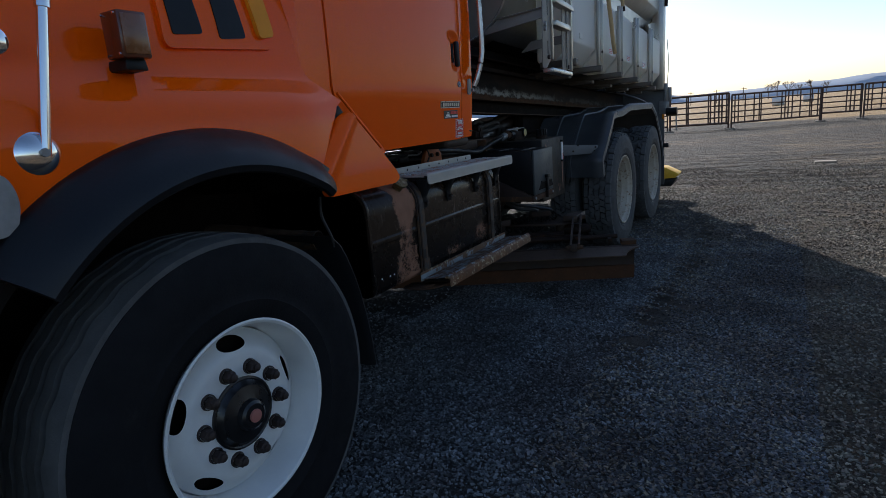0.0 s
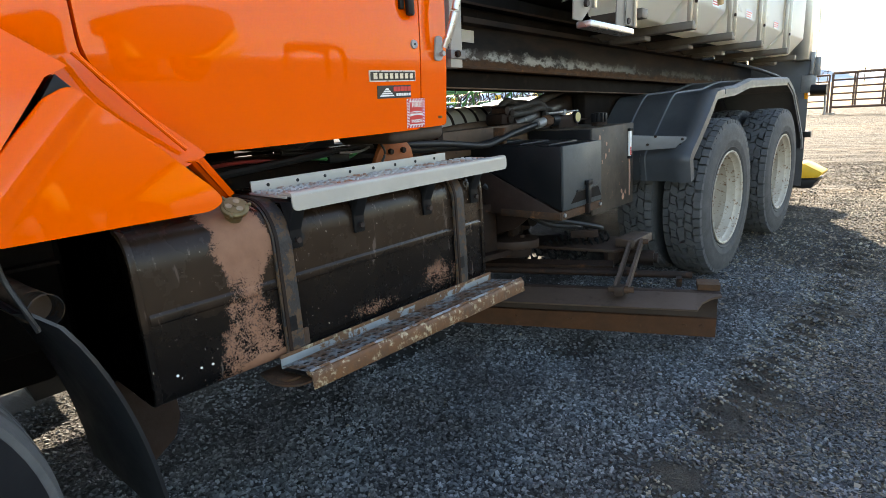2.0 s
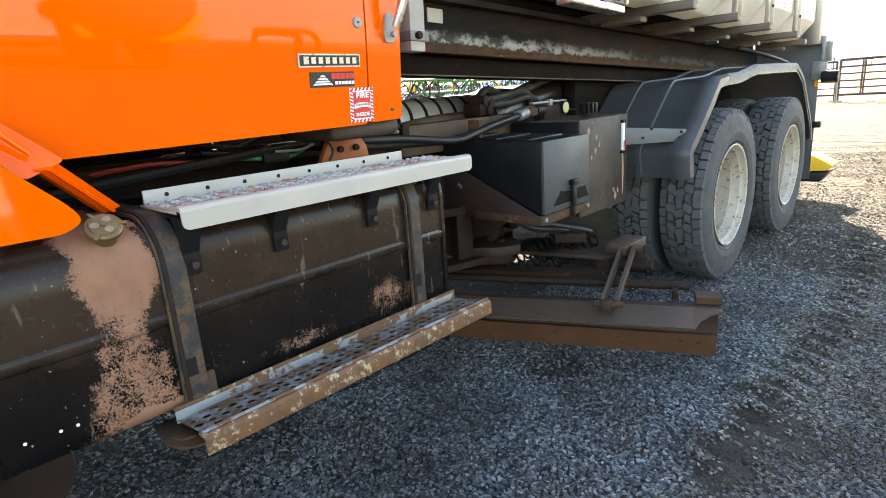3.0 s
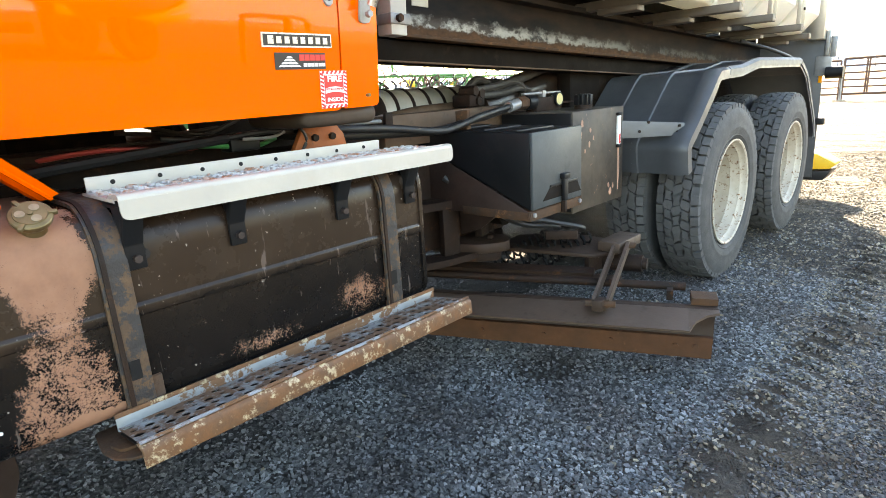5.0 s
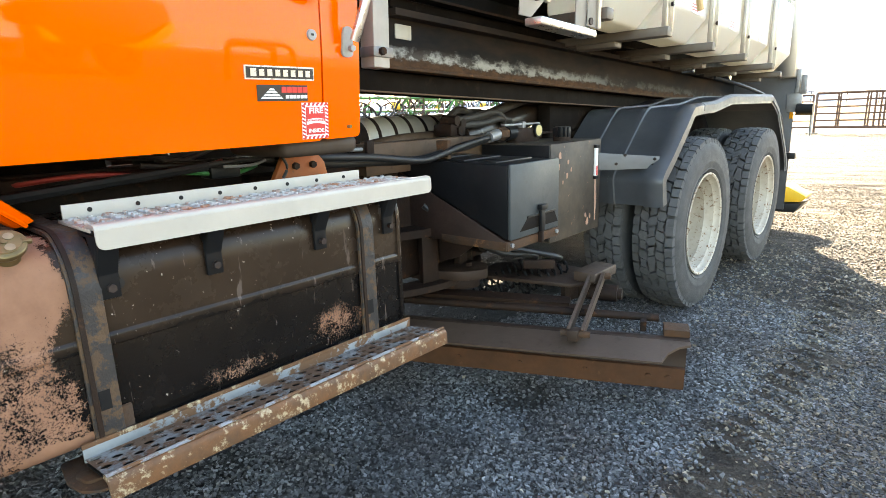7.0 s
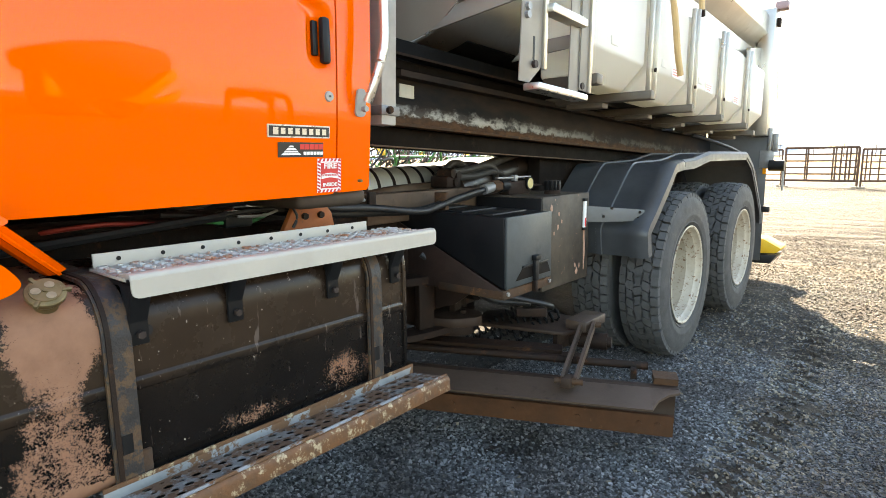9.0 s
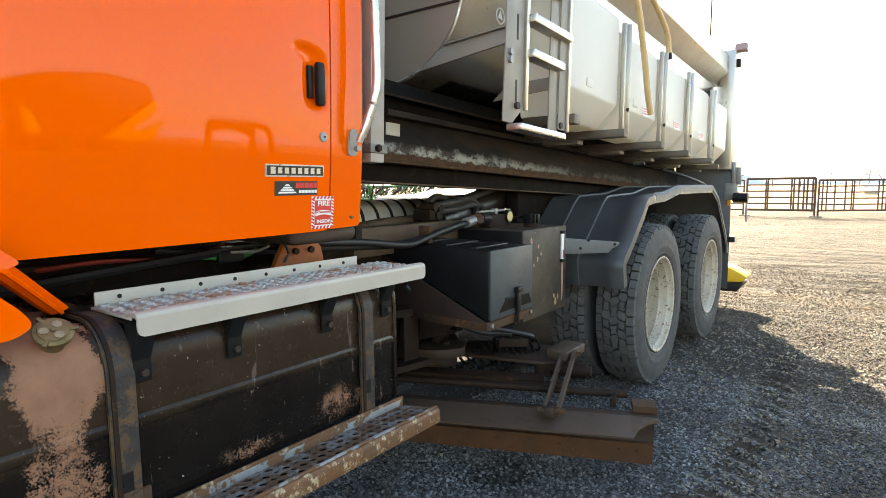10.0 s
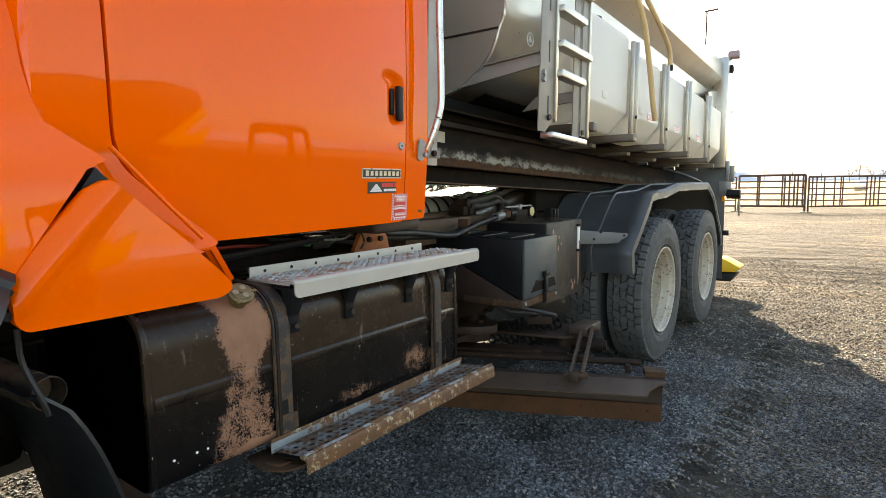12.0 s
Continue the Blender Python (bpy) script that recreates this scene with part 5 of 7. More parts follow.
q = tube([(-0.75, 0.30, 0.92), (-0.4, 0.40, 0.89), (-0.20, 0.432, 0.872), (-0.10, 0.446, 0.868)], 0.038, 20)
part("exhaust_pipe", q, CHANNEL, truck, "short dark exhaust pipe")
pm = part("pipe_mouth", lathe([(-0.07, 0.0385), (0, 0.0385), (0.005, 0.0395), (0.006, 0.0365), (-0.055, 0.0355), (-0.055, 0.0)], 28), STRAP, truck)
pm.matrix_basis = pose(-0.047, 0.454, 0.866, 0, 0, 10)
part("wire", tube([(0.07, 0.372, 1.05), (0.06, 0.378, 0.98), (0.075, 0.40, 0.90), (0.07, 0.412, 0.855)], 0.006, 6), HOSE, truck)

# ---- frame and what hangs on it ----
for X in (CX + 0.43, CX - 0.43):
    part("frame_rail", prism([(X, 0.88), (X + 0.07, 0.88), (X + 0.07, 0.89), (X + 0.01, 0.89), (X + 0.01, 1.115), (X + 0.07, 1.115), (X + 0.07, 1.125), (X, 1.125)], "y", -1.3, 7.0), STEEL_DARK, truck, "dark dusty steel frame rail").location.z = 0.0 if X > CX else -0.05
for yy in (0.7, 2.2, 3.3, 4.0, 5.1, 6.4):
    part("cross_member", box(CX - 0.43, CX + 0.43, yy - 0.05, yy + 0.05, 0.92, 1.10, 0.01), DARK_VOID, truck)
# Engine and transmission are unseen dark blocks that keep light from shining through.
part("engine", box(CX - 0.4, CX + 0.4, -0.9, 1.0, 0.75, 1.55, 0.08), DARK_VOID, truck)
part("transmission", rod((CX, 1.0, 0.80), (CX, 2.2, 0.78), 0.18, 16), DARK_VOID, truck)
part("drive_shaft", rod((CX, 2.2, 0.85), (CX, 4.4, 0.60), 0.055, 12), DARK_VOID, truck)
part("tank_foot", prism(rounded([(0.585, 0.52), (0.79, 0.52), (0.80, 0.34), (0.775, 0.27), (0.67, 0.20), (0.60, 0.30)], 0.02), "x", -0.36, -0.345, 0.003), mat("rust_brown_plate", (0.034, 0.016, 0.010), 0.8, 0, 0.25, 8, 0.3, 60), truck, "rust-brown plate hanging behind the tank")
# Unseen dark boxes added under the cab and frame to block sun and daylight.
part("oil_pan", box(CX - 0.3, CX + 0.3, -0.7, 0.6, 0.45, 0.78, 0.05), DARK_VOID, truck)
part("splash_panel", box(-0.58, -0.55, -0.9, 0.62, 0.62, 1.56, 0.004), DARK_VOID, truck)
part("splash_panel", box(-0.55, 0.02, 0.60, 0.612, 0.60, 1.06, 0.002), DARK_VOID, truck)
part("light_block", box(-1.40, -0.62, 1.25, 4.0, 0.50, 0.92, 0.04), DARK_VOID, truck)
part("light_block", box(-1.50, -0.55, 0.62, 1.30, 0.42, 0.95, 0.04), DARK_VOID, truck)
part("light_block", box(-1.95, -1.50, 1.60, 3.6, 0.84, 1.10, 0.04), DARK_VOID, truck)
# Plain boxes added at the suspension to block sky behind the wheels.
part("wheel_gap_block", box(-0.60, -0.50, 3.75, 7.04, 0.50, 1.36, 0.02), DARK_VOID, truck)
part("wheel_gap_block", box(-1.50, -1.40, 3.75, 7.04, 0.50, 1.10, 0.02), DARK_VOID, truck)
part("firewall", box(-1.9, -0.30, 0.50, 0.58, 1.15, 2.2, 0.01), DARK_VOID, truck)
mnt = part("cab_mount", prism([(1.68, 1.035), (1.915, 1.035), (1.90, 1.10), (1.845, 1.165), (1.755, 1.165)], "x", -0.325, -0.30, 0.004), mat("faded_orange_steel", (0.42, 0.11, 0.025), 0.6, 0, 0.2, 9, 0.2, 60, spots=(0.14, 0.07, 0.04), spot_scale=18), truck, "faded orange cab mount plate")
for yy, zz in ((1.775, 1.095), (1.845, 1.095)):
    part("mount_bolt", rod((-0.302, yy, zz), (-0.285, yy, zz), 0.012, 6), STEEL_DARK, mnt)
part("mount_arm", box(-0.57, -0.325, 1.72, 1.86, 1.03, 1.06, 0.005), STEEL_DARK, truck)
part("air_line", tube([(-0.35, 1.30, 1.135), (-0.33, 1.45, 1.12), (-0.30, 1.60, 1.13), (-0.34, 1.72, 1.12)], 0.008, 8), HOSE, truck)
part("air_line", tube([(-0.40, 1.20, 1.09), (-0.36, 1.40, 1.105), (-0.37, 1.58, 1.085), (-0.42, 1.70, 1.10)], 0.008, 8), mat("green_air_line", (0.03, 0.20, 0.06), 0.5, 0, 0.1, 10), truck)
part("air_line", tube([(-0.42, 0.95, 1.10), (-0.36, 1.15, 1.12), (-0.38, 1.40, 1.10), (-0.5, 1.62, 1.12)], 0.007, 8), mat("red_air_line", (0.30, 0.03, 0.02), 0.5, 0, 0.1, 10), truck)
part("junction_box", box(-0.42, -0.34, 1.50, 1.60, 1.075, 1.125, 0.008), BLACK_CLEAN, truck)
part("bracket_rod", tube([(-0.30, 1.52, 1.115), (-0.28, 1.60, 1.113), (-0.29, 1.66, 1.125)], 0.005, 6), GALV, truck)
part("cable_tie", tube([(-0.29, 1.70, 1.16), (-0.285, 1.735, 1.10), (-0.29, 1.72, 1.06)], 0.005, 6), HOSE, truck)
part("heat_shield", box(-0.42, -0.085, 1.60, 1.885, 1.138, 1.198, 0.028, None, 4), mat("brown_rubber_mount", (0.075, 0.055, 0.042), 0.55, 0, 0.2, 6, spec=0.3), truck, "brown rounded panel below the cab corner")
part("sill_pipe", rod((-0.30, 0.75, 1.07), (-0.26, 1.45, 1.125), 0.014, 8), BLACK, truck)
part("sill_pipe", rod((-0.42, 0.75, 1.11), (-0.40, 1.40, 1.10), 0.02, 8), STEEL_DARK, truck)

# toolbox and hydraulic reservoir
tb = part("toolbox", prism([(0.048, 0.735), (0.048, 1.043), (-0.60, 1.055), (-0.60, 1.005)], "y", 2.522, 2.892, 0.006), BLACK_CLEAN, truck, "black wedge-shaped toolbox")
lid = part("toolbox_door", box(0.049, 0.066, 2.520, 2.895, 0.738, 1.046, 0.006), mat("charcoal_plastic", (0.056, 0.064, 0.067), 0.45, 0, 0.18, 5, 0.15, 160, spots=(0.055, 0.056, 0.054), spot_scale=7, spot_at=0.56, spot_soft=0.2, spec=0.35), tb, "charcoal toolbox door")
# Flat near-black plate paints the shade of the latch recess.
part("recess_shade", prism([(2.585, 0.765), (2.885, 0.765), (2.855, 0.815), (2.64, 0.815)], "x", 0.0655, 0.0675, 0.0005), DARK_VOID, lid)
part("recess_brow", prism([(2.635, 0.815), (2.860, 0.815), (2.856, 0.824), (2.640, 0.824)], "x", 0.065, 0.073, 0.002), BLACK_CLEAN, lid)
part("latch", box(0.069, 0.086, 2.722, 2.752, 0.745, 0.845, 0.004), BLACK_CLEAN, lid, "black over-centre latch")
part("latch_cap", box(0.066, 0.092, 2.715, 2.760, 0.838, 0.862, 0.004), BLACK_CLEAN, lid)
part("latch_hook", box(0.060, 0.084, 2.728, 2.746, 0.695, 0.745, 0.004), STEEL_DARK, lid)
part("toolbox_shelf", box(-0.30, 0.062, 2.505, 2.900, 0.695, 0.732, 0.003), RUSTY, tb, "rusty angle-iron carrier")
WEB_BROWN = mat("red_brown_web", (0.036, 0.017, 0.011), 0.7, 0.1, 0.25, 7, 0.4, 60, spots=(0.03, 0.022, 0.018), spot_scale=6, spot_at=0.56, spot_soft=0.15)
part("carrier_gusset", prism([(-0.60, 0.885), (-0.43, 0.906), (-0.195, 0.749), (-0.189, 0.71), (-0.205, 0.663), (-0.28, 0.608), (-0.402, 0.567), (-0.403, 0.698), (-0.617, 0.663)], "y", 2.60, 2.612, 0.002), WEB_BROWN, tb, "rust-brown carrier gusset")
part("carrier_web", prism([(0.040, 0.705), (0.050, 0.732), (-0.60, 1.015), (-0.62, 0.74), (-0.36, 0.70), (-0.20, 0.72)], "y", 2.506, 2.516, 0.002), WEB_BROWN, tb, "brown carrier web")
for k in range(3):
    part("lid_rib", box(-0.48 + k * 0.17, -0.38 + k * 0.17, 2.57, 2.84, 1.046 - 0.003 * k, 1.0585 - 0.003 * k, 0.005), BLACK_CLEAN, tb)
part("carrier_angle", prism([(0.040, 0.700), (0.058, 0.700), (0.058, 0.735), (0.050, 0.735), (0.050, 0.708), (0.040, 0.708)], "y", 2.50, 2.91, 0.001), RUSTY, tb)
for yy in (2.53, 2.88):
    part("carrier_bolt", rod((0.056, yy, 0.718), (0.070, yy, 0.718), 0.010, 6), GALV, tb)
hy = part("hydraulic_reservoir", box(-0.48, -0.068, 3.045, 3.560, 0.610, 1.094, 0.006), mat("dusty_black_steel", (0.092, 0.070, 0.050), 0.5, 0.0, 0.3, 5, 0.15, 50, second=(0.014, 0.013, 0.013), spots=(0.30, 0.17, 0.125), spot_scale=11, spot_at=0.625, spot_soft=0.02, spec=0.35), truck, "dusty black hydraulic reservoir with flaking paint")
part("reservoir_end", box(-0.475, -0.074, 3.038, 3.044, 0.62, 1.088, 0.001), BLACK_CLEAN, hy, "black front plate")
sg = part("sight_gauge", box(-0.069, -0.055, 3.480, 3.507, 0.900, 1.050, 0.004), WHITE_VINYL, hy, "white sight gauge with red fluid")
part("gauge_fluid", box(-0.0555, -0.0545, 3.486, 3.501, 0.905, 0.955), RED_VINYL, sg)
part("gauge_end", box(-0.069, -0.050, 3.475, 3.512, 0.885, 0.902, 0.003), BLACK_CLEAN, sg)
part("gauge_end", box(-0.069, -0.050, 3.475, 3.512, 1.048, 1.064, 0.003), BLACK_CLEAN, sg)
part("fluid_streak", prism([(3.490, 0.885), (3.507, 0.885), (3.517, 0.78), (3.507, 0.66), (3.500, 0.66), (3.495, 0.76)], "x", -0.0675, -0.0655), PRIMER, hy, "pinkish streak below the gauge")
rnd = random.Random(21)
for yy, zz, s_ in ((3.13, 1.03, 0.016), (3.12, 0.98, 0.012), (3.21, 1.00, 0.010), (3.24, 0.955, 0.009), (3.20, 0.93, 0.012), (3.16, 0.90, 0.008), (3.40, 0.70, 0.012), (3.42, 0.665, 0.016), (3.45, 0.69, 0.010)):
    out = [(yy + s_ * rnd.uniform(0.5, 1.1) * math.cos(a), zz + 1.5 * s_ * rnd.uniform(0.5, 1.1) * math.sin(a)) for a in (0, 0.8, 1.6, 2.4, 3.2, 4.0, 4.8, 5.6)]
    part("paint_flake", prism(out, "x", -0.0685, -0.0668), PRIMER, hy)
kn = part("breather_cap", rod((-0.17, 3.32, 1.092), (-0.17, 3.32, 1.115), 0.045, 18), STEEL_DARK, hy, "black breather cap")
for k in range(10):
    a = 2 * math.pi * k / 10
    part("grip", box(-0.17 + 0.036 * math.cos(a) - 0.008, -0.17 + 0.036 * math.cos(a) + 0.008, 3.32 + 0.036 * math.sin(a) - 0.008, 3.32 + 0.036 * math.sin(a) + 0.008, 1.115, 1.165, 0.003), BLACK_CLEAN, kn)
part("cap_core", rod((-0.17, 3.32, 1.112), (-0.17, 3.32, 1.168), 0.034, 16), BLACK_CLEAN, kn)
# gauge, valve, hoses on top
vb = part("valve_block", box(-0.40, -0.33, 3.14, 3.36, 1.085, 1.165, 0.008), STEEL_DARK, truck, "valve block with a pressure gauge")
part("hose_coupling", rod((-0.36, 2.945, 1.130), (-0.36, 3.02, 1.142), 0.027, 14), GALV, vb)
part("rusty_nut", rod((-0.36, 3.02, 1.142), (-0.36, 3.085, 1.143), 0.032, 6), RUSTY, vb)
part("swivel", rod((-0.36, 3.085, 1.143), (-0.36, 3.15, 1.143), 0.036, 16), BLACK_CLEAN, vb)
part("valve_handle", box(-0.375, -0.350, 3.066, 3.400, 1.178, 1.190, 0.004), GALV, vb)
part("handle_clip", box(-0.375, -0.345, 3.22, 3.25, 1.160, 1.198, 0.004), GALV, vb)
part("gauge_dial", rod((-0.345, 3.335, 1.148), (-0.318, 3.335, 1.148), 0.036, 20), BLACK_CLEAN, vb)
part("dial_face", rod((-0.320, 3.335, 1.148), (-0.3165, 3.335, 1.148), 0.029, 20), mat("yellowed_dial", (0.72, 0.58, 0.25), 0.4, 0, 0.05, 20), vb)
part("hydraulic_hose", tube([(-0.50, 1.80, 1.12), (-0.34, 1.92, 1.111), (-0.33, 2.149, 1.094), (-0.30, 2.387, 1.064), (-0.32, 2.543, 1.077), (-0.33, 2.705, 1.105), (-0.36, 2.95, 1.131)], 0.015, 12), HOSE, truck, "black hydraulic hose")
part("hydraulic_hose", tube([(-0.55, 1.80, 1.10), (-0.40, 1.95, 1.085), (-0.38, 2.20, 1.070), (-0.36, 2.45, 1.062), (-0.37, 2.65, 1.085), (-0.37, 2.80, 1.10), (-0.38, 2.98, 1.128)], 0.017, 12), HOSE, truck, "black hydraulic hose")
part("hose_clamp", box(-0.40, -0.33, 2.60, 2.625, 1.05, 1.135, 0.004), RUSTY, truck)
part("frame_channel", box(-0.585, -0.492, 2.256, 3.60, 1.000, 1.136, 0.006), CHANNEL, truck, "faded brown frame channel")
mf = part("muffler", lathe([(-0.62, 0.10), (-0.62, 0.112), (-0.61, 0.12), (0.34, 0.12), (0.36, 0.0)], 32), mat("pale_heat_shield", (0.66, 0.62, 0.53), 0.45, 0.3, 0.12, 6), truck, "ribbed pale muffler shield")
mf.matrix_basis = pose(-0.92, 3.18, 1.128, 0, 0, 90)
part("muffler_end", rod((-0.92, 2.555, 1.128), (-0.92, 2.563, 1.128), 0.111, 32), STEEL_DARK, mf)
for k in range(8):
    part("muffler_joint", rod((-0.92, 2.62 + k * 0.115, 1.128), (-0.92, 2.640 + k * 0.115, 1.128), 0.124, 32), STEEL_DARK, mf)
part("exhaust_tube", tube([(-0.80, 2.50, 1.10), (-0.71, 2.65, 1.128), (-0.70, 2.88, 1.135), (-0.70, 3.12, 1.135)], 0.030, 14), CHANNEL, truck, "brown steel exhaust tube")
part("hoist_cylinder", rod((CX + 0.35, 3.05, 1.12), (CX + 0.25, 4.9, 1.42), 0.085, 24), mat("oily_brown_cylinder", (0.040, 0.024, 0.016), 0.32, 0.0, 0.3, 6, 0.1, 40, second=(0.014, 0.012, 0.012), spec=0.5), truck, "oily brown hoist cylinder")
part("hoist_pipe", tube([(-0.62, 2.95, 1.19), (-0.58, 3.20, 1.235), (-0.55, 3.55, 1.32), (-0.53, 3.95, 1.40)], 0.028, 12), HOSE_DUSTY, truck, "dusty steel hoist pipe")
for pts in (((-0.62, 2.90, 1.14), (-0.60, 2.925, 1.225), (-0.60, 3.00, 1.268), (-0.60, 3.10, 1.245), (-0.62, 3.17, 1.17)),
            ((-0.55, 2.93, 1.218), (-0.55, 3.08, 1.232), (-0.55, 3.24, 1.250), (-0.55, 3.33, 1.215), (-0.58, 3.36, 1.14)),
            ((-0.55, 2.98, 1.19), (-0.55, 3.15, 1.195), (-0.55, 3.28, 1.215), (-0.56, 3.40, 1.20), (-0.60, 3.48, 1.14)),
            ((-0.66, 2.92, 1.19), (-0.66, 3.05, 1.245), (-0.66, 3.22, 1.255), (-0.66, 3.40, 1.23), (-0.68, 3.55, 1.17))):
    part("hoist_hose", tube(pts, 0.019, 10), HOSE_DUSTY, truck, "dusty looped hoist hose")
for yy, zz in ((2.90, 1.215), (2.95, 1.20), (2.93, 1.165)):
    part("hose_fitting", rod((-0.62, yy, zz), (-0.53, yy + 0.01, zz), 0.026, 6), STEEL_DARK, truck)
part("fitting_block", box(-0.66, -0.54, 2.87, 2.99, 1.138, 1.20, 0.010), STEEL_DARK, truck)
part("rail_bracket", prism([(2.25, 1.05), (2.29, 1.05), (2.29, 1.15), (2.25, 1.15)], "x", -0.49, -0.47, 0.003), STEEL_DARK, truck)
part("tie_rod", rod((-0.45, 1.70, 1.128), (-0.47, 2.22, 1.118), 0.008, 8), GALV, truck)

# ---- rear mudguard ----
MG = [(3.745, 0.715), (3.728, 0.80), (3.728, 0.882), (3.858, 0.988), (4.02, 1.125), (4.165, 1.232), (4.30, 1.248), (4.62, 1.256), (4.72, 1.262), (5.02, 1.300), (5.14, 1.304), (6.10, 1.304), (6.22, 1.292), (6.42, 1.210), (6.50, 1.15), (6.90, 0.78), (6.97, 0.62)]


def sweep(line, xs_offs):
    """A shell along a (y, z) line; xs_offs are (x, outward offset) across it."""
    q = bmesh.new()
    rows = []
    for i, p in enumerate(line):
        a, b = Vector(line[max(i - 1, 0)]), Vector(line[min(i + 1, len(line) - 1)])
        d = (b - a).normalized()
        nn = Vector((-d.y, d.x))
        rows.append([q.verts.new((x, p[0] + nn.x * o, p[1] + nn.y * o)) for x, o in xs_offs])
    n = len(xs_offs)
    for a, b in zip(rows, rows[1:]):
        for k in range(n):
            q.faces.new((a[k], a[(k + 1) % n], b[(k + 1) % n], b[k]))
    q.faces.new(rows[0])
    q.faces.new(rows[-1])
    return q


def dense(line, n=4):
    out = []
    for i in range(len(line) - 1):
        a, b, c, d = (Vector(line[max(i - 1, 0)]), Vector(line[i]), Vector(line[i + 1]), Vector(line[min(i + 2, len(line) - 1)]))
        for k in range(n):
            t = k / n
            out.append(tuple(0.5 * ((2 * b) + (c - a) * t + (2 * a - 5 * b + 4 * c - d) * t * t + (3 * b - a - 3 * c + d) * t ** 3)))
    return out + [line[-1]]


MGD = dense(MG)


def splayed(q):
    """The front end of the guard stands further out than its run over the wheels."""
    for v in q.verts:
        if v.co.x > 0.13:
            v.co.x += 0.05 * smooth01((4.55 - v.co.y) / 0.5) * min(1.0, (v.co.x - 0.13) / 0.03)
    return q


GUARD_GREY = mat("scuffed_highlight_grey", (0.125, 0.130, 0.133), 0.5, 0.1, 0.15, 8, 0.1, 60)
guard = part("mudguard", splayed(sweep(MGD, [(-0.46, 0), (-0.30, 0), (-0.295, 0.010), (-0.265, 0.010), (-0.26, 0), (-0.10, 0), (-0.095, 0.010), (-0.065, 0.010), (-0.06, 0), (0.10, 0), (0.12, 0.012), (0.150, 0.012), (0.165, -0.004), (0.165, -0.055), (0.158, -0.055), (0.155, -0.012), (0.10, -0.012), (-0.46, -0.012)])), GUARD_PLASTIC, truck, "moulded black tandem mudguard", 45)
# Paler strip paints the highlight along the guard's folded edge.
part("guard_rim", sweep(MGD[26:], [(0.125, 0.013), (0.152, 0.016), (0.172, -0.002), (0.172, -0.035), (0.1665, -0.035), (0.1655, 0.0)]), GUARD_GREY, guard, "pale rim strip with the edge's highlight painted in")
for X0 in (2 * CX + 0.46,):
    part("mudguard", sweep(MGD, [(X0, 0), (X0, -0.012), (2 * CX - 0.165, -0.012), (2 * CX - 0.165, 0)]), PLASTIC, truck)
gb = part("guard_arm", prism([(-0.085, 1.020), (0.150, 0.985), (0.150, 0.920), (-0.085, 0.925)], "y", -0.004, 0.004, 0.001), GUARD_GREY, truck, "dirty grey mudguard arm")
ang = math.degrees(math.atan2(3.845 - 3.545, 0.245))
gb.matrix_basis = Matrix.Translation((-0.085, 3.525, 0)) @ pose(0, 0, 0, 0, 0, ang) @ Matrix.Scale(1.60, 4, (1, 0, 0)) @ Matrix.Translation((0.085, 0, 0))
af = part("arm_flange", prism([(0, 0.925), (0.37, 0.925), (0.37, 0.931), (0, 0.931)], "y", 0, 0.05), GUARD_GREY, gb)
af.matrix_basis = Matrix.Translation((-0.085, 3.525, 0)) @ pose(0, 0, 0, 0, 0, ang)
for d, z in ((0.345, 0.972), (0.335, 0.940), (0.12, 0.955), (0.17, 1.000)):
    ab = part("arm_bolt", rod((d, -0.012, z), (d, 0.004, z), 0.008, 6), STEEL_DARK, gb)
    ab.matrix_basis = Matrix.Translation((-0.085, 3.525, 0)) @ pose(0, 0, 0, 0, 0, ang)
for yy in (7.06,):
    for X0, X1 in ((-0.98, 0.165), (2 * CX - 0.165, -1.02)):
        part("rear_mud_flap", box(X0, X1, yy - 0.006, yy + 0.006, 0.22, 1.50, 0.003), GUARD_PLASTIC, truck, "black rubber mud flap")
part("rear_bumper", box(2 * CX - 0.1, 0.10, 7.0, 7.16, 0.75, 0.95, 0.02), BLACK, truck)
part("rear_side_lamp", rod((0.19, 7.04, 1.185), (0.325, 7.04, 1.185), 0.054, 18), BLACK_CLEAN, truck, "round black work lamp housing")
part("lamp_bracket", box(0.205, 0.255, 7.03, 7.07, 1.32, 1.50, 0.008), GALV, truck, "pale lamp bracket")
part("lamp_arm", box(0.10, 0.225, 7.035, 7.06, 1.16, 1.335, 0.006), GALV, truck)
part("guard_rod", rod((0.312, 7.05, 1.16), (0.318, 7.05, 0.94), 0.010, 8), GALV, truck)
part("reflector", box(0.135, 0.164, 7.040, 7.052, 1.10, 1.165, 0.002), AMBER, truck)
part("flap_bracket", box(0.14, 0.22, 7.02, 7.08, 0.72, 0.78, 0.004), BLACK, truck)
sp = thing("spinner_shield", (0.15, 7.3, 0.25), "yellow spinner shield hanging low behind the truck", "shield")
part("shield", prism(rounded([(-0.35, 0.46), (0.17, 0.445), (0.345, 0.352), (0.30, 0.30), (-0.35, 0.26)], 0.02), "y", 7.10, 7.40, 0.006), YELLOW, sp)
part("shield_edge", prism([(-0.35, 0.19), (0.25, 0.19), (0.31, 0.285), (-0.35, 0.245)], "y", 7.09, 7.41, 0.006), BLACK, sp)
part("hanger", box(-0.10, -0.04, 7.13, 7.19, 0.26, 0.80, 0.004), BLACK, sp)

# ---- stainless body ----
TILT_Y, SLOPE = 2.40, -0.040
body = thing("material_spreader", (CX, 2.4, 1.4), "stainless steel material spreader with rounded barrel, ladder and side posts", "spreader")


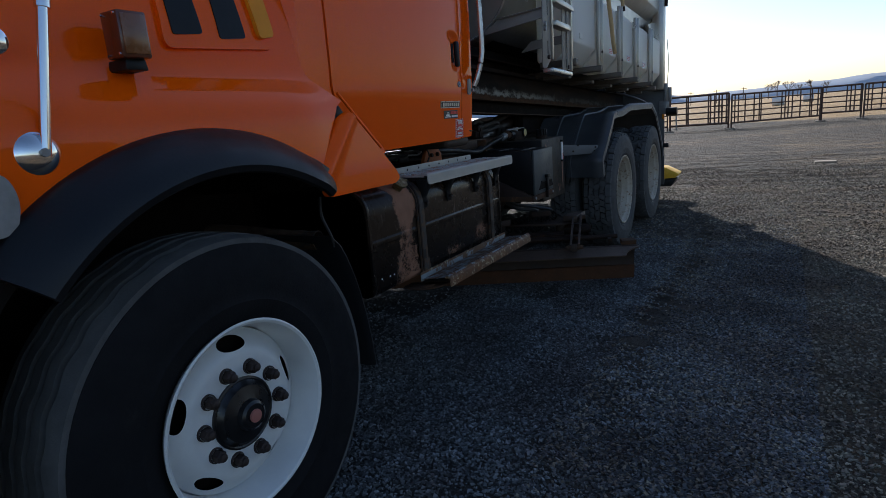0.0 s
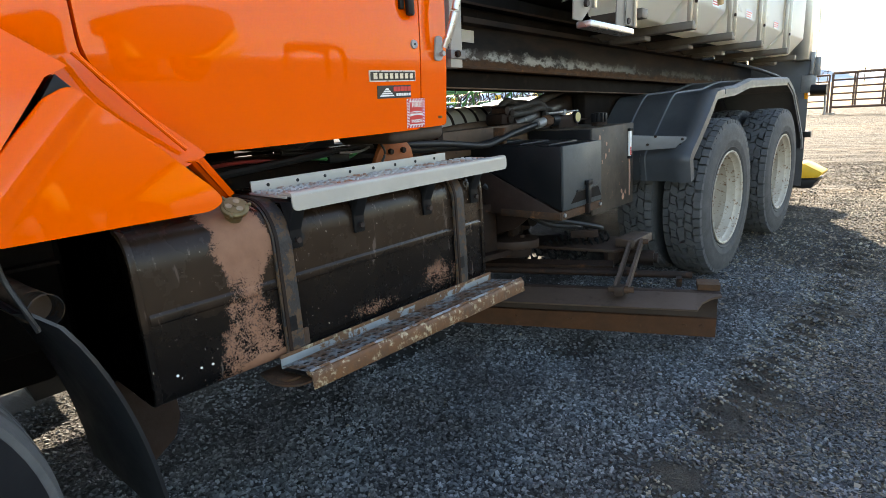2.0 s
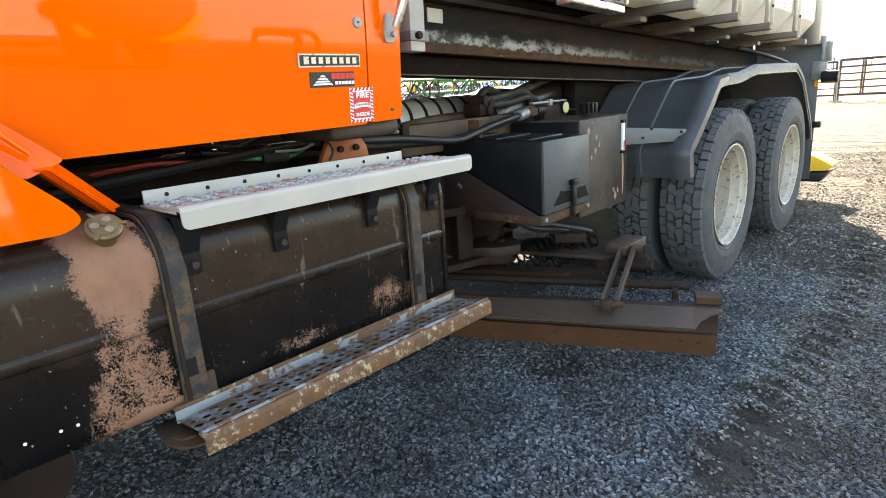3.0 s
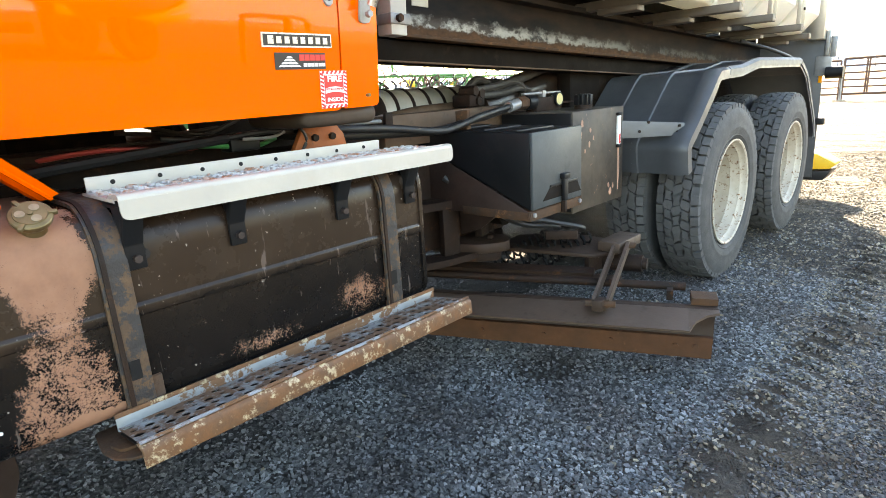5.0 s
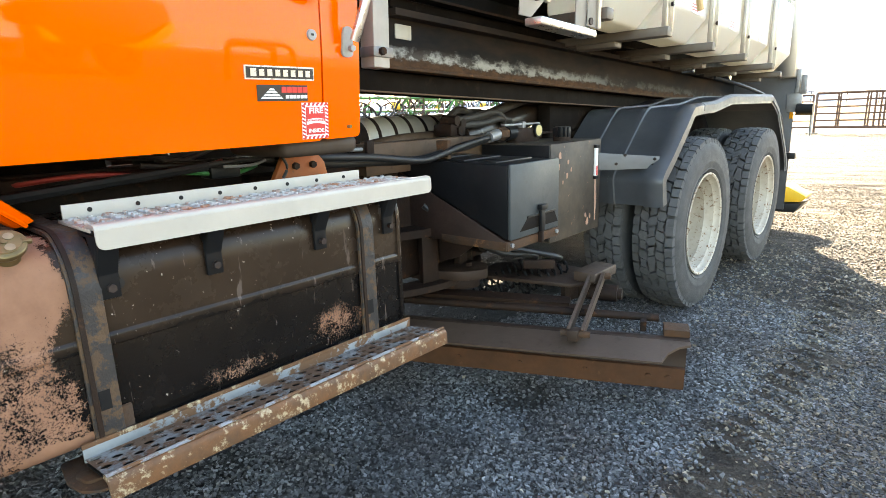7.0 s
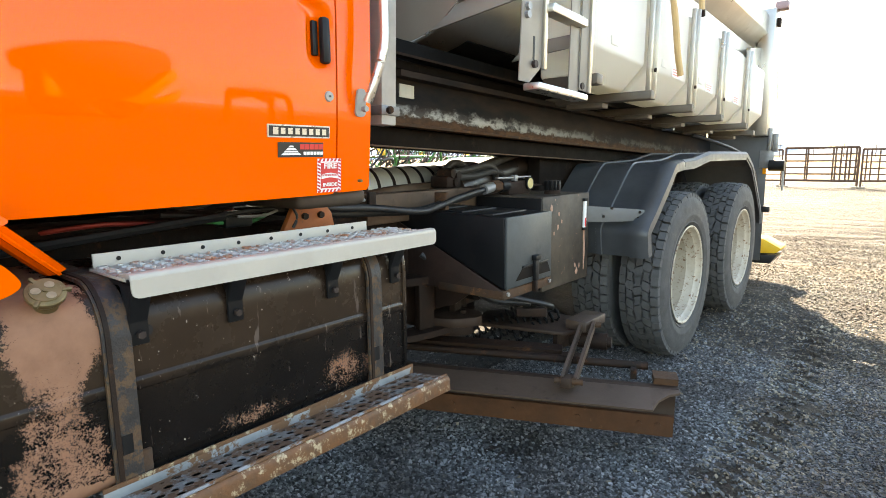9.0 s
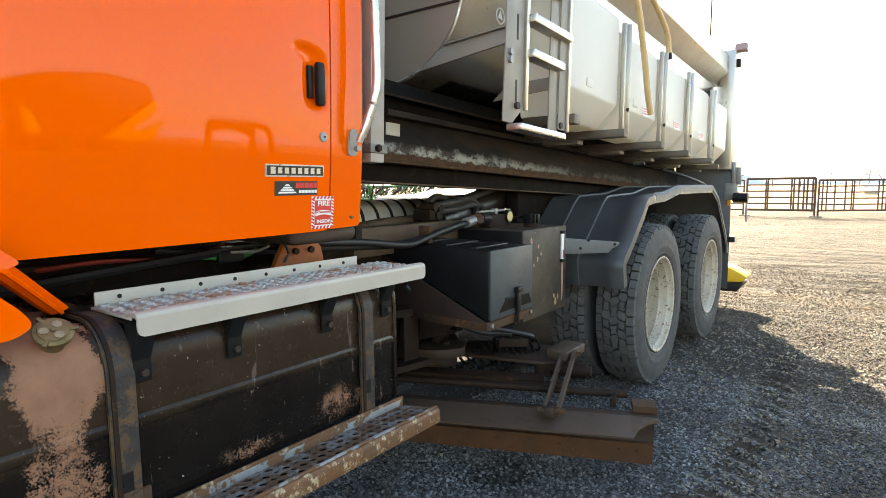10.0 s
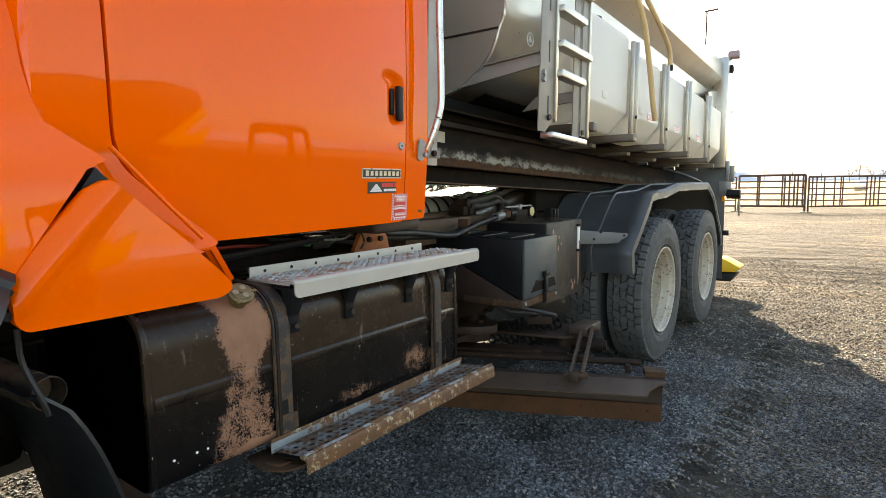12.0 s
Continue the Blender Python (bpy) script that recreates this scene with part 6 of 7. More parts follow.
def hung(ob):
    """Turns a thing built level to the body's slight fall towards the rear."""
    m = Matrix.Translation((0, TILT_Y, 1.45)) @ Matrix.Rotation(math.atan(SLOPE), 4, "X") @ Matrix.Translation((0, -TILT_Y, -1.45))
    ob.matrix_basis = m @ ob.matrix_basis
    return ob


B0, B1 = 2.46, 6.95
sec = [(-0.02, 2.75), (-0.022, 2.25), (-0.05, 2.11), (-0.105, 1.98), (-0.195, 1.885), (-0.32, 1.82), (-0.55, 1.782), (CX, 1.765)]
sec = dense(sec, 3)
full = sec + [(2 * CX - x, z) for x, z in sec[-2::-1]]
q = bmesh.new()
rows = [[q.verts.new((x, y, z)) for x, z in full] for y in (B0, B0 + 0.02, 3.4, 4.6, 5.8, B1)]
for a, b in zip(rows, rows[1:]):
    for k in range(len(full) - 1):
        q.faces.new((a[k], a[k + 1], b[k + 1], b[k]))
part("barrel", q, STAINLESS, body, "rounded stainless barrel", 30)
part("front_head", prism(full, "y", B0 - 0.012, B0 - 0.002), mat("dull_stainless_head", (0.31, 0.255, 0.21), 0.5, 0.25, 0.08, 2, 0.05, 30), body, "dull grey front head")
part("rear_head", prism(full, "y", B1 - 0.01, B1 + 0.02), STAINLESS, body)
ln = [(x + 0.006 * (1 if x > CX else -1), z - 0.006) for x, z in full]
part("head_seam", tube([(x, B0 - 0.006, z) for x, z in ln[::2]], 0.009, 8), STAINLESS, body)
part("head_line", box(2 * CX + 0.1, -0.06, B0 - 0.016, B0 - 0.012, 2.085, 2.095), STEEL_DARK, body)
# black sheet just below the barrel, and the stringers under it
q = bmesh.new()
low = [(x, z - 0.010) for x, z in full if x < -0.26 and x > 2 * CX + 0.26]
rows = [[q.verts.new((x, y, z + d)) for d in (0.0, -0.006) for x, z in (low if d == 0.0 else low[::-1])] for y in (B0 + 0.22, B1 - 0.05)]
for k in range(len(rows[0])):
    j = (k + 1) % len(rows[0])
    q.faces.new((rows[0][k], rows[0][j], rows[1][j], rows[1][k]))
part("belly_pan", q, DULL_BLACK, body, "black sheet following the barrel's underside", 30)
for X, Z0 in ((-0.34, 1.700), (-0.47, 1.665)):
    st = part("stringer", prism([(X, Z0), (X + 0.05, Z0), (X + 0.05, Z0 + 0.008), (X + 0.008, Z0 + 0.008), (X + 0.008, Z0 + 0.075), (X, Z0 + 0.075)], "y", 2.20, 6.90, 0.001), DULL_BLACK, body, "black angle stringer")
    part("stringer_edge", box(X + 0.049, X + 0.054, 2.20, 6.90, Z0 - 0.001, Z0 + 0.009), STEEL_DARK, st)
# long sills and hoist frame
for X in (-0.36, 2 * CX + 0.36):
    Z0 = 1.44 if X > CX else 1.56
    part("long_sill", prism([(X, Z0), (X + 0.01, Z0), (X + 0.01, 1.62), (X + 0.07, 1.62), (X + 0.07, 1.645), (X - 0.02, 1.645), (X - 0.02, Z0 + 0.025), (X - 0.07, Z0 + 0.025), (X - 0.07, Z0)], "y", 2.27, 6.95), SILL if X > CX else BLACK, body, "dark long sill with worn and reflection-bright patches")
part("sill_flange", box(-0.40, -0.335, 2.27, 6.95, 1.425, 1.438, 0.003), RUSTY, body, "rusty lower flange")
part("hoist_frame", box(-0.56, -0.42, 2.1, 5.6, 1.340, 1.424, 0.006), DARK_VOID, body)
part("frame_edge", box(-0.43, -0.405, 2.1, 5.6, 1.338, 1.345, 0.002), CHANNEL, body)
part("floor_pan", box(2 * CX + 0.35, -0.35, 2.30, 6.95, 1.66, 1.70, 0.01), DARK_VOID, body)
for k in range(9):
    part("floor_beam", box(2 * CX + 0.33, -0.37, 2.5 + k * 0.5, 2.57 + k * 0.5, 1.58, 1.66), DARK_VOID, body)
part("saddle_rib", box(-0.62, -0.56, 2.3, 6.9, 1.44, 1.74, 0.01), DARK_VOID, body)
part("sill_plate", box(-0.352, -0.345, 2.32, 2.41, 1.545, 1.60, 0.002), mat("cream_tag", (0.62, 0.58, 0.48), 0.5, 0, 0.08, 15), body, "cream identification tag")
leg = part("headboard_leg", box(-0.262, -0.190, 2.065, 2.140, 1.405, 2.9, 0.004), mat("pale_galvanised_leg", (0.50, 0.49, 0.46), 0.45, 0.2, 0.12, 8, 0.1, 60), body, "galvanised headboard leg")
# Unseen dark panel added to block orange light bouncing off the cab.
part("bounce_block", box(-1.85, -0.24, 1.95, 1.99, 1.25, 2.85, 0.01), DARK_VOID, body, "unseen dark panel added behind the cab to block orange bounce")
part("leg_bracket", box(-0.255, -0.180, 2.055, 2.150, 1.440, 1.475, 0.004), GALV, body)
part("leg_bolt", rod((-0.20, 2.09, 1.458), (-0.165, 2.09, 1.458), 0.014, 6), STEEL_DARK, body)
# outriggers, posts
POSTS = (3.575, 4.255, 4.92, 5.66)
for yy in POSTS + (6.42,):
    if yy in POSTS:
        ps = part("post", prism([(yy - 0.015, 1.640), (yy + 0.015, 1.640), (yy + 0.015, 2.235), (yy - 0.015, 2.235)], "x", 0.222, 0.250, 0.003), STAINLESS, body, "slim stainless post")
        part("post_flange", box(0.225, 0.268, yy + 0.012, yy + 0.018, 1.65, 2.23, 0.001), STAINLESS, ps)
        part("post_bolt", rod((0.26, yy, 1.775), (0.27, yy, 1.775), 0.010, 6), STEEL_DARK, ps)
    part("outrigger", box(-0.36, 0.262 if yy in POSTS else 0.16, yy - 0.032, yy + 0.032, 1.628, 1.672, 0.004), BROWN_CHANNEL, body, "stainless outrigger channel")
    part("outrigger_foot", box(-0.22, 0.0, yy - 0.040, yy + 0.040, 1.600, 1.628, 0.004), BROWN_CHANNEL, body)
part("outrigger", box(-0.02, 0.25, 2.93, 2.99, 1.625, 1.67, 0.004), BROWN_CHANNEL, body)
# ladder
DULL = mat("dull_stainless", (0.27, 0.248, 0.222), 0.5, 0.25, 0.08, 6, 0.06, 40, spots=(0.27, 0.24, 0.21), spot_scale=9, spot_at=0.60, spot_soft=0.15)
lad = part("ladder", prism([(2.356, 1.565), (2.425, 1.565), (2.512, 1.635), (2.512, 2.85), (2.378, 2.85), (2.372, 2.03)], "x", 0.212, 0.218, 0.001), DULL, body, "stainless fold-down ladder with slotted side plates")
part("ladder_rail", box(0.214, 0.230, 2.510, 2.530, 1.625, 2.85, 0.004), STAINLESS, lad, "bright bent edge")
part("side_plate", box(0.212, 0.218, 2.735, 2.818, 1.56, 2.85, 0.001), DULL, lad)
part("side_plate", box(0.220, 0.225, 2.815, 2.890, 1.585, 2.85, 0.001), DULL, lad)
part("ladder_rail", box(0.220, 0.236, 2.888, 2.908, 1.580, 2.85, 0.004), STAINLESS, lad, "bright bent edge")
part("rung", box(0.190, 0.262, 2.425, 2.825, 1.538, 1.566, 0.006), SATIN, lad, "bright bottom rung")
for z, y0, y1 in ((1.850, 2.525, 2.812), (1.988, 2.53, 2.886), (2.150, 2.525, 2.812), (2.290, 2.53, 2.886), (2.450, 2.525, 2.812), (2.590, 2.53, 2.886)):
    rg = part("rung", box(0.195, 0.255, y0, y1, z - 0.016, z + 0.016, 0.005), STAINLESS, lad)
    for k in range(14):
        yk = lerp(y0 + 0.02, y1 - 0.02, k / 13)
        part("grip_bump", box(0.20, 0.25, yk - 0.006, yk + 0.006, z + 0.0155, z + 0.020), STAINLESS, rg)
for yy, zz in ((2.450, 1.635), (2.835, 1.604), (2.844, 1.866), (2.392, 1.80), (2.395, 1.83)):
    part("ladder_bolt", rod((0.216, yy, zz), (0.232, yy, zz), 0.014, 10), NUT if zz < 1.7 else GALV, lad)
for yy, z0, z1 in ((2.450, 1.650, 1.735), (2.452, 1.888, 1.985), (2.452, 2.12, 2.22)):
    part("ladder_slot", box(0.2175, 0.2192, yy - 0.006, yy + 0.006, z0, z1, 0.0), BLACK_CLEAN, lad)
part("head_gusset", prism([(-0.245, 1.812), (-0.10, 1.900), (0.20, 1.925), (0.20, 1.868)], "y", 2.40, 2.412, 0.001), DULL, body, "stainless gusset")
part("gusset_flange", prism([(-0.10, 1.900), (0.20, 1.924), (0.20, 1.930), (-0.10, 1.906)], "y", 2.385, 2.41, 0.001), DULL, body)
part("head_gusset", prism([(-0.11, 1.735), (-0.03, 1.805), (0.20, 1.815), (0.20, 1.762), (-0.02, 1.745)], "y", 2.80, 2.812, 0.001), DULL, body)
em = part("emblem", lathe([(0, 0.030), (0.003, 0.030), (0.003, 0.036), (0, 0.036)], 28, closed=True), WHITE_VINYL, body, "small round maker's emblem")
em.matrix_basis = pose(-0.016, 2.70, 2.085)
part("emblem_mark", prism([(2.682, 2.072), (2.718, 2.072), (2.70, 2.106)], "x", -0.017, -0.013), WHITE_VINYL, em)
# top rail and rear corner
part("top_rail", prism([(-0.03, 2.50), (0.105, 2.635), (0.105, 2.80), (-0.03, 2.86), (-0.08, 2.80), (-0.08, 2.50)], "y", 2.5, 7.0, 0.006), STAINLESS, body, "broad stainless top rail")
part("corner_post", box(0.02, 0.165, 6.93, 7.09, 1.66, 2.86, 0.008), STAINLESS, body, "stainless rear corner post")
part("corner_gusset", prism([(6.50, 2.42), (6.93, 2.10), (6.93, 2.50)], "x", 0.02, 0.06, 0.003), STAINLESS, body)
part("tailgate_hinge", box(0.165, 0.195, 7.00, 7.07, 2.70, 2.78, 0.006), STEEL_DARK, body)
part("tailgate_chain", tube([(0.18, 7.12, 2.3), (0.20, 7.13, 2.0), (0.19, 7.13, 1.8), (0.20, 7.12, 1.62)], 0.005, 6), GALV, body)
part("latch_plate", box(0.166, 0.20, 7.02, 7.10, 1.52, 1.74, 0.006), GALV, body)
part("tailgate", box(2 * CX - 0.02, 0.02, 6.98, 7.04, 1.70, 2.8, 0.01), STAINLESS, body)
fl = part("work_light", box(0.13, 0.25, 7.02, 7.14, 2.86, 2.94, 0.02), mat("smoked_rose_lens", (0.30, 0.20, 0.21), 0.3, 0, 0.1, 20), body, "small work light with a smoked rose lens")
part("light_stalk", rod((0.12, 7.02, 2.80), (0.16, 7.06, 2.90), 0.012, 8), STEEL_DARK, fl)
part("light_stalk", rod((0.10, 6.1, 2.78), (0.10, 6.1, 3.12), 0.007, 8), RUSTY, body)
part("light_arm", rod((0.08, 6.1, 3.12), (0.20, 6.1, 3.125), 0.009, 8), RUSTY, body)
part("marker_lamp", rod((-0.10, 5.62, 1.585), (-0.02, 5.62, 1.585), 0.020, 12), CHROME, body)
part("marker_lamp", rod((-0.12, 4.85, 1.585), (-0.04, 4.85, 1.585), 0.016, 12), CHROME, body)
part("air_hose", tube([(-0.1, 5.5, 1.58), (0.05, 5.75, 1.52), (0.12, 6.2, 1.45), (0.15, 6.6, 1.30), (0.12, 6.9, 1.15)], 0.014, 8), HOSE, body)
hung(body)

# brine pods
pods = []
spans = ((2.945, 3.548, 2.27), (3.604, 4.228, 2.21), (4.288, 4.892, 2.21), (4.948, 5.632, 2.21), (5.688, 6.390, 2.20))
for y0, y1, top in spans:
    pod = thing("brine_tank", (0.1, (y0 + y1) / 2, 1.66), "white moulded plastic brine tank between stainless posts", "tank", "brine tanks along the body")
    part("shell", prism(rounded([(-0.045, 1.668), (0.105, 1.672), (0.216, 1.798), (0.216, top), (-0.045, top)], [0.02, 0.015, 0.012, 0.04, 0.03], 3), "y", y0, y1, 0.012, seg=3), POLY, pod)
    part("filler_lid", rod((0.09, (y0 + y1) / 2, top - 0.002), (0.09, (y0 + y1) / 2, top + 0.045), 0.062, 20), BLACK_CLEAN, pod, "black screw lid")
    part("moulded_boss", box(0.2165, 0.221, lerp(y0, y1, 0.30), lerp(y0, y1, 0.42), 1.83, 1.87, 0.002), POLY, pod)
    lb = lerp(y0, y1, 0.72)
    if y0 > 3.6 and y0 < 5.5:
        part("warning_label", box(0.2180, 0.2195, lb - 0.09, lb + 0.06, 1.80, 1.86), WHITE_VINYL, pod, "small faded label")
        for k in range(3):
            part("label_bar", box(0.2196, 0.2200, lb - 0.08, lb + 0.02 + 0.01 * k, 1.812 + 0.014 * k, 1.819 + 0.014 * k), RED_VINYL, pod)
    hung(pod)
hz = thing("hose", (0.28, 3.9, 1.7), "yellow rubber hose hanging down beside the brine tanks", "hose")
part("hose_run", tube([(0.05, 3.40, 2.85), (0.20, 3.47, 2.62), (0.272, 3.64, 2.35), (0.280, 3.79, 2.05), (0.280, 3.87, 1.85), (0.282, 3.93, 1.735)], 0.017, 10), YELLOW_HOSE, hz)
part("hose_run", tube([(0.05, 3.60, 2.85), (0.19, 3.70, 2.62), (0.250, 3.98, 2.42), (0.258, 4.28, 2.28), (0.258, 4.34, 2.16)], 0.016, 10), YELLOW_HOSE, hz)
part("hose_end", rod((0.258, 4.35, 2.12), (0.258, 4.34, 2.16), 0.019, 10), STEEL_DARK, hz)

# ---- underbody plow ----
plow = thing("underbody_plow", (-0.3, 2.7, 0.0), "rust-brown underbody plow with curved blade, links and springs", "plow")
PR = Vector((0.635, 2.995, 0.0))
PD = Vector((0.915, 0.403, 0.0)).normalized()
PN = Vector((PD.y, -PD.x, 0.0))


ROLL = radians(13)


def pt(u, n, z):
    """A point of the blade: u back from its outer end, n across it, z up, rolled about the hinge."""
    dz = z - 0.33
    return PR - PD * u + PN * (n * math.cos(ROLL) + dz * math.sin(ROLL)) + Vector((0, 0, 0.345 + dz * math.cos(ROLL) - n * math.sin(ROLL)))


def blade(profile, u0, u1, steps=2):
    """Extrudes an (n, z) section along the blade's line; u runs back from its outer end."""
    q = bmesh.new()
    rows = []
    for k in range(steps + 1):
        u = lerp(u0, u1, k / steps)
        rows.append([q.verts.new(pt(u, n, z)) for n, z in profile])
    n = len(profile)
    for a, b in zip(rows, rows[1:]):
        for j in range(n):
            q.faces.new((a[j], a[(j + 1) % n], b[(j + 1) % n], b[j]))
    q.faces.new(rows[0])
    q.faces.new(rows[-1])
    return q


mb = [(0.010, 0.095), (-0.012, 0.150), (-0.018, 0.20), (-0.005, 0.255), (0.030, 0.292), (0.075, 0.305)]
mb = dense(mb, 3)
shell = mb + [(n - 0.012, z + 0.006) for n, z in mb[::-1]]
part("moldboard", blade(shell, 0.0, 3.0), PLOW, plow, "curved steel moldboard", 40)
part("moldboard_lip", blade([(0.070, 0.300), (0.245, 0.318), (0.245, 0.326), (0.070, 0.312)], 0.115, 2.9), PLOW_LIP, plow, "flat top lip")
q = bmesh.new()
c = [pt(0.0, 0.070, 0.300), pt(0.116, 0.070, 0.300), pt(0.116, 0.244, 0.318), pt(0.09, 0.18, 0.316), pt(0.045, 0.125, 0.310), pt(0.0, 0.100, 0.306)]
lo_ = [q.verts.new(p) for p in c]
hi_ = [q.verts.new(p + Vector((0, 0, 0.010))) for p in c]
q.faces.new(lo_)
q.faces.new(hi_)
for k in range(6):
    q.faces.new((lo_[k], lo_[(k + 1) % 6], hi_[(k + 1) % 6], hi_[k]))
part("lip_corner", q, PLOW_LIP, plow)
ce = part("cutting_edge", blade([(0.030, 0.030), (0.016, 0.030), (0.004, 0.130), (0.018, 0.130)], 0.004, 3.0), PLOW_EDGE, plow, "rusty bolted cutting edge")
for u in (0.07, 0.15, 0.42, 0.72, 1.02, 1.32, 1.62):
    p = pt(u, 0.020, 0.085)
    part("edge_bolt", rod(p, p + PN * 0.012, 0.012, 8), PLOW_EDGE, ce)
part("end_rib", blade([(-0.06, 0.28), (0.03, 0.300), (0.03, 0.335), (-0.06, 0.315)], 0.0, 0.10), RUSTY, plow)
part("end_lug", blade([(-0.03, 0.30), (0.0, 0.30), (0.0, 0.345), (-0.03, 0.345)], 0.17, 0.195), STEEL_DARK, plow)


part("hinge_shaft", rod(pt(0.12, -0.06, 0.335), pt(2.6, -0.06, 0.335), 0.018, 12), STEEL_DARK, plow, "long hinge shaft")
part("push_bar", blade([(-0.14, 0.315), (-0.08, 0.315), (-0.08, 0.365), (-0.14, 0.365)], 0.50, 2.4), STEEL_DARK, plow)
part("push_bar", blade([(-0.10, 0.315), (-0.06, 0.315), (-0.06, 0.350), (-0.10, 0.350)], 0.38, 0.80), PLOW, plow)
# link pair
for du in (-0.028, 0.028):
    a, b = Vector((0.195, 3.03, 0.495)), Vector((0.285, 2.665, 0.345))
    a, b = a + PD * du, b + PD * du
    d = (b - a).normalized()
    q = bmesh.new()
    s = PD * 0.007
    w = d.cross(PD).normalized() * 0.024
    ring = [[q.verts.new(p + sx * s + sw * w) for sx, sw in ((-1, -1), (1, -1), (1, 1), (-1, 1))] for p in (a, b)]
    for k in range(4):
        q.faces.new((ring[0][k], ring[0][(k + 1) % 4], ring[1][(k + 1) % 4], ring[1][k]))
    q.faces.new(ring[0])
    q.faces.new(ring[1])
    part("link_bar", q, PLOW_LIP, plow, "flat link bar")
part("link_pin", rod(Vector((0.285, 2.665, 0.345)) - PD * 0.06, Vector((0.285, 2.665, 0.345)) + PD * 0.06, 0.014, 10), RUSTY, plow)
part("link_pin", rod(Vector((0.195, 3.03, 0.495)) - PD * 0.06, Vector((0.195, 3.03, 0.495)) + PD * 0.06, 0.014, 10), RUSTY, plow)
part("link_lug", prism([(0.265, 2.63), (0.305, 2.645), (0.300, 2.70), (0.26, 2.69)], "z", 0.318, 0.365, 0.003), PLOW, plow)
part("deck_plate", prism([(-0.35, 2.80), (0.12, 2.92), (0.19, 3.05), (0.19, 3.20), (-0.15, 3.22), (-0.40, 3.05)], "z", 0.448, 0.466, 0.003), PLOW, plow, "brown deck plate")
part("deck_cap", box(0.10, 0.21, 2.98, 3.20, 0.468, 0.515, 0.006), PLOW_LIP, plow)
part("deck_bolt", rod((0.12, 3.15, 0.46), (0.12, 3.15, 0.50), 0.018, 6), RUSTY, plow)
part("trunnion", rod((0.02, 3.10, 0.38), (0.24, 3.16, 0.38), 0.042, 14), STEEL_DARK, plow)
part("trunnion_cap", rod((0.22, 3.155, 0.38), (0.26, 3.166, 0.38), 0.028, 12), STEEL_DARK, plow)
part("hanger_cheek", prism([(2.95, 0.36), (3.22, 0.34), (3.22, 0.45), (2.95, 0.45)], "x", 0.05, 0.075, 0.003), STEEL_DARK, plow)
tt = part("turntable", lathe([(-0.015, 0.62), (0.015, 0.62), (0.015, 0.50), (-0.015, 0.50)], 56, closed=True), STEEL_DARK, plow, "heavy turntable ring")
tt.matrix_basis = pose(-0.95, 2.62, 0.47, 0, 90, 0)
part("ring_arm", prism(rounded([(-0.55, 2.52), (-0.30, 2.62), (-0.22, 2.74), (-0.30, 2.84), (-0.55, 2.80)], 0.05), "z", 0.478, 0.525, 0.006), PLOW, plow, "thick rounded swing arm")
part("ring_arm", prism(rounded([(-0.53, 2.55), (-0.32, 2.64), (-0.26, 2.73), (-0.33, 2.81), (-0.53, 2.78)], 0.05), "z", 0.43, 0.476, 0.006), STEEL_DARK, plow)
part("arm_bolt", rod((-0.34, 2.74, 0.52), (-0.34, 2.74, 0.54), 0.016, 6), STEEL_DARK, plow)
for k in range(3):
    q0, q1 = Vector((-0.20 + 0.10 * k, 3.00 + 0.05 * k, 0.50)), Vector((-0.32 + 0.10 * k, 2.76 + 0.04 * k, 0.40))
    pts = []
    d = (q1 - q0)
    s = d.normalized().cross(Vector((0, 0, 1))).normalized()
    u = s.cross(d.normalized())
    for j in range(61):
        a = j / 60 * 2 * math.pi * 8
        pts.append(q0 + d * (j / 60) + 0.026 * (math.cos(a) * s + math.sin(a) * u))
    part("coil_spring", tube(pts, 0.006, 6, steps=1), DULL_BLACK, plow, "coil trip spring")
part("main_beam", box(-1.7, -0.52, 2.35, 2.50, 0.55, 0.80, 0.01), DARK_VOID, plow)
part("slew_ring", lathe([(-0.018, 0.60), (0.018, 0.60), (0.018, 0.44), (-0.018, 0.44)], 48, closed=True), STEEL_DARK, plow, "rusty upper slewing ring").matrix_basis = pose(-0.95, 2.62, 0.73, 0, 90, 0)
for ang in (-62, -38, -10, 16, 40, 66):
    ca, sa = math.cos(radians(ang)), math.sin(radians(ang))
    px, py = -0.95 + 0.555 * ca, 2.62 + 0.555 * sa
    post = part("ring_post", box(-0.018, 0.018, -0.045, 0.045, 0.487, 0.713, 0.004), STEEL_DARK, plow)
    post.matrix_basis = pose(px, py, 0, 0, 0, ang)
part("hanger_plate", box(-0.52, -0.49, 2.15, 3.05, 0.50, 0.95, 0.006), STEEL_DARK, plow, "brown frame hanger plate")
part("hanger_plate", prism([(2.60, 0.75), (2.72, 0.75), (2.74, 0.90), (2.58, 0.90)], "x", -0.45, -0.33, 0.006), STEEL_DARK, plow)
part("cross_tube", rod((-1.6, 2.95, 0.60), (-0.40, 2.95, 0.60), 0.06, 14), DARK_VOID, plow)
part("plow_hose", tube([(-0.40, 2.5, 0.85), (-0.28, 2.62, 0.72), (-0.20, 2.80, 0.60), (-0.12, 2.98, 0.56), (-0.20, 3.10, 0.50)], 0.014, 8), HOSE, plow)
part("plow_hose", tube([(-0.36, 2.55, 0.83), (-0.22, 2.72, 0.66), (-0.12, 2.90, 0.60), (-0.02, 3.05, 0.55), (-0.1, 3.16, 0.50)], 0.012, 8), HOSE, plow)
part("hose_rack", prism([(-0.10, 2.86), (0.02, 2.94), (0.01, 2.96), (-0.11, 2.88)], "z", 0.52, 0.56, 0.002), STEEL_DARK, plow)

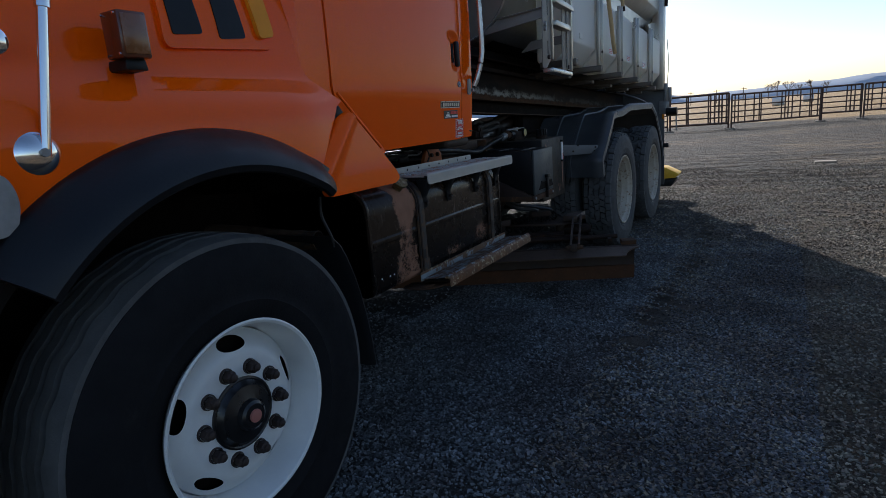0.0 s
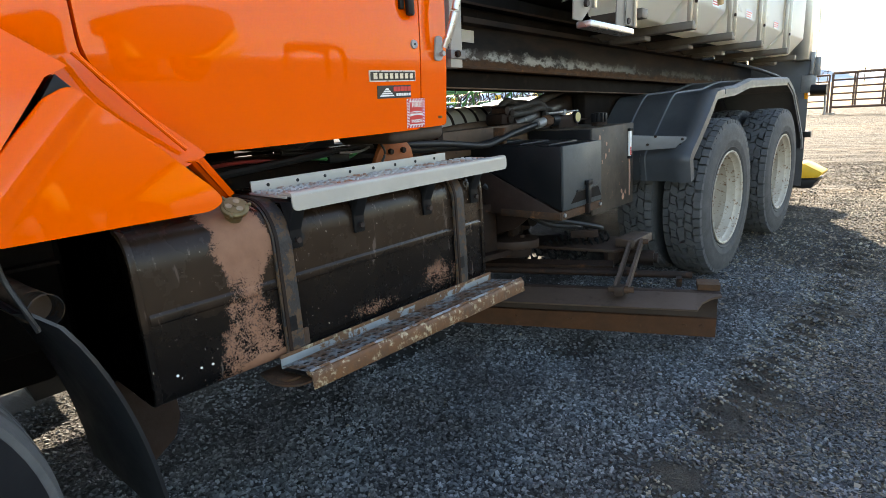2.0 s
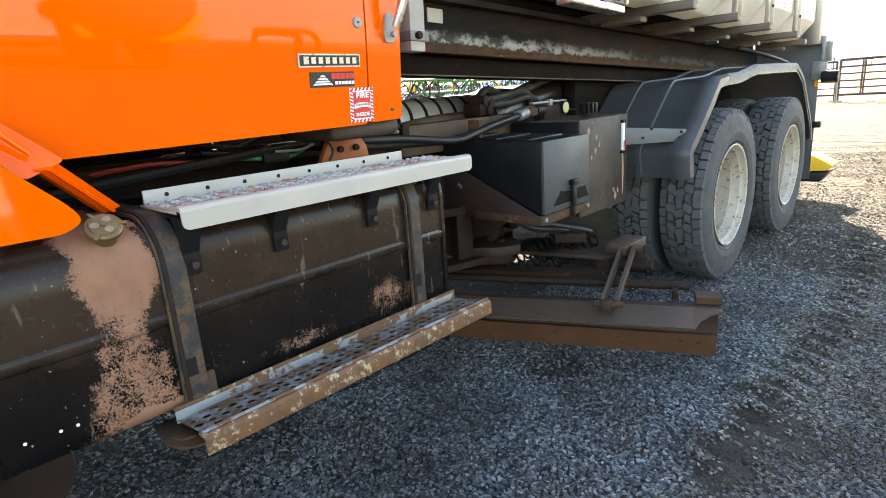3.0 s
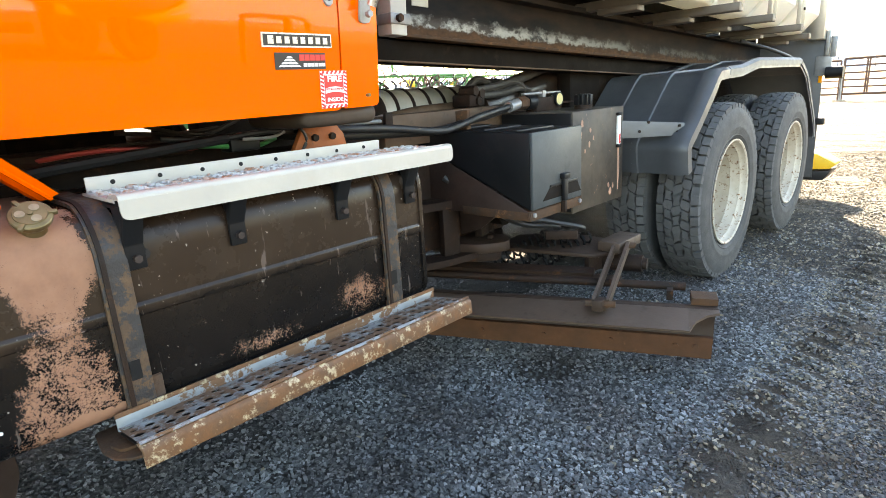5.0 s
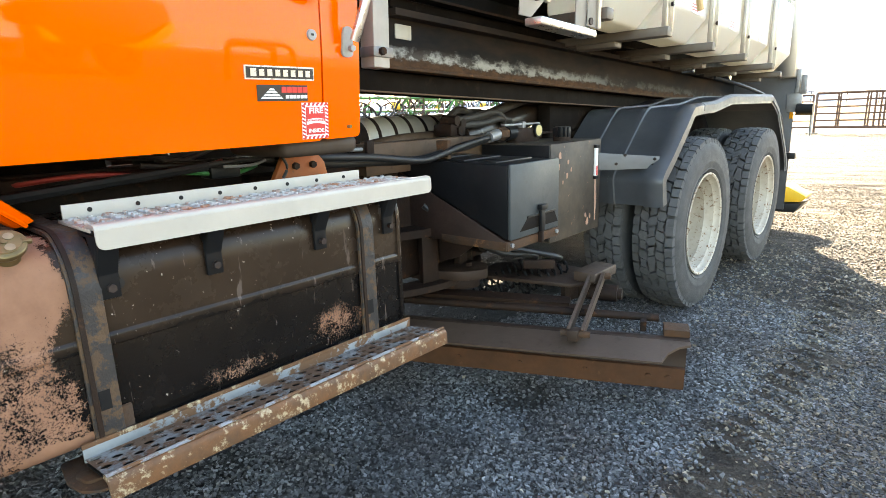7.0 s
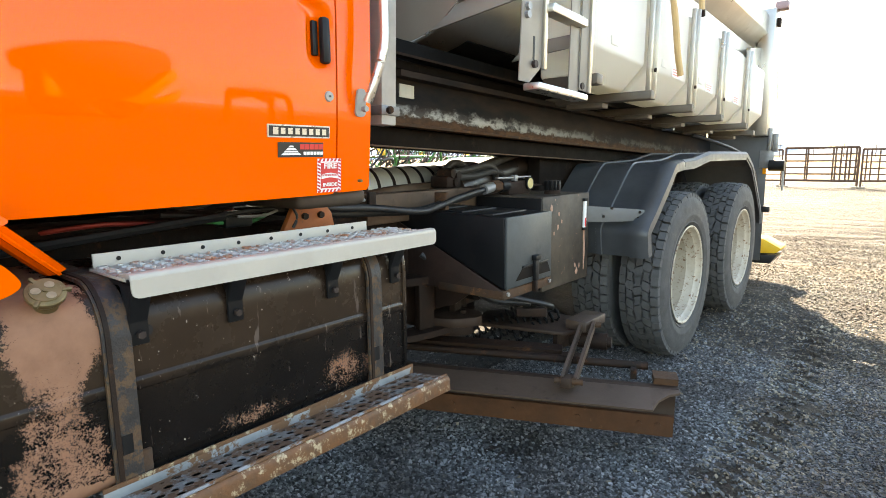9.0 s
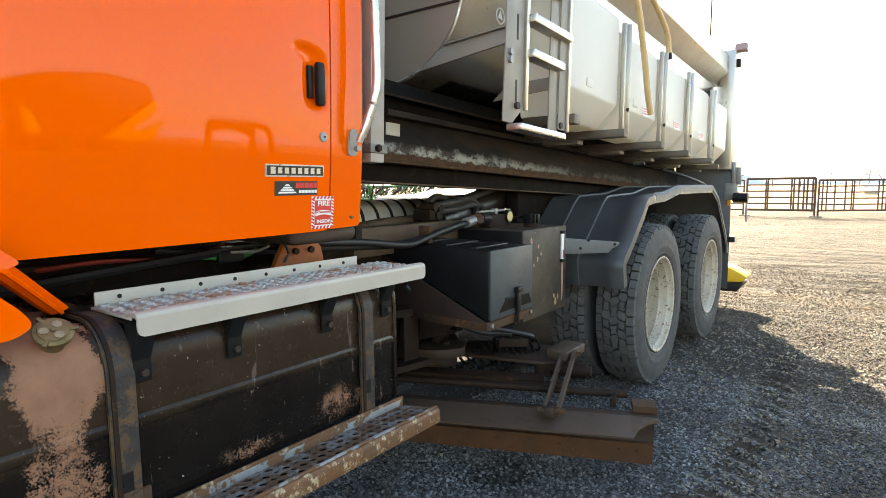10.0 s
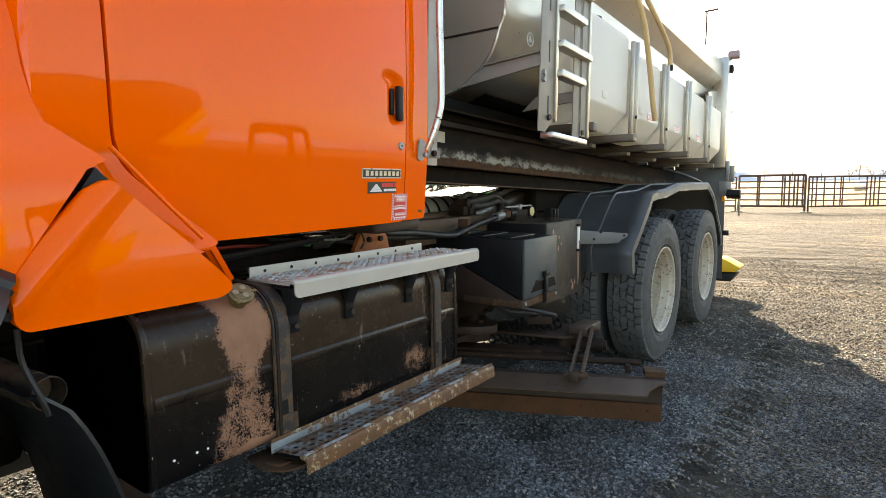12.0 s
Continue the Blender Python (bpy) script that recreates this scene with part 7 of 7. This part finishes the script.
# ---- fence ----
def fence_panel(p0, p1, rails, stiles, low, high, r, heavy=False):
    p0, p1 = Vector(p0), Vector(p1)
    root = thing("fence_panel", ((p0 + p1) / 2)[:], "brown welded pipe livestock panel standing on gravel", "fence", "livestock panels")
    for k in range(rails):
        z = Vector((0, 0, lerp(low, high, k / (rails - 1))))
        rr = r * (1.5 if k in (0, rails - 1) else 1.0)
        part("rail", rod(p0 + z, p1 + z, rr, 8), FENCE, root)
    for t in stiles:
        b = p0.lerp(p1, t)
        part("stile", rod(b + Vector((0, 0, low)), b + Vector((0, 0, high)), r * (1.3 if t in (0, 1) else 1.0), 8), FENCE, root)
    for t in (0.0, 1.0):
        b = p0.lerp(p1, t)
        part("leg", rod(b, b + Vector((0, 0, low)), r * 1.3, 8), FENCE, root)
        part("foot", box(b.x - 0.16, b.x + 0.16, b.y - 0.06, b.y + 0.06, -0.02, 0.05, 0.01), TIMBER, root, "pale timber foot")
    return root


fence_panel((-2.98, 27.78, 0), (-0.53, 27.74, 0), 6, (0, 0.29, 0.32, 0.665, 0.70, 0.77, 0.84, 0.89, 0.965, 1), 0.27, 1.56, 0.034, True)
fence_panel((-0.40, 27.60, 0), (2.98, 29.85, 0), 6, (0, 0.035, 0.075, 0.15, 0.25, 0.31, 0.33, 0.56, 0.60, 0.635, 0.68, 0.77, 0.88, 0.90, 0.97, 1), 0.27, 1.47, 0.027)
fence_panel((3.04, 29.90, 0), (4.50, 30.18, 0), 6, (0, 0.62, 0.72, 0.82, 0.97, 1), 0.36, 1.48, 0.027)
for a, b in ((4.60, 6.60), (6.70, 8.80), (8.90, 11.0)):
    fence_panel((a, 30.2 + 0.12 * (a - 4.6), 0), (b, 30.2 + 0.12 * (b - 4.6), 0), 6, (0, 0.06, 0.13, 0.30, 0.45, 0.52, 0.75, 0.88, 1), 0.36, 1.48, 0.027)
fence_panel((-5.5, 27.95, 0), (-3.1, 27.80, 0), 6, (0, 0.3, 0.36, 0.7, 1), 0.26, 1.50, 0.027)
blk = thing("board", (2.3, 11.6, 0.0), "short pale board lying on the gravel", "board")
part("plank", box(2.08, 2.42, 11.50, 11.68, -0.005, 0.03, 0.006), TIMBER, blk)
# Dark boxes added to block most of the bright gap under the cab.
for y0, y1, x in ((0.90, 1.36, -0.90), (1.46, 1.50, -0.85), (1.585, 1.60, -1.0), (1.66, 1.95, -1.0)):
    part("gap_block", box(x, x + 0.10, y0, y1, 1.00, 1.185, 0.006), DARK_VOID, truck)
# Thin tubes added to break up the bright gap that remains.
for k, (y0, y1, z0, z1) in enumerate(((1.34, 1.58, 1.175, 1.120), (1.40, 1.72, 1.100, 1.165), (1.30, 1.66, 1.150, 1.140), (1.52, 1.60, 1.190, 1.050))):
    part("air_line", tube([(-0.62 - 0.05 * k, y0, z0), (-0.60 - 0.05 * k, (y0 + y1) / 2, (z0 + z1) / 2 - 0.012), (-0.64 - 0.05 * k, y1, z1)], 0.008, 6), HOSE_DUSTY, truck)

# ---- farm machines beyond the truck ----
def cultivator(cx, cy, length, rows, flip=1, heavy=False):
    root = thing("cultivator", (cx, cy, 0), "green folded field cultivator with dark tines, parked on the yard", "cultivator", "farm machines")
    rnd = random.Random(int(cy * 10))
    for k in range(rows):
        x = cx + (k - rows / 2) * 0.75
        part("beam", box(x - 0.06, x + 0.06, cy - length / 2, cy + length / 2, 0.78, 0.90, 0.01), GREEN, root)
        n = int(length / 0.55)
        for j in range(n):
            y = cy - length / 2 + (j + 0.5) * length / n
            part("tine", tube([(x, y, 0.84), (x + 0.18, y + 0.02, 0.62), (x + 0.26, y, 0.35), (x + 0.06, y, 0.06)], 0.022, 6, steps=3), BLACK, root)
    for j in range(5):
        y = cy - length / 2 + j * length / 4
        part("cross_beam", box(cx - rows * 0.38, cx + rows * 0.38, y - 0.05, y + 0.05, 0.90, 1.0, 0.01), GREEN, root)
        part("mast", rod((cx, y, 0.95), (cx + 0.3, y + 0.5, 1.75), 0.04, 8), GREEN, root)
        part("mast", rod((cx, y + 1.0, 0.95), (cx + 0.3, y + 0.5, 1.75), 0.04, 8), GREEN, root)
        part("brace", rod((cx - 0.5, y + 0.2, 1.0), (cx + 0.3, y + 0.5, 1.75), 0.03, 8), BLACK, root)
    part("top_tube", rod((cx + 0.3, cy - length / 2 + 0.3, 1.75), (cx + 0.3, cy + length / 2 + 0.3, 1.75), 0.045, 8), GREEN, root)
    part("top_tube", rod((cx + 0.1, cy - length / 2 + 0.3, 1.38), (cx + 0.1, cy + length / 2 + 0.3, 1.38), 0.035, 8), GREEN, root)
    for j in range(3):
        y = cy - length / 3 + j * length / 3
        m = pose(cx + 1.0, y, 0.36)
        part("wheel", lathe([(-0.11, 0.2), (-0.13, 0.30), (-0.09, 0.36), (0.09, 0.36), (0.13, 0.30), (0.11, 0.2), (0.05, 0.18), (0.05, 0.0)], 28), RUBBER, root).matrix_basis = m
        part("hub", lathe([(0.05, 0.0), (0.05, 0.17), (0.09, 0.10), (0.09, 0.0)], 20), YELLOW, root).matrix_basis = m
    for j in range(int(length / 0.9)):
        y = cy - length / 2 + 0.4 + j * 0.9
        part("coil_stack", tube([(cx + 0.35, y, 1.15), (cx + 0.50, y + 0.12, 1.32), (cx + 0.42, y + 0.25, 1.50), (cx + 0.3, y + 0.2, 1.62)], 0.035, 6, steps=3), BLACK, root)
        if j % 3 == 1:
            part("cover", box(cx + 0.30, cx + 0.42, y - 0.14, y + 0.14, 1.42, 1.62, 0.03), YELLOW, root)
    for j in range(int(length * 9)):
        y, z = cy + rnd.uniform(-0.5, 0.5) * length, rnd.uniform(0.9, 1.85)
        x = cx + rnd.uniform(-1.2, 1.4)
        d = Vector((rnd.uniform(-0.3, 0.3), rnd.uniform(-0.6, 0.6), rnd.uniform(-0.6, 0.6)))
        p = Vector((x, y, z))
        part("shank", tube([p, p + d * 0.5 + Vector((0, 0.12, 0.05)), p + d, p + d * 1.3 + Vector((0, -0.1, -0.15))], rnd.uniform(0.015, 0.032), 5, steps=3), (GREEN, BLACK, STEEL_DARK)[j % 3], root)
    tangle = bmesh.new()
    for j in range(int(length * 16)):
        p = Vector((cx + rnd.uniform(-0.6, 0.8), cy + rnd.uniform(-0.5, 0.5) * length, rnd.uniform(1.05, 1.8)))
        bow = rnd.uniform(0.16, 0.34)
        tube([p, p + Vector((0.05, bow * 0.7, 0.12)), p + Vector((0.0, bow, -0.06)), p + Vector((0.05, bow * 0.5, -0.26)), p + Vector((0.0, -0.05, -0.34))], rnd.uniform(0.012, 0.024), 5, tangle, 3)
    tagged(part("spring_tines", tangle, HOPPER_RUST, root, "rusty bowed spring tines"), "rusty bowed spring tines", kind="stuff")
    return root


HOPPER_RUST = mat("rusty_tine_steel", (0.085, 0.045, 0.028), 0.7, 0, 0.25, 5)
cultivator(-11.5, 10.5, 9.0, 4)
cultivator(-13.5, 20.0, 9.0, 4)
cultivator(-9.5, -2.2, 6.0, 3)

# ---- machines on the open side, seen mirrored in the orange paint ----
cart = thing("grain_cart", (15.5, 5.2, 0), "dark rust-brown grain cart with a yellow unloading chute", "grain cart")
HOPPER = mat("dark_red_brown_paint", (0.10, 0.035, 0.02), 0.6, 0, 0.2, 1.5)
part("hopper", prism(rounded([(3.75, 2.70), (3.85, 2.25), (4.15, 2.20), (4.2, 1.0), (7.3, 1.0), (8.3, 2.80), (8.1, 3.10), (6.7, 3.25), (5.0, 3.05)], [0.1, 0.05, 0.05, 0.05, 0.1, 0.15, 0.1, 0.3, 0.3]), "x", 14.6, 16.6, 0.05), HOPPER, cart, "rounded dark hopper")
part("chute", prism([(6.3, 1.20), (8.15, 2.60), (8.25, 2.30), (7.2, 1.40), (8.45, 1.95), (8.0, 1.20), (6.9, 0.95)], "x", 14.2, 14.55, 0.03), YELLOW, cart, "yellow chute")
part("ladder_frame", prism([(4.25, 1.2), (4.25, 2.15), (4.6, 1.7), (4.7, 1.2)], "x", 14.3, 14.5, 0.02), YELLOW, cart)
for yy in (4.6, 6.4):
    part("wheel", lathe([(-0.25, 0.3), (-0.28, 0.55), (-0.2, 0.70), (0.2, 0.70), (0.28, 0.55), (0.25, 0.3), (0.1, 0.0)], 32), RUBBER, cart).matrix_basis = pose(14.6, yy, 0.68)
part("drawbar", box(15.3, 15.6, 1.6, 3.8, 0.55, 0.75, 0.02), HOPPER, cart)
gt = thing("hitch_frame", (14.2, 11.8, 0), "dark arched steel hitch frame standing on the yard", "frame")
part("arch_beam", tube([(14.2, 10.2, 0.0), (14.2, 10.18, 1.0), (14.2, 10.25, 1.85), (14.2, 10.5, 2.08), (14.2, 11.6, 2.12), (14.2, 12.8, 2.15), (14.2, 13.3, 1.95), (14.2, 13.5, 1.2), (14.2, 13.6, 0.0)], 0.15, 8), HOPPER, gt)
part("middle_leg", rod((14.2, 12.5, 0.0), (14.2, 12.3, 2.05), 0.17, 8), HOPPER, gt)
part("deck", prism([(10.3, 1.75), (11.2, 1.95), (12.2, 1.70), (12.2, 2.10), (10.3, 2.05)], "x", 14.1, 14.3, 0.02), HOPPER, gt)

BARK_FAR = mat("pale_grey_bark", (0.26, 0.22, 0.19), 0.9, 0, 0.2, 2)
# ---- far trees, poles, pale stock in the field ----
def bare_tree(x, y, h, seed):
    rnd = random.Random(seed)
    root = thing("tree", (x, y, 0), "leafless grey tree far out in the field", "tree", "far trees")
    trunk, twigs = bmesh.new(), bmesh.new()
    rod((x, y, -0.2), (x, y, h * 0.35), h * 0.03, 7, trunk, h * 0.02)
    def limb(p, d, l, r, depth):
        e = p + d * l
        rod(p, e, r, 5, trunk if depth > 2 else twigs, r * 0.6, False)
        if depth == 0:
            return
        for k in range(3 if depth > 1 else 4):
            nd = (d + Vector((rnd.uniform(-1, 1), rnd.uniform(-1, 1), rnd.uniform(-0.25, 0.8))) * 0.62).normalized()
            limb(e, nd, l * rnd.uniform(0.6, 0.82), r * 0.62, depth - 1)
    for k in range(4):
        limb(Vector((x, y, h * 0.33)), Vector((rnd.uniform(-0.7, 0.7), rnd.uniform(-0.7, 0.7), 1)).normalized(), h * 0.22, h * 0.018, 3)
    part("trunk", trunk, BARK_FAR, root)
    part("crown", twigs, BARK_FAR, root, "bare grey twigs")


for k, (x, y, h) in enumerate(((-4.5, 330, 8), (-1, 345, 9.5), (4, 340, 9), (8, 352, 7), (14, 338, 9), (20, 345, 7), (-70, 400, 8), (60, 380, 7), (75, 372, 6))):
    bare_tree(x, y, h, k)
for k, (x, y) in enumerate(((-60, 300), (-49, 300), (-36, 300), (-25, 300), (-14, 300))):
    pl = thing("utility_pole", (x, y, 0), "far wooden utility pole with a crossarm", "utility pole", "far poles")
    part("pole", rod((x, y, -0.3), (x, y, 6.2), 0.16, 7), BARK, pl)
    part("crossarm", box(x - 1.3, x + 1.3, y - 0.1, y + 0.1, 5.5, 5.7), BARK, pl)
rnd = random.Random(11)
for k in range(7):
    x, y = rnd.uniform(-3, 40), rnd.uniform(60, 150)
    sh = thing("hay_bale", (x, y, 0), "pale wrapped hay bale lying in the dry field", "hay bale", "bales in the field")
    part("wrap", rod((x - 0.7, y, 0.6), (x + 0.7, y, 0.6), 0.6, 16), WHITE_VINYL, sh)

# ---- loose stones ----
def stones(count, area, size, seed, material):
    rs = np.random.RandomState(seed)
    V = np.array([(x, y, z) for x in (-0.75, 0.75) for y in (-0.75, 0.75) for z in (-0.75, 0.75)])
    F = np.array([(0, 1, 3, 2), (4, 6, 7, 5), (0, 4, 5, 1), (2, 3, 7, 6), (1, 5, 7, 3)])
    F = np.concatenate([F[:, [0, 1, 2]], F[:, [0, 2, 3]]])
    nv = len(V)
    x0, x1, y0, y1 = area
    X = x0 + (x1 - x0) * rs.rand(count)
    Y = y0 + (y1 - y0) * rs.rand(count) + 1.2 * rs.randn(count) * (rs.rand(count) < 0.4)
    keep = np.array([noise.noise((x * 1.7, y * 1.7, 5.0)) + 0.5 * noise.noise((x * 5.0, y * 5.0, 2.0)) for x, y in zip(X, Y)]) > -0.80 + 0.60 * rs.rand(count)
    X, Y = X[keep], Y[keep]
    count = len(X)
    S = size[0] + (size[1] - size[0]) * rs.rand(count) ** 1.3
    a = rs.rand(count) * 2 * np.pi
    jit = 1 + 0.9 * (rs.rand(count, nv, 3) - 0.5)
    tip = rs.randn(count, 3)
    P = V[None] * jit * (S[:, None] * np.stack([0.8 + 0.5 * rs.rand(count), 0.6 + 0.4 * rs.rand(count), 0.45 + 0.3 * rs.rand(count)], 1))[:, None, :]
    c, s = np.cos(a)[:, None], np.sin(a)[:, None]
    P[..., 2] += 0.30 * (P[..., 0] * tip[:, 0:1] + P[..., 1] * tip[:, 1:2])
    Q = np.stack([P[..., 0] * c - P[..., 1] * s, P[..., 0] * s + P[..., 1] * c, P[..., 2]], -1)
    Z = np.array([ground_height(x, y) for x, y in zip(X, Y)]) + S * 0.22
    Q += np.stack([X, Y, Z], 1)[:, None, :]
    me = bpy.data.meshes.new("gravel")
    me.from_pydata(Q.reshape(-1, 3).tolist(), [], (F[None] + (np.arange(count) * nv)[:, None, None]).reshape(-1, 3).tolist())
    me.materials.append(material)
    return me


def pebble_mat(name, tones):
    m = bpy.data.materials.new(name)
    m.use_nodes = True
    n, L = m.node_tree.nodes, m.node_tree.links
    g = n.new("ShaderNodeNewGeometry")
    r = n.new("ShaderNodeValToRGB")
    r.color_ramp.elements[0].color = (*tones[0], 1)
    r.color_ramp.elements[1].color = (*tones[2], 1)
    r.color_ramp.elements.new(0.65).color = (*tones[1], 1)
    L.new(g.outputs["Random Per Island"], r.inputs[0])
    # drifts of cooler clean stone and browner dusty stone
    pos, drift, tint = n.new("ShaderNodeTexCoord"), n.new("ShaderNodeTexNoise"), n.new("ShaderNodeMix")
    drift.inputs["Scale"].default_value, drift.inputs["Detail"].default_value = 2.3, 3.0
    span = n.new("ShaderNodeMapRange")
    span.inputs["From Min"].default_value, span.inputs["From Max"].default_value = 0.40, 0.60
    tint.data_type = "RGBA"
    tint.inputs[6].default_value, tint.inputs[7].default_value = (0.99, 1.04, 1.055, 1), (0.74, 0.70, 0.67, 1)
    mul = n.new("ShaderNodeMix")
    mul.data_type, mul.blend_type = "RGBA", "MULTIPLY"
    mul.inputs[0].default_value = 1.0
    L.new(pos.outputs["Object"], drift.inputs["Vector"])
    L.new(drift.outputs["Fac"], span.inputs["Value"])
    L.new(span.outputs["Result"], tint.inputs[0])
    stain = n.new("ShaderNodeTexNoise")
    stain.inputs["Scale"].default_value, stain.inputs["Detail"].default_value = 0.9, 4.0
    spot = n.new("ShaderNodeMapRange")
    spot.inputs["From Min"].default_value, spot.inputs["From Max"].default_value = 0.44, 0.60
    wet = n.new("ShaderNodeMix")
    wet.data_type = "RGBA"
    wet.inputs[6].default_value, wet.inputs[7].default_value = (1.05, 1.05, 1.05, 1), (0.62, 0.60, 0.60, 1)
    soak = n.new("ShaderNodeMix")
    soak.data_type, soak.blend_type = "RGBA", "MULTIPLY"
    soak.inputs[0].default_value = 1.0
    L.new(pos.outputs["Object"], stain.inputs["Vector"])
    L.new(stain.outputs["Fac"], spot.inputs["Value"])
    L.new(spot.outputs["Result"], wet.inputs[0])
    L.new(r.outputs[0], soak.inputs[6])
    L.new(wet.outputs[2], soak.inputs[7])
    L.new(soak.outputs[2], mul.inputs[6])
    L.new(tint.outputs[2], mul.inputs[7])
    L.new(mul.outputs[2], n["Principled BSDF"].inputs["Base Color"])
    n["Principled BSDF"].inputs["Roughness"].default_value = 0.85
    return m


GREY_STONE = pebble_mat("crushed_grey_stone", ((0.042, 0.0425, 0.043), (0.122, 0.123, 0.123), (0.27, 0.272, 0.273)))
# Tan stone is dustier and also carries the open yard's brightness in its tones.
TAN_STONE = pebble_mat("dusty_bright_stone", ((0.085, 0.074, 0.058), (0.205, 0.174, 0.128), (0.38, 0.320, 0.235)))
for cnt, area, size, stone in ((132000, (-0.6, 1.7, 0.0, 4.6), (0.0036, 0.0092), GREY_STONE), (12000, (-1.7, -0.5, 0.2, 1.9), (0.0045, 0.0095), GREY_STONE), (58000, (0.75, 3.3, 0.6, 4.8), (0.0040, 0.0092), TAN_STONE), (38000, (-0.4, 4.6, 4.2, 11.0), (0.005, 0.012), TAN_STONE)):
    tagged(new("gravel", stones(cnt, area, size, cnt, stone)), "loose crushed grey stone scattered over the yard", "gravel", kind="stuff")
